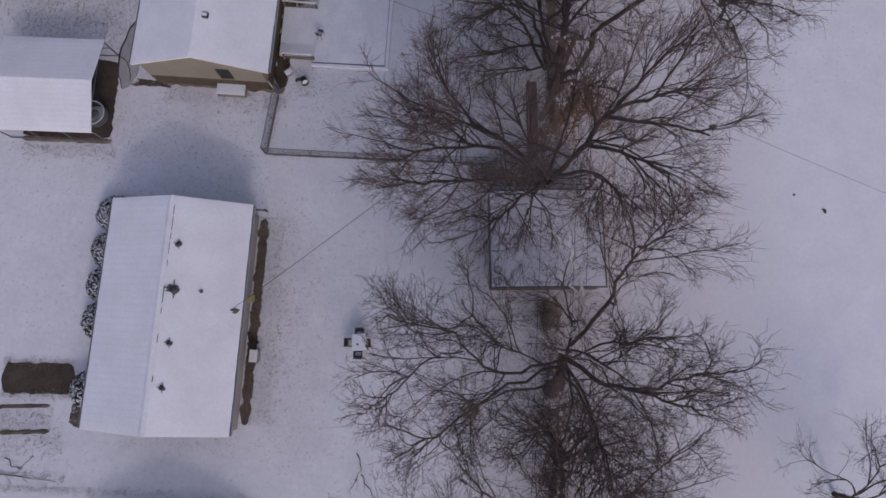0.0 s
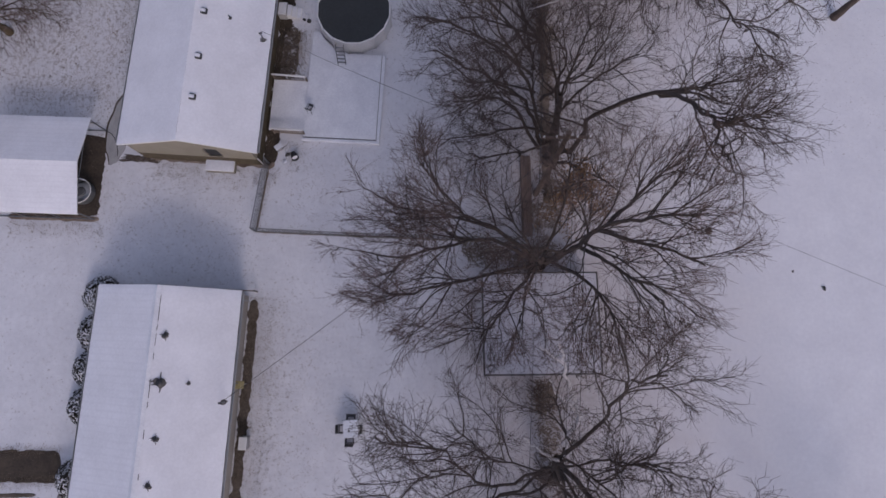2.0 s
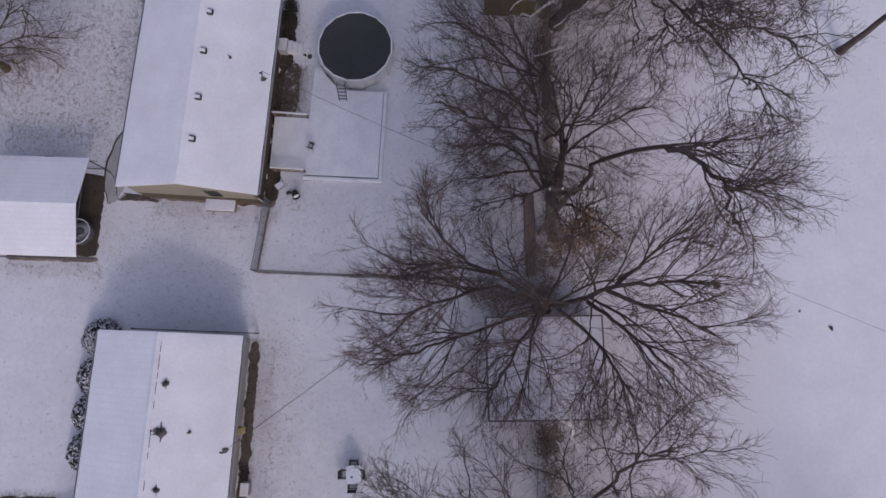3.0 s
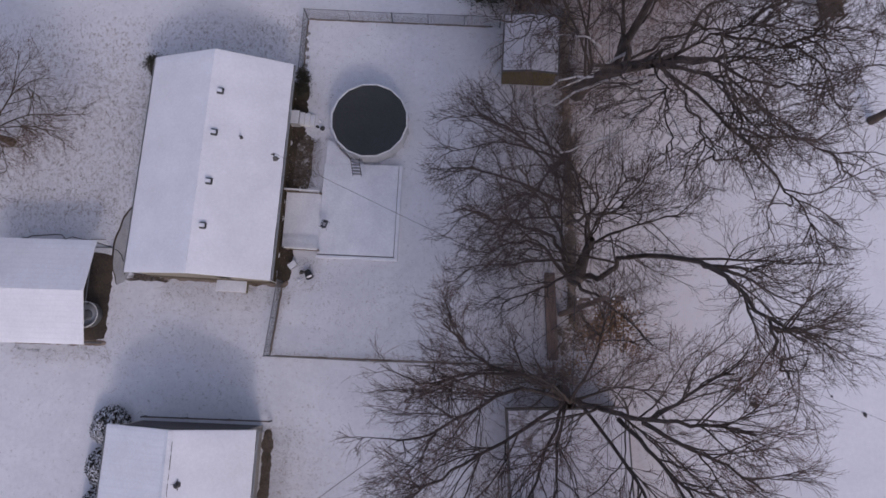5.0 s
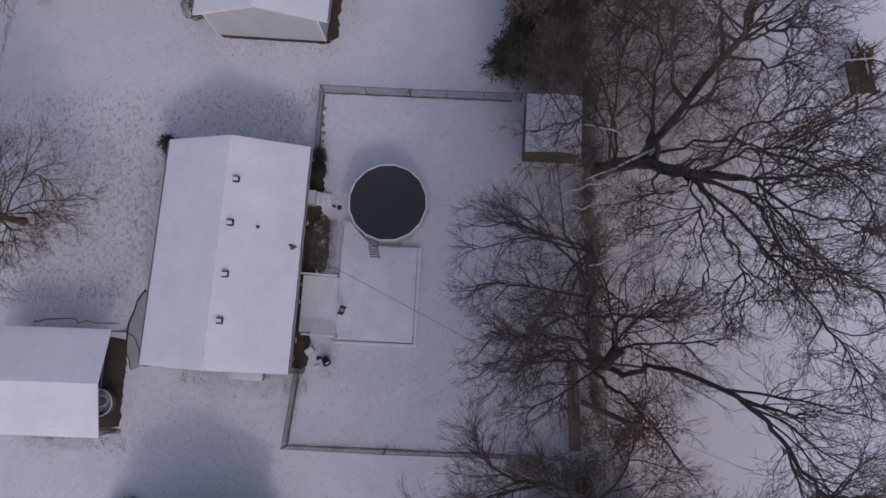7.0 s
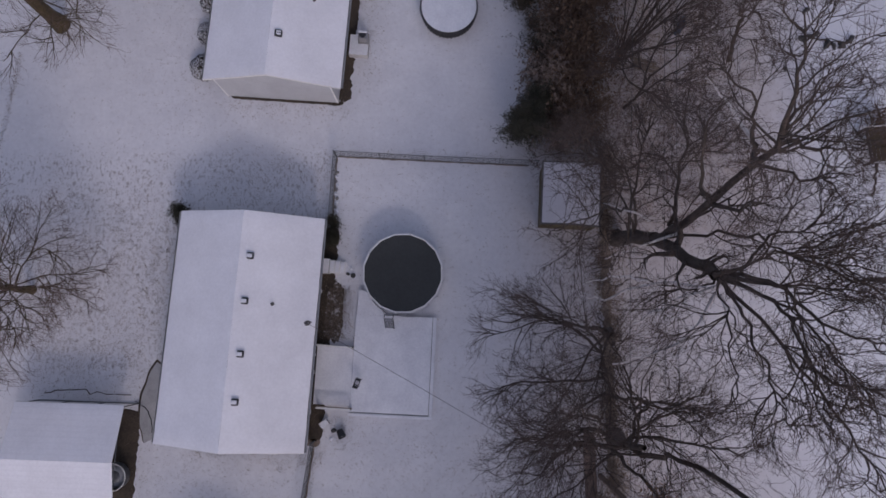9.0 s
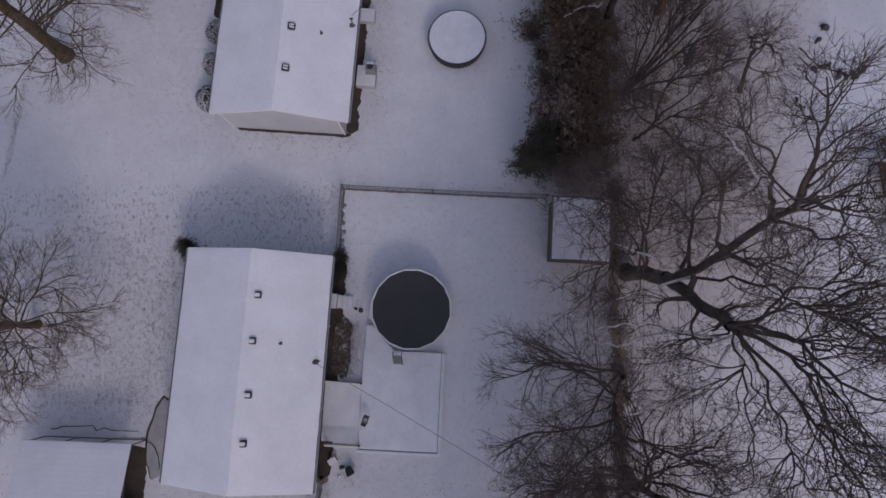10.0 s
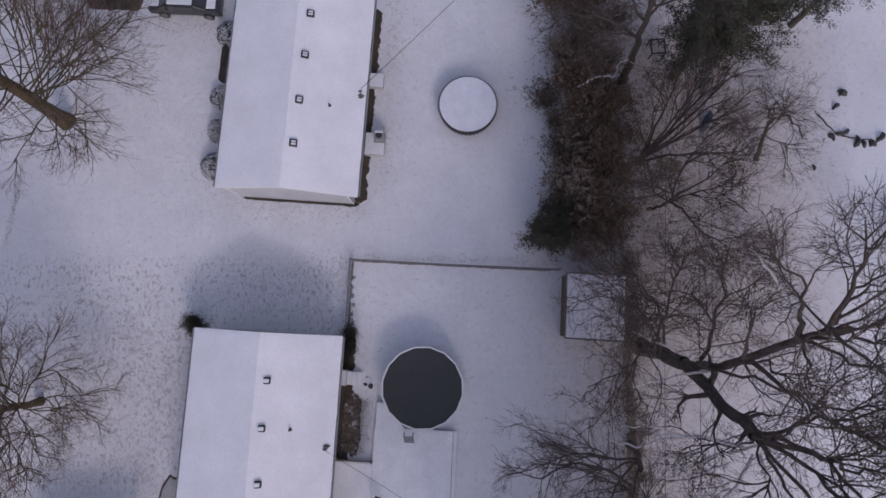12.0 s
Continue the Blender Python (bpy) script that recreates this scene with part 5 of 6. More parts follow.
leaf_scatter([(2.83, -10.37, 3, 1.87, 0.34, 2400), (3.24, 8.37, 3.71, 31.49, 0.34, 5200), (1.82, 31.98, 2.19, 50.33, 1.15, 13000), (-1.59, 9.43, 2.94, 9.19, 0.45, 2000), (4.79, 32.54, 8.28, 43.05, 1.6, 3000), (2.82, 0.45, 2.95, 2.07, 0.5, 700)], 33)


def grass_tufts(name, strips, seed, label):
    """Dead blades that stand out of the snow, scattered along strips: (x0, y0, x1, y1, half width, count)."""
    rnd = random.Random(seed)
    w = Wood()
    for x0, y0, x1, y1, half, count in strips:
        dx, dy = x1 - x0, y1 - y0
        ln = math.hypot(dx, dy)
        for i in range(int(count * 0.7)):
            f, off = rnd.random(), rnd.gauss(0, half)
            cx, cy = x0 + dx * f - dy / ln * off, y0 + dy * f + dx / ln * off
            for b in range(rnd.randint(2, 5)):
                d = Vector((rnd.gauss(0, 0.7), rnd.gauss(0, 0.7), 0.8)).normalized() * rnd.uniform(0.04, 0.12)
                w.blade(Vector((cx + rnd.gauss(0, 0.05), cy + rnd.gauss(0, 0.05), 0.0)), d, 0.016, d.orthogonal().normalized())
    tagged(w.put(name, DEAD_GRASS, None, "", False), label, "dead grass", kind="stuff")


tufts_by_walls = [
    (-27.71, -1.55, -23.78, -1.62, 0.15, 500),
    (-27.69, -3.19, -23.77, -3.27, 0.2, 600),
    (-13.52, 6.75, -14.03, -4.71, 0.26, 1500),
    (-12.45, 26.68, -13.18, 15.61, 0.2, 700),
    (-11.47, 23.35, -11.67, 20.32, 0.3, 1100),
    (-12.7, 6.75, -13.23, -4.94, 0.5, 1500),
    (-11.72, 16.11, -11.43, 14.11, 0.7, 300),
    (-19.86, 14.4, -12.5, 13.81, 0.5, 900),
    (-28.18, 11.02, -22.52, 10.75, 0.35, 500),
]
tufts_by_fences = [
    (-13.66, 10.68, 1.81, 9.91, 0.12, 500),
    (-13.66, 10.68, -12.99, 14.71, 0.15, 250),
    (-12.29, 31.31, -0.72, 30.71, 0.14, 350),
    (-12.29, 31.26, -12.21, 27.19, 0.2, 300),
    (-18.82, 34.41, -11.2, 34.04, 0.4, 450),
    (-10.1, 35.4, -9.53, 46.89, 0.45, 500),
    (-22, 27.04, -22.6, 17.05, 0.5, 400),
    (-27.58, 46.4, -19.72, 45.59, 0.7, 500),
    (-24.03, -5.59, -27.4, -5.89, 0.6, 600),
]
tufts_elsewhere = [
    (-24.75, -4.6, -27.86, -4.53, 0.5, 600),
    (-27.39, -8.19, -13.73, -8.78, 0.14, 900),
    (-23.67, -7.73, -27.39, -7.43, 0.15, 250),
    (-21.14, -5.28, -14.18, -5.89, 0.6, 250),
    (-31.51, 37.85, -32.23, 31.81, 0.1, 250),
]
grass_tufts("dead_grass", tufts_by_walls + tufts_by_fences + tufts_elsewhere, 31,
            "tufts of dead grass along walls and fences")
grass_tufts("lawn_stubble", [(-29.82, 25.86, -20.92, 25.05, 3.2, 5200), (-29.19, 19.43, -22.82, 19.53, 1.6, 1600), (-19.55, 30.12, -12.7, 29.72, 1.0, 900), (-23.09, 11.63, -14.14, 11.62, 1.8, 900), (-11.72, 13.11, -3.79, 12.88, 1.2, 500), (-11.26, 5.14, -10.85, -6.8, 1.4, 900)], 32,
            "scattered dead grass blades showing through thin snow")


# ---- fences ----
def chain_fence(points, label):
    """Chain-link runs between corner points: posts, top rails and woven wire."""
    f = thing("chain_link_fence", pose(*points[0], 0), label, "fence")
    ox, oy = points[0]
    H = 1.15
    for (x0, y0), (x1, y1) in zip(points, points[1:]):
        ln = math.hypot(x1 - x0, y1 - y0)
        n = max(1, round(ln / 2.6))
        ux, uy = (x1 - x0) / ln, (y1 - y0) / ln
        for i in range(n + 1):
            px, py = x0 - ox + ux * ln * i / n, y0 - oy + uy * ln * i / n
            r = 0.035 if i in (0, n) else 0.025
            p = bmesh.new()
            cyl(p, (px, py, -0.05), (px, py, H + 0.05), r, r, 8)
            cyl(p, (px, py, H + 0.05), (px, py, H + 0.09), r * 1.15, r * 0.3, 8)
            part("post", p, STEEL, f)
        for i in range(n):
            a = Vector((x0 - ox + ux * ln * i / n, y0 - oy + uy * ln * i / n, 0))
            b = Vector((x0 - ox + ux * ln * (i + 1) / n, y0 - oy + uy * ln * (i + 1) / n, 0))
            part("top_rail", rod(a + Vector((0, 0, H)), b + Vector((0, 0, H)), 0.02, sides=6), STEEL, f)
            w = Wood()
            bay = (b - a).length
            step = 0.12
            k = -int(H / step)
            while k * step < bay:
                for sgn in (1, -1):
                    s0, s1 = max(0.0, k * step), min(bay, k * step + H)
                    if s1 > s0:
                        z0, z1 = s0 - k * step, s1 - k * step
                        if sgn < 0:
                            z0, z1 = H - z0, H - z1
                        d = (b - a).normalized()
                        w.tube([a + d * s0 + Vector((0, 0, z0 + 0.02)), a + d * s1 + Vector((0, 0, z1 + 0.02))], [0.005, 0.005], 3)
                k += 1
            w.put("wire_mesh", STEEL, f, "", False)
    return f


chain_fence([(-13.0, 14.75), (-13.6, 10.6), (-8.18, 10.27), (1.5, 9.9)], "grey chain-link fence enclosing the back yard's south side")
chain_fence([(-12.2, 27.3), (-11.97, 31.05), (-6.75, 30.68), (-0.2, 30.3)], "grey chain-link fence enclosing the back yard's north side")


# dead grass and soil under the fences
for k, (x0, y0, x1, y1) in enumerate(((-13.0, 14.75, -13.6, 10.6), (-13.6, 10.6, 0.0, 9.93), (-12.2, 27.3, -11.97, 31.05), (-11.97, 31.05, -0.6, 30.32))):
    strip("soil_strip", (x0 + x1) / 2, (y0 + y1) / 2, 0.055, math.hypot(x1 - x0, y1 - y0) / 2, math.degrees(math.atan2(y1 - y0, x1 - x0)) - 90.0, LEAF_LITTER, "dead grass and soil under the fence", 40 + k, 0.02, 0.9)


# ---- pools and deck ----
def round_pool(x, y, r, h, sides, label, cover_mat, cover_label, rim_w, rail_mat, wall_mat, sag):
    p = thing("pool", pose(x, y, 0), label, "swimming pool")
    ring = [(math.cos(2 * math.pi * (i + 0.5) / sides), math.sin(2 * math.pi * (i + 0.5) / sides)) for i in range(sides)]
    for i in range(sides):
        (c0, s0), (c1, s1) = ring[i], ring[(i + 1) % sides]
        part("wall_panel", prism([(r * c0, r * s0, 0), (r * c1, r * s1, 0), (r * c1, r * s1, h), (r * c0, r * s0, h)], (-0.03 * (c0 + c1) / 2, -0.03 * (s0 + s1) / 2, 0)), wall_mat, p)
        part("upright", boxed(-0.02, -0.05, 0, 0.03, 0.05, h - 0.01, 0.008), wall_mat, p).matrix_local = pose((r + 0.03) * c0, (r + 0.03) * s0, 0, 0, 0, math.degrees(math.atan2(s0, c0)))
        a, b = r - rim_w * 0.35, r + rim_w * 0.65
        part("top_rail", prism([(a * c0, a * s0, h + 0.003), (b * c0, b * s0, h + 0.003), (b * c1, b * s1, h + 0.003), (a * c1, a * s1, h + 0.003)], (0, 0, 0.035)), rail_mat, p)
    verts, faces = [(0, 0, h - sag)], []
    for k in range(1, 8):
        for i in range(48):
            a = 2 * math.pi * i / 48
            w = (r - 0.012) * k / 7
            verts.append((w * math.cos(a), w * math.sin(a), h - sag + (sag - 0.012) * (k / 7) ** 3 + 0.012 * noise.noise(Vector((w * math.cos(a), w * math.sin(a), x))) * (k < 7)))
    faces += [(0, 1 + i, 1 + (i + 1) % 48) for i in range(48)]
    faces += [(1 + k * 48 + i, 49 + k * 48 + i, 49 + k * 48 + (i + 1) % 48, 1 + k * 48 + (i + 1) % 48) for k in range(6) for i in range(48)]
    raw_part("cover", verts, faces, cover_mat, p, cover_label, True)
    return p


round_pool(-7.98, 23.94, 2.2, 1.22, 16, "round above-ground pool under a dark winter cover", POOL_COVER, "taut dark cover", 0.075, TRIM_WHITE, POOL_WALL, 0.10)
small_pool = round_pool(-5.21, 40.0, 1.58, 0.8, 44, "small round above-ground pool heaped with snow", SNOW, "smooth snow on the cover", 0.10, SNOW, DARK_METAL, -0.03)
for i in range(96):
    a = 2 * math.pi * (i + 0.5) / 96
    part("rim_clip", boxed(-0.05, -0.028, 0.70, 0.075, 0.028, 0.785, 0.008), DARK_METAL, small_pool).matrix_local = pose(1.68 * math.cos(a), 1.68 * math.sin(a), 0, 0, 0, math.degrees(a))



def deck():
    """A low plank deck in an L, snow on top, with a stepped border on two sides."""
    d = thing("deck", pose(-11.04, 16.33, 0, 0, 0, -3.3), "low wooden deck covered with smooth snow", "deck")
    z = 0.24
    for i in range(31):
        part("deck_board", boxed(0.1, 0.06 + 0.172 * i, z - 0.035, 4.38, 0.06 + 0.172 * i + 0.16, z), WOOD, d)
    for x in (0.15, 1.5, 2.9, 4.2):
        part("joist", boxed(x, 0.05, 0.0, x + 0.06, 5.38, z - 0.036), WOOD, d)
    verts, faces = [], []
    nx, ny = 26, 32
    for j in range(ny + 1):
        for i in range(nx + 1):
            px, py = 0.02 + 4.36 * i / nx, 0.01 + 5.39 * j / ny
            edge = i in (0, nx) or j in (0, ny)
            verts.append((px, py, z + (0.012 if edge else 0.03 + 0.012 * noise.noise(Vector((px * 1.4, py * 1.4, 3))))))
    for j in range(ny):
        for i in range(nx):
            a = j * (nx + 1) + i
            faces.append((a, a + 1, a + nx + 2, a + nx + 1))
    raw_part("snow_cover", verts, faces, SNOW, d, "unbroken layer of snow", True)
    part("border_step", boxed(4.41, -0.055, 0, 4.60, 5.42, z - 0.005, 0.01), SNOW, d, "snowy border step")
    part("border_step", boxed(-0.05, -0.22, 0, 4.60, -0.06, z - 0.005, 0.01), SNOW, d, "snowy border step")
    part("fascia", boxed(4.385, 0.0, 0, 4.40, 5.4, z - 0.005), PLASTIC_GREY, d)
    part("fascia", boxed(0.0, -0.03, 0, 4.38, 0.0, z - 0.005), PLASTIC_GREY, d)
    # the narrow arm beside the pool
    part("deck_arm", prism([(0.12, 5.41, 0), (1.75, 5.41, 0), (0.95, 6.15, 0), (0.45, 6.75, 0), (0.12, 6.75, 0)], (0, 0, z)), WOOD, d)
    part("snow_cover", prism([(0.09, 5.405, z + 0.002), (1.76, 5.405, z + 0.002), (0.96, 6.14, z + 0.002), (0.46, 6.77, z + 0.002), (0.09, 6.77, z + 0.002)], (0, 0, 0.016)), SNOW, d)
    # the low floor towards the house
    part("porch_floor", boxed(-2.0, 0.35, 0, -0.01, 3.5, 0.20, 0.01), WOOD, d)
    part("snow_cover", boxed(-2.05, 0.32, 0.202, 0.015, 3.54, 0.235, 0.012), SNOW, d)
    return d


deck()


def timber_rail(x0, y0, x1, y1, label):
    ln = math.hypot(x1 - x0, y1 - y0)
    t = thing("garden_rail", pose(x0, y0, 0, 0, 0, math.degrees(math.atan2(y1 - y0, x1 - x0))), label, "railing", "garden rails")
    part("rail", boxed(0, -0.05, 0.78, ln, 0.05, 0.86, 0.012), TRIM_WHITE, t, "snow-topped rail")
    for x in (0.05, ln - 0.05):
        part("post", boxed(x - 0.045, -0.045, 0, x + 0.045, 0.045, 0.78, 0.008), WOOD, t)
    part("lower_rail", boxed(0.1, -0.02, 0.16, ln - 0.1, 0.02, 0.24, 0.006), WOOD, t)
    for i in range(int(ln / 0.13) - 1):
        x = 0.13 * (i + 1)
        part("baluster", boxed(x - 0.015, -0.015, 0.24, x + 0.015, 0.015, 0.78), WOOD, t)


timber_rail(-12.89, 20.04, -10.83, 19.85, "wooden railing with a white snowy top")
timber_rail(-12.79, 16.64, -10.89, 16.49, "wooden railing with a white snowy top")


def ladder(x, y, yaw):
    t = thing("pool_ladder", pose(x, y, 0.28, 0, 0, yaw), "dark folding pool ladder leaning on the rim", "ladder")
    for sx in (-0.24, 0.24):
        part("side_rail", rod((sx, -0.55, 0.0), (sx, 0.0, 1.25), 0.022), DARK_METAL, t)
        part("side_rail", rod((sx, 0.0, 1.25), (sx, 0.18, 1.05), 0.022), DARK_METAL, t)
    for i in range(5):
        f = (i + 0.6) / 5.2
        part("tread", boxed(-0.23, -0.55 + 0.55 * f - 0.05, 1.25 * f - 0.015, 0.23, -0.55 + 0.55 * f + 0.05, 1.25 * f + 0.015, 0.006), PLASTIC_GREY, t)


ladder(-8.74, 21.45, -4)


def garden_chair(m, label, group):
    """A metal-framed folding chair, its seat at 0.43 m."""
    c = thing("garden_chair", m, label, "chair", group)
    part("seat", boxed(-0.23, -0.22, 0.41, 0.23, 0.22, 0.435, 0.01), DARK_METAL, c)
    part("backrest", prism([(-0.22, -0.24, 0.5), (0.22, -0.24, 0.5), (0.22, -0.33, 0.88), (-0.22, -0.33, 0.88)], (0, 0.02, 0.004)), DARK_METAL, c)
    for sx in (-0.22, 0.22):
        part("front_leg", rod((sx, 0.2, 0), (sx, 0.18, 0.41), 0.013), DARK_METAL, c)
        part("back_leg", rod((sx, -0.26, 0), (sx, -0.22, 0.41), 0.013), DARK_METAL, c)
        part("back_post", rod((sx, -0.22, 0.41), (sx, -0.34, 0.9), 0.013), DARK_METAL, c)
        part("armrest", boxed(sx - 0.02, -0.24, 0.62, sx + 0.02, 0.18, 0.64, 0.006), DARK_METAL, c)
        part("arm_post", rod((sx, 0.16, 0.41), (sx, 0.16, 0.62), 0.011), DARK_METAL, c)
    part("snow", boxed(-0.15, -0.15, 0.437, 0.17, 0.06, 0.452, 0.006), DIRTY_SNOW, c, "thin snow on the seat")
    return c


def patio_table(x, y, yaw):
    t = thing("patio_table", pose(x, y, 0, 0, 0, yaw), "small square patio table with a cap of snow", "table")
    part("tabletop", boxed(-0.42, -0.48, 0.70, 0.42, 0.48, 0.73, 0.02), DARK_METAL, t)
    part("snow_cap", boxed(-0.41, -0.47, 0.732, 0.41, 0.47, 0.775, 0.03), SNOW, t, "white cap of snow")
    blob("melted_hole", 0.06, 0.06, 0.008, DARK_METAL, t, "dark umbrella hole", 3, 2, 14, 0.05, 0.004).matrix_local = pose(-0.1, -0.12, 0.777)
    for sx in (-0.34, 0.34):
        for sy in (-0.4, 0.4):
            part("leg", rod((sx, sy, 0), (sx * 0.95, sy * 0.95, 0.70), 0.018), DARK_METAL, t)


patio_table(-7.73, -0.43, 3)
for dx, dy, a in ((0.04, 0.52, 180), (-0.02, -0.52, 0), (-0.42, 0.05, -90), (0.38, 0.02, 90)):
    garden_chair(pose(-7.8 + dx, -0.5 + dy, 0, 0, 0, a), "dark metal garden chair pushed to the table", "chairs round the patio table")
folded = garden_chair(pose(-10.53, 17.98, 0.275, 0, 0, -20) @ Matrix.Diagonal((0.62, 0.95, 1.0, 1.0)), "dark metal chair standing on the snowy deck", "")

# things heaped south of the deck
cooler = thing("storage_box", pose(-12.43, 15.7, 0, 0, 0, 35), "snow-topped plastic storage box", "box")
part("body", boxed(-0.23, -0.16, 0, 0.23, 0.16, 0.26, 0.03), PLASTIC_GREY, cooler)
part("snow_lid", boxed(-0.24, -0.17, 0.262, 0.24, 0.17, 0.30, 0.018), SNOW, cooler, "snow on the lid")
bucket = thing("bucket", pose(-11.5, 15.15, 0.2, 70, 0, 30) @ Matrix.Scale(1.1, 4), "dark bucket lying on its side", "bucket")
bk = bmesh.new()
bmesh.ops.create_cone(bk, cap_ends=False, segments=20, radius1=0.16, radius2=0.21, depth=0.4)
bmesh.ops.solidify(bk, geom=bk.faces[:], thickness=0.012)
part("body", bk, DARK_METAL, bucket)
part("base", rod((0, 0, -0.2), (0, 0, -0.185), 0.158, sides=20), DARK_METAL, bucket)
part("snow", rod((0, 0, -0.184), (0, 0, 0.1), 0.15, 0.17, 20), SNOW, bucket, "snow packed inside")
for i, (x, y, s) in enumerate([(-11.94, 15.3, 0.16), (-12.09, 14.85, 0.12), (-10.94, 23.95, 0.17), (-11.09, 24.4, 0.13), (-11.24, 24.05, 0.12)]):
    st = blob("stone", s, s * 0.8, s * 0.8, SNOW if i % 2 else STONE_DARK, None, "", 200 + i, 4, 12, 0.1, 0.02)
    st.matrix_world = pose(x, y, 0.0, 0, 0, 40 * i)
    tagged(st, "snow-capped stone lying in the yard", "stone", "yard stones")


# edging stones along the fence behind the middle house
edge = thing("edging_stones", pose(-11.98, 27.48, 0), "row of small snow-capped edging stones by the fence", "stones")
for i in range(11):
    s = blob("stone", 0.10, 0.12, 0.10, SNOW if i % 2 else CONCRETE, edge, "", 230 + i, 3, 12, 0.08, 0.02)
    s.matrix_local = pose(0.06 * math.sin(i * 2.1), 0.26 * i, 0, 0, 0, 30 * i)


# steps at the back doors
def back_step(x, y, yaw, w, d, h, steps, label, snowy=True):
    s = thing("door_steps", pose(x, y, 0, 0, 0, yaw), label, "steps", "back door steps")
    part("landing", boxed(-d / 2, -w / 2, 0, d / 2, w / 2, h, 0.015), PALE_CONCRETE, s)
    if snowy:
        part("snow", boxed(-d / 2 + 0.02, -w / 2 + 0.02, h + 0.002, d / 2 - 0.02, w / 2 - 0.02, h + 0.035, 0.012), SNOW, s, "snow on the landing")
    for i in range(steps):
        z = h * (steps - i) / (steps + 1)
        x0 = d / 2 + 0.28 * i
        part("step", boxed(x0 + 0.002, -w / 2 + 0.06, 0, x0 + 0.28, w / 2 - 0.06, z, 0.012), TRIM_WHITE, s)
        part("tread_snow", boxed(x0 + 0.02, -w / 2 + 0.1, z + 0.002, x0 + 0.24, w / 2 - 0.1, z + 0.025, 0.01), SNOW, s)


back_step(-12.49, 24.48, -4.6, 0.85, 0.55, 0.55, 3, "pale steps with snow at a back door")
back_step(-10.65, 41.75, -4.8, 0.85, 1.0, 0.35, 0, "single snowy step at a back door")
back_step(-10.66, 37.85, -4.8, 1.3, 1.15, 0.42, 0, "broad pale concrete landing dusted with snow at a back door")


def condenser(x, y, yaw, label):
    a = thing("air_conditioner", pose(x, y, 0.457, 0, 0, yaw) @ Matrix.Scale(0.75, 4), label, "air conditioner", "outdoor condensers")
    part("plinth", boxed(-0.42, -0.42, 0.0, 0.42, 0.42, 0.06, 0.01), CONCRETE, a)
    part("cabinet", boxed(-0.34, -0.34, 0.061, 0.34, 0.34, 0.72, 0.02), PLASTIC_GREY, a)
    part("fan_guard", rod((0, 0, 0.722), (0, 0, 0.735), 0.26, sides=24), DARK_METAL, a, "round dark fan guard")
    part("snow", boxed(-0.33, 0.14, 0.722, 0.33, 0.33, 0.76, 0.015), SNOW, a)


condenser(-10.36, 38.2, -4.8, "small grey condenser with a dark round fan on the landing")
meter = thing("meter_box", pose(-13.72, 1.94, 0, 0, 0, -2.7), "yellowed electric meter cabinet on the wall", "meter box")
part("cabinet", boxed(-0.14, -0.2, 0.9, 0.16, 0.2, 1.5, 0.015), YELLOW_BOX, meter)
part("conduit", rod((0.0, 0.1, 1.5), (0.0, 0.1, 2.5), 0.03), STEEL, meter)
part("conduit", rod((0.0, 0.0, 0.0), (0.0, 0.0, 0.9), 0.03), STEEL, meter)
bin_box = thing("waste_bin", pose(-13.57, -1.18, 0, 0, 0, -2.7), "white-lidded bin standing against the house", "bin")
part("body", boxed(-0.2, -0.32, 0, 0.2, 0.32, 0.62, 0.03), PLASTIC_GREY, bin_box)
part("lid", boxed(-0.22, -0.34, 0.622, 0.22, 0.34, 0.68, 0.02), TRIM_WHITE, bin_box, "white lid with snow")


# ---- roof fittings ----
def on_roof(spec, slope, u, v):
    """Local place of a roof point at u across (east +) and v along the ridge."""
    return Vector((u, v, spec[6] - slope * abs(u)))


def square_vent(h, spec, slope, u, v, size, hood):
    c = on_roof(spec, slope, u, v)
    tilt = pose(c.x, c.y, c.z - 0.01, 0, math.degrees(math.atan(slope)) * (1 if u > 0 else -1), 0)
    ven = part("roof_vent", boxed(-size, -size, 0, size, size, 0.13, 0.06), DARK_METAL, h, "dark square roof vent")
    ven.matrix_local = tilt
    if hood:
        part("snow_cap", boxed(-size * 1.15, -size * 0.55, 0.132, size * 0.45, size * 0.55, 0.18, 0.03), SNOW, ven, "cap of snow")
    else:
        for sy in (-1, 1):
            part("snow_cap", boxed(-size * 0.6, sy * size * 0.34 - size * 0.24, 0.132, size * 0.6, sy * size * 0.34 + size * 0.24, 0.17, 0.02), SNOW, ven, "cap of snow")


def soot_vent(h, spec, slope, u, v, r, seed):
    c = on_roof(spec, slope, u, v)
    tilt = pose(c.x, c.y, c.z + 0.022, 0, math.degrees(math.atan(slope)), 0)
    base = blob("melted_patch", r * 1.25, r * 1.2, 0.02, SHINGLE, h, "dark roofing bared round a vent", seed, 3, 24, 0.16, 0.012)
    base.matrix_local = tilt
    ven = part("roof_vent", rod((0, 0, -0.05), (0, 0, 0.12), r * 0.6, r * 0.55, 14), DARK_METAL, h, "dark round roof vent")
    ven.matrix_local = pose(c.x, c.y, c.z, 0, 0, 0)
    for k, (du, dv, ln) in enumerate(((-0.55, 0.15, 0.5), (-0.35, -0.3, 0.3), (0.0, 0.9, 0.35), (0.1, -0.9, 0.3))):
        fleck = blob("melted_streak", r * (0.5 + ln), r * 0.16, 0.012, SHINGLE, h, "", seed + k, 2, 12, 0.2, 0.008)
        fleck.matrix_local = tilt @ pose(r * du * 2.2, r * dv * 1.6, 0.004, 0, 0, 90 * (k > 1))
    part("cowl", rod((0, 0, 0.125), (0, 0, 0.18), r * 0.8, r * 0.4, 14), DARK_METAL, ven)


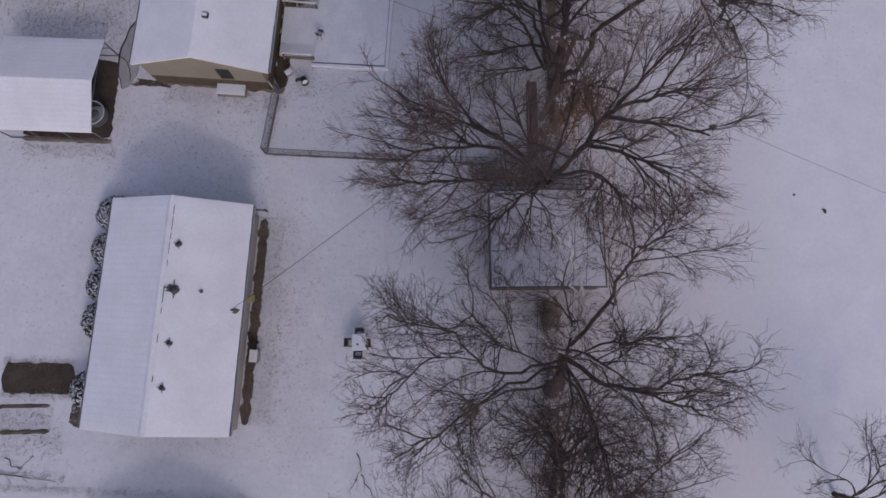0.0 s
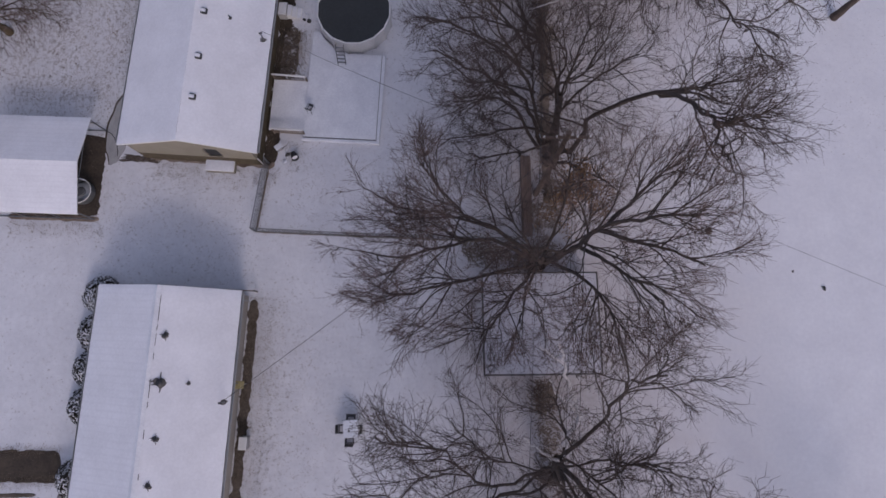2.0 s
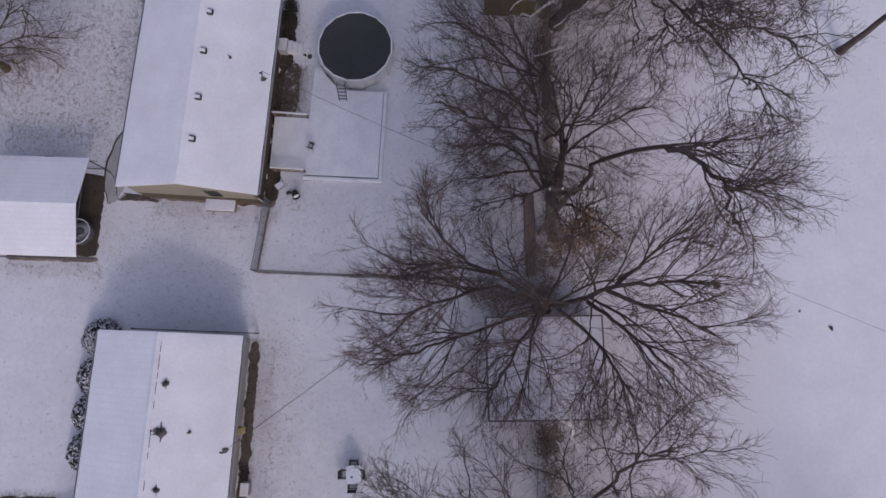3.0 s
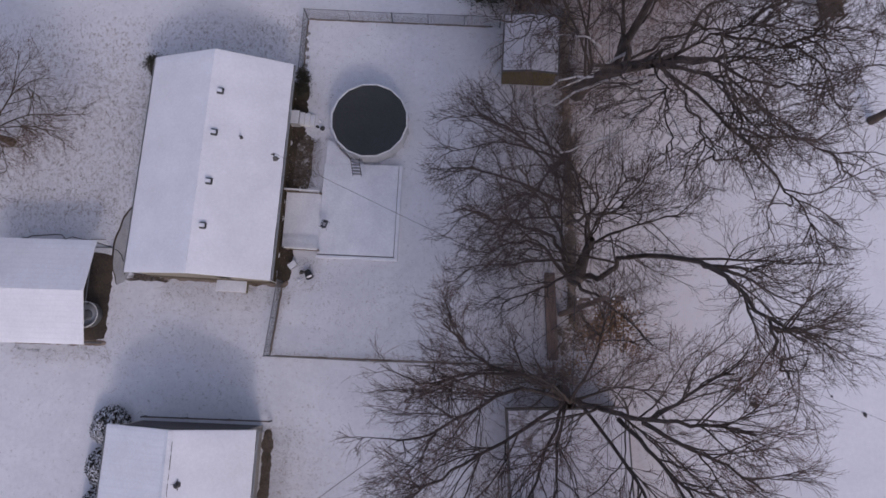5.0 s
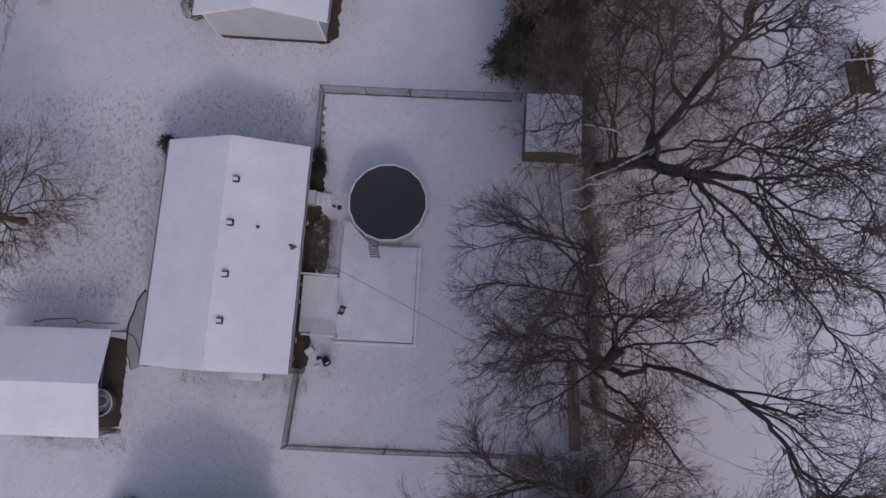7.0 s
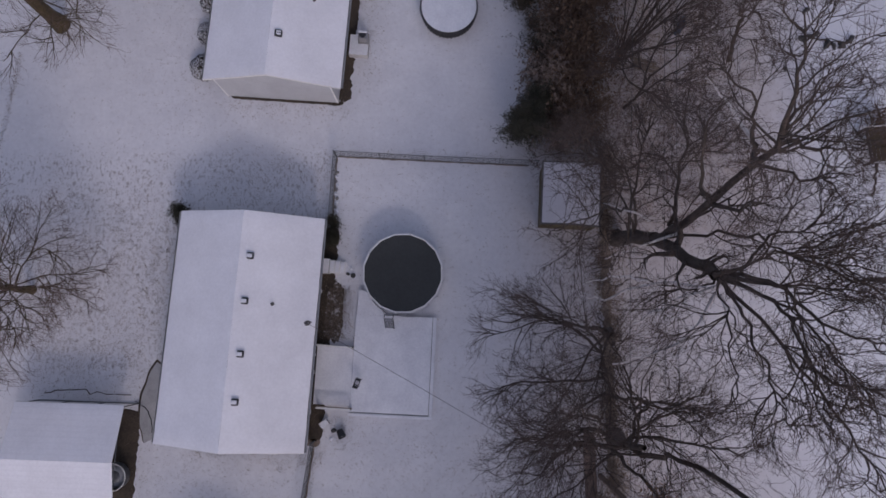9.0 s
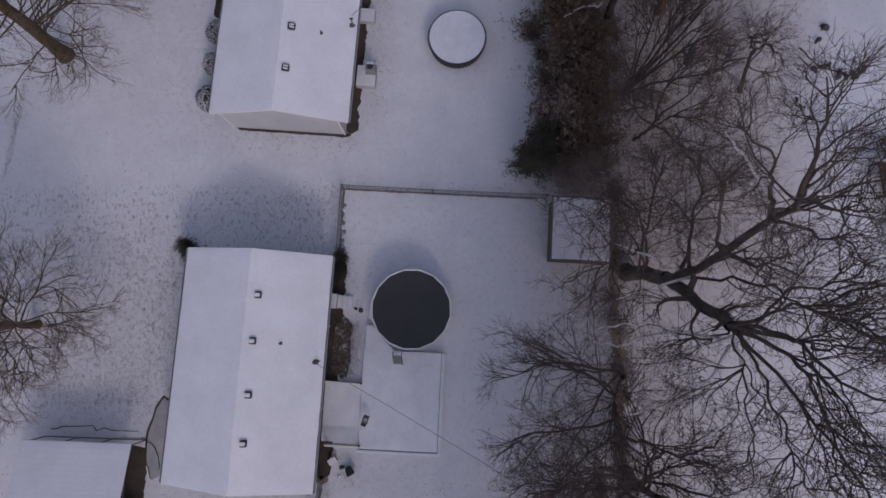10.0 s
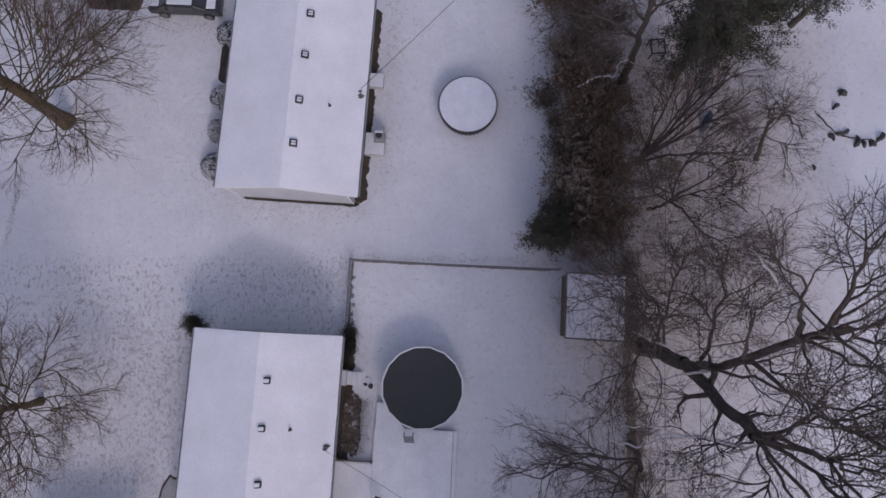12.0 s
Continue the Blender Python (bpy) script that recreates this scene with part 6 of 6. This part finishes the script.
def thin_pipe(h, spec, slope, u, v):
    c = on_roof(spec, slope, u, v)
    part("vent_pipe", rod((c.x, c.y, c.z - 0.05), (c.x, c.y, c.z + 0.32), 0.035), DARK_METAL, h, "thin vent pipe")
    m = blob("melted_patch", 0.1, 0.09, 0.012, SHINGLE, h, "", 77, 2, 14, 0.15, 0.006)
    m.matrix_local = pose(c.x, c.y, c.z + 0.02, 0, math.degrees(math.atan(slope)), 0)


def mast(h, spec, slope, u, v):
    c = on_roof(spec, slope, u, v)
    part("service_mast", rod((c.x, c.y, c.z - 0.4), (c.x, c.y, c.z + 0.75), 0.035), STEEL, h, "electric service mast")
    part("weather_head", rod((c.x - 0.06, c.y, c.z + 0.72), (c.x + 0.1, c.y, c.z + 0.80), 0.05), DARK_METAL, h)
    m = blob("melted_patch", 0.2, 0.12, 0.014, SHINGLE, h, "", 78, 2, 16, 0.2, 0.008)
    m.matrix_local = pose(c.x - 0.05, c.y, c.z + 0.02, 0, math.degrees(math.atan(slope)), 0)


def local(spec, x, y):
    p = pose(spec[0], spec[1], 0, 0, 0, spec[2]).inverted() @ Vector((x, y, 0))
    return p.x, p.y


for (x, y), r in zip([(-16.72, 4.52), (-16.83, 2.18), (-16.86, -0.53), (-17.04, -2.73)], (0.13, 0.22, 0.12, 0.12)):
    soot_vent(house_a, HOUSE_A, slope_a, *local(HOUSE_A, x, y), r, int(90 + y * 3))
for x, y in ((-15.67, 24.67), (-15.88, 22.34), (-16.02, 19.66), (-16.20, 17.29)):
    square_vent(house_b, HOUSE_B, slope_b, *local(HOUSE_B, x, y), 0.18, 0.05)
for x, y in ((-14.60, 36.98), (-14.33, 39.36), (-14.06, 41.89), (-13.79, 44.24)):
    square_vent(house_c, HOUSE_C, slope_c, *local(HOUSE_C, x, y), 0.21, 0.0)
thin_pipe(house_a, HOUSE_A, slope_a, *local(HOUSE_A, -15.57, 2.12))
thin_pipe(house_b, HOUSE_B, slope_b, *local(HOUSE_B, -14.57, 22.19))
thin_pipe(house_c, HOUSE_C, slope_c, *local(HOUSE_C, -12.78, 39.20))
mast(house_a, HOUSE_A, slope_a, *local(HOUSE_A, -13.91, 1.15))
mast(house_b, HOUSE_B, slope_b, *local(HOUSE_B, -12.82, 21.20))
mast(house_c, HOUSE_C, slope_c, *local(HOUSE_C, -11.11, 39.90))
# dark gaps along the ridge of the southern house
for v, ln in ((5.3, 0.5), (4.6, 0.7), (3.9, 0.3), (3.3, 0.6), (2.5, 0.35), (0.9, 0.9), (0.1, 0.3), (-1.3, 0.45), (-3.3, 0.3)):
    part("ridge_gap", boxed(0.19, v - ln / 2, 3.86, 0.212, v + ln / 2, 3.893), DARK_METAL, house_a, "dark gap under the ridge cap")


# ---- window and hatch in the brick gable ----
win = part("window", boxed(0.70, -6.05, 1.06, 1.72, -5.99, 1.16, 0.006), TRIM_WHITE, house_b, "tall white-framed window")
for b in (boxed(0.70, -6.05, 2.42, 1.72, -5.99, 2.52, 0.006), boxed(0.70, -6.05, 1.16, 0.80, -5.99, 2.42, 0.006), boxed(1.62, -6.05, 1.16, 1.72, -5.99, 2.42, 0.006)):
    part("frame", b, TRIM_WHITE, win)
part("pane", boxed(0.80, -5.93, 1.16, 1.62, -5.915, 2.42), GLASS, win, "dark glass")
# opaque sheet added to keep sky reflections off the window
part("reflection_mask", boxed(0.80, -6.005, 1.16, 1.62, -5.995, 2.42), RUBBER, win, "opaque dark sheet added over the pane")
for x in (-3.5, -0.9, 3.5):
    part("trim_board", boxed(x - 0.045, -6.02, 0.0, x + 0.045, -5.988, 1.05), TRIM_WHITE, house_b)
hatch = thing("cellar_hatch", pose(-15.78, 14.60, 0, 0, 0, -4.1), "low cellar hatch with snow on its lid", "hatch")
part("frame", boxed(-0.84, -0.42, 0, 0.84, 0.42, 0.40, 0.012), SIDING_BEIGE, hatch)
part("lid", boxed(-0.86, -0.44, 0.402, 0.86, 0.42, 0.44, 0.012), TRIM_WHITE, hatch)
part("snow", boxed(-0.82, -0.40, 0.442, 0.82, 0.38, 0.48, 0.015), SNOW, hatch)

# ---- under and beside the carport ----
tub = thing("stock_tank", pose(-23.91, 13, 0.02), "round galvanised tank with a pale rim", "tank")
tb = bmesh.new()
bmesh.ops.create_cone(tb, cap_ends=False, segments=36, radius1=0.70, radius2=0.72, depth=0.55, matrix=Matrix.Translation((0, 0, 0.275)))
bmesh.ops.solidify(tb, geom=tb.faces[:], thickness=0.015)
part("wall", tb, STEEL, tub)
rim = bmesh.new()
for i in range(36):
    a, b = 2 * math.pi * i / 36, 2 * math.pi * (i + 1) / 36
    cyl(rim, (0.72 * math.cos(a), 0.72 * math.sin(a), 0.56), (0.72 * math.cos(b), 0.72 * math.sin(b), 0.56), 0.03, sides=6)
part("rim", rim, TRIM_WHITE, tub)
blob("ice", 0.69, 0.69, 0.30, POOL_WALL, tub, "grey ice", 4, 3, 36, 0.0, 0.29)
blob("inner_ring", 0.42, 0.42, 0.36, STEEL, tub, "", 4, 3, 30, 0.0, 0.34)
hose = Wood()
rh = random.Random(4)
for knots in ([(-23.16, 17, 0.06), (-22.51, 16.56, 0.08), (-22.17, 15.97, 0.06), (-22.12, 15.28, 0.05)],):
    q, rr = through_knots(rh, knots, 0.02, 0.02, 0.02, 6)
    hose.tube(q, rr, 6)
tagged(hose.put("garden_hose", RUBBER, None), "dark hose lying on the snow by the carport", "hose")
branchy = Wood()
q, rr = through_knots(rh, [(-28.32, 17.52, 0.05), (-26.68, 17.65, 0.08), (-25.02, 17.42, 0.06), (-23.36, 17.34, 0.07)], 0.03, 0.02, 0.05, 5)
branchy.tube(q, rr, 5)
tagged(branchy.put("fallen_branch", BARK, None), "long dead branch lying behind the carport", "branch", "fallen branches")
for knots in ([(-7.84, -6.42, 0.04), (-7.56, -7.13, 0.1), (-7.85, -7.92, 0.05)], [(-7.56, -7.53, 0.04), (-7.08, -8.25, 0.12), (-6.79, -8.96, 0.05)], [(-27.05, -6.67, 0.05), (-26.08, -7.18, 0.1), (-25.55, -6.51, 0.05)], [(-27.31, -7.52, 0.04), (-25.81, -7.67, 0.09), (-24.12, -7.91, 0.04)]):
    w = Wood()
    q, rr = through_knots(rh, knots, 0.03, 0.01, 0.06, 4)
    w.tube(q, rr, 5)
    ramify(rh, w, w, q, rr, 1.2, 1, 0.5, 0.008, 1.0)
    tagged(w.put("fallen_branch", BARK, None), "broken branch lying in the snow", "branch", "fallen branches")

# old tyres on the outbuilding roof
for y in (3.35, 2.75):
    ty = bmesh.new()
    for i in range(24):
        a, b = 2 * math.pi * i / 24, 2 * math.pi * (i + 1) / 24
        cyl(ty, (0.19 * math.cos(a), 0.19 * math.sin(a), 0), (0.19 * math.cos(b), 0.19 * math.sin(b), 0), 0.042, sides=7)
    ob = part("tyre", ty, PLASTIC_GREY)
    ob.matrix_world = pose(-0.2, y, 2.32, 0, -4.6, 0)
    tagged(ob, "old greyed tyre lying on the snowy outbuilding roof", "tyre", "tyres on the roof")

# long stack of brown boards beside the boundary
boards = thing("board_stack", pose(2.18, 12.59, 0), "long low stack of reddish-brown boards", "boards")
for k in range(3):
    for j, x in enumerate((-0.2, 0.0, 0.2)):
        part("board", boxed(x - 0.095 + 0.01 * k, -2.4 + 0.09 * ((j + k) % 3), 0.07 * k + 0.002, x + 0.095 + 0.01 * k, 2.35 + 0.07 * ((j * 2 + k) % 3), 0.07 * k + 0.066, 0.006), BOARD_BROWN, boards)

# derelict timber stand in the eastern field, heaped with dead boughs
def timber_stand():
    t = thing("timber_stand", pose(19.57, 31.09, 0, 0, 0, 4), "derelict brown timber stand heaped with dead boughs", "wooden stand")
    for sx, sy in ((-0.75, -1.0), (-0.75, 0.95), (0.6, -1.0), (0.6, 0.95)):
        part("post", boxed(sx - 0.06, sy - 0.06, 0, sx + 0.06, sy + 0.06, 1.15, 0.01), BARK, t)
    for i in range(6):
        part("board", boxed(-0.7 + 0.22 * i, -1.05 + 0.06 * (i % 2), 0.86, -0.51 + 0.22 * i, 1.0 - 0.07 * (i % 3), 0.90, 0.006), MOSSY_WOOD, t)
    part("side_rail", boxed(-0.79, -1.1, 0.72, -0.70, 1.05, 0.855, 0.01), BARK, t)
    part("side_rail", boxed(0.56, -1.1, 0.72, 0.64, 1.05, 0.855, 0.01), BARK, t)
    part("beam", boxed(-1.5, 0.93, 1.152, 0.7, 1.0, 1.21, 0.01), BARK_PALE, t, "bleached pale beam")
    part("upright_board", boxed(0.26, 0.1, 0.902, 0.33, 1.4, 1.0, 0.01), BARK_PALE, t, "bleached pale board")
    rnd = random.Random(12)
    for i in range(26):
        w = Wood()
        q, rr = wander(rnd, Vector((rnd.uniform(-0.3, 1.0), rnd.uniform(-0.4, 1.9), rnd.uniform(0.2, 0.95))), Vector((rnd.gauss(0.2, 0.5), rnd.gauss(0.3, 0.8), rnd.uniform(0.0, 0.35))), rnd.uniform(0.8, 1.9), 0.06, 0.012, 5, 0.2, 0.0)
        w.tube(q, rr, 5)
        w.put("dead_bough", BARK_BROWN, t)
    w = Wood()
    for i in range(900):
        p = Vector((rnd.gauss(0.3, 0.33), rnd.gauss(0.9, 0.65), 0.3 + 0.75 * rnd.random()))
        d = Vector((rnd.gauss(0, 1), rnd.gauss(0, 1), rnd.gauss(0.1, 0.5))).normalized()
        w.blade(p, d * rnd.uniform(0.10, 0.24), 0.06, d.orthogonal().normalized())
    tagged(w.put("dead_foliage", BROWN_LEAF, t, "", False), kind="stuff")
    w = Wood()
    q, rr = through_knots(rnd, [(-0.2, -1.0, 0.4), (-0.35, -1.9, 0.2), (-0.45, -2.7, 0.06)], 0.09, 0.04, 0.05)
    w.tube(q, rr, 6)
    w.put("leaning_pole", BARK, t)


timber_stand()

# fire ring of logs and stones in the far yard
for i, (x, y, s) in enumerate([(16.95, 40.6, 0.3), (16.5, 39.8, 0.24), (16.08, 37.96, 0.26), (16.6, 38.1, 0.24), (16.95, 38.22, 0.22), (17.52, 37.6, 0.3), (17.9, 37.5, 0.22), (18.4, 37.5, 0.28), (18.95, 37.85, 0.3), (14.9, 36.1, 0.16), (19.0, 7.1, 0.14), (17.33, 8.07, 0.08)]):
    st = blob("stone", s * 1.0, s * 0.65, s * 1.1, STONE_DARK, None, "", 300 + i, 4, 14, 0.3, 0.02)
    st.matrix_world = pose(x, y, 0, 0, 0, 50 * i)
    tagged(st, "dark stone showing through the snow", "stone", "stones in the far yard")
for knots in ([(15.3, 39.3, 0.1), (15.8, 38.6, 0.15), (16.4, 37.9, 0.2)], [(16.7, 37.95, 0.1), (17.5, 37.75, 0.15), (18.5, 37.6, 0.1)], [(10.25, 36.06, 0.1), (10.1, 35.4, 0.12), (9.9, 34.71, 0.12)], [(9.8, 34.32, 0.1), (10.3, 33.95, 0.1), (10.78, 33.51, 0.1)]):
    w = Wood()
    q, rr = through_knots(rh, knots, 0.05, 0.03, 0.03, 4)
    w.tube(q, rr, 7)
    tagged(w.put("log", BARK, None), "snow-dusted dark log lying in the snow", "log", "logs in the far yard")


def yard_frame(x, y, yaw, w, d, h, label):
    f = thing("metal_frame", pose(x, y, 0, 0, 0, yaw), label, "frame")
    for sx in (-w / 2, w / 2):
        for sy in (-d / 2, d / 2):
            part("leg", rod((sx, sy, 0), (sx, sy, h), 0.055), DARK_METAL, f)
        part("side_bar", rod((sx, -d / 2, h), (sx, d / 2, h), 0.055), DARK_METAL, f)
    for sy in (-d / 2, d / 2):
        part("cross_bar", rod((-w / 2, sy, h), (w / 2, sy, h), 0.055), DARK_METAL, f)
    part("cross_bar", rod((-w / 2, -d / 2, h * 0.5), (w / 2, -d / 2, h * 0.5), 0.025), DARK_METAL, f)


yard_frame(6.03, 43.37, 3, 0.8, 0.85, 0.7, "dark empty metal stand in the snow")
tarp = blob("tarp", 0.62, 0.28, 0.5, BLUE_TARP, None, "", 8, 5, 18, 0.16, 0.05)
tarp.matrix_world = pose(8.85, 38.95, 0, 0, 0, 60)
tagged(tarp, "crumpled blue-grey tarp lying in the snow", "tarp")
post_end = part("post", boxed(-0.05, -0.05, 0, 0.05, 0.05, 1.3, 0.01), BARK)
post_end.matrix_world = pose(8.9, 41.26, 0, 0, 0, 10)
tagged(post_end, "dark wooden post in the snow under the pine", "post")
crate = thing("crate", pose(3.95, 40.6, 0, 0, 0, 8), "rusty brown wooden crate in the thicket", "crate")
for k in range(4):
    part("board", boxed(-0.4, -0.55 + 0.28 * k, 0.5, 0.4, -0.3 + 0.28 * k, 0.53, 0.005), BOARD_BROWN, crate)
for sx in (-0.4, 0.36):
    part("side_panel", boxed(sx, -0.54, 0, sx + 0.04, 0.52, 0.496, 0.005), BOARD_BROWN, crate)
planks = thing("board_stack", pose(6.5, 36.45, 0, 0, 0, -16), "few old grey boards lying in the snow", "boards")
for k, (dy, dl) in enumerate(((-0.24, 0.0), (0.0, 0.12), (0.25, -0.1))):
    part("board", boxed(-0.8 + dl, dy - 0.1, 0.01, 0.8 + dl, dy + 0.1, 0.06, 0.006), WOOD, planks)
bleached = Wood()
q, rr = through_knots(rh, [(0.84, 40.32, 2.3), (1.89, 40.77, 2.6), (2.81, 40.78, 2.7), (3.0, 41.34, 2.9), (3.6, 41.7, 2.9)], 0.05, 0.03, 0.03, 5)
bleached.tube(q, rr, 6)
ramify(rh, bleached, bleached, q, rr, 1.6, 1, 0.5, 0.012, 1.0)
tagged(bleached.put("fallen_branch", BARK_PALE, None), "bleached dead branch caught in the thicket", "branch", "fallen branches")


# ---- parked car by the northern house ----
def car(x, y, yaw):
    c = thing("car", pose(x, y, 0, 0, 0, yaw), "dark parked car under patchy snow", "car")
    prof = [(-2.15, 0.35), (-2.18, 0.75), (-1.95, 0.95), (-1.35, 1.02), (-0.75, 1.42), (0.75, 1.45), (1.35, 1.05), (2.05, 0.92), (2.2, 0.7), (2.18, 0.35)]
    bm = prism([(px, -0.88, pz) for px, pz in prof], (0, 1.76, 0))
    bmesh.ops.bevel(bm, geom=[e for e in bm.edges if abs(e.verts[0].co.y - e.verts[1].co.y) < 0.01], offset=0.09, segments=3, affect="EDGES")
    part("body", bm, CAR_PAINT, c)
    part("windscreen", prism([(0.82, -0.70, 1.42), (0.82, 0.70, 1.42), (1.32, 0.74, 1.08), (1.32, -0.74, 1.08)], (0.012, 0, 0.02)), GLASS, c, "dark windscreen")
    part("rear_window", prism([(-0.82, -0.68, 1.40), (-1.30, -0.72, 1.07), (-1.30, 0.72, 1.07), (-0.82, 0.68, 1.40)], (-0.012, 0, 0.02)), GLASS, c, "dark rear window")
    for sy in (-1, 1):
        part("side_window", boxed(-0.68, sy * 0.885 - 0.008, 1.02, 0.72, sy * 0.885 + 0.008, 1.34), GLASS, c)
        for px in (-1.35, 1.35):
            wh = part("wheel", rod((px, sy * 0.72, 0.32), (px, sy * 0.92, 0.32), 0.32, sides=20), RUBBER, c)
            part("rim", rod((px, sy * 0.921, 0.32), (px, sy * 0.935, 0.32), 0.2, sides=16), STEEL, wh)
        part("mirror", boxed(0.85, sy * 0.90 - 0.06, 1.0, 1.0, sy * 0.90 + 0.10, 1.12, 0.02), CAR_PAINT, c)
    part("roof_snow", boxed(-0.74, -0.80, 1.452, 0.74, 0.80, 1.50, 0.03), SNOW, c, "snow on the roof")
    part("bonnet_snow", boxed(1.42, -0.72, 1.02, 2.0, 0.72, 1.06, 0.03), SNOW, c, "snow on the bonnet")
    part("boot_snow", boxed(-1.95, -0.72, 1.0, -1.42, 0.72, 1.06, 0.03), SNOW, c, "snow on the boot")


car(-21.95, 46.88, 176)


# ---- utility pole and overhead lines ----
pole = thing("utility_pole", pose(2.76, 12.74, 0), "weathered wooden utility pole with a crossarm", "utility pole")
part("pole", rod((0, 0, -0.2), (0, 0, 10.0), 0.16, 0.11, 12), POLE_WOOD, pole)
part("crossarm", boxed(-1.1, -0.06, 9.35, 1.1, 0.06, 9.48, 0.01), POLE_WOOD, pole)
for x in (-1.0, -0.45, 0.45, 1.0):
    part("insulator", rod((x, 0, 9.48), (x, 0, 9.64), 0.045, 0.03, 10), TRIM_WHITE, pole)


def cable(a, b, sag, r, label):
    a, b = Vector(a), Vector(b)
    w = Wood()
    pts = [a.lerp(b, i / 24) - Vector((0, 0, sag * 4 * (i / 24) * (1 - i / 24))) for i in range(25)]
    w.tube(pts, [r] * 25, 5)
    tagged(w.put("overhead_cable", CABLE, None), label, "cable", "overhead cables")


for x in (1.6, 3.05, 3.6):
    cable((x, 12.74, 9.65), (x - 2.3, -27.0, 9.5), 0.9, 0.011, "power line between poles")
    cable((x, 12.74, 9.65), (x + 2.98, 54.61, 9.5), 0.9, 0.011, "power line between poles")
cable((2.66, 12.74, 7.6), (-13.81, 1.15, 3.75), 0.5, 0.014, "service cable from the pole to a house")
cable((2.66, 12.74, 7.6), (-12.72, 21.20, 3.7), 0.5, 0.010, "service cable from the pole to a house")
cable((2.86, 12.74, 7.8), (41.5, -3.2, 6.0), 0.9, 0.007, "service cable crossing the field")
cable((5.6, 54.5, 7.8), (-11.01, 39.90, 3.65), 0.5, 0.014, "service cable from the pole to a house")
pole_north = copy_thing(pole, pose(5.74, 54.61, 0))
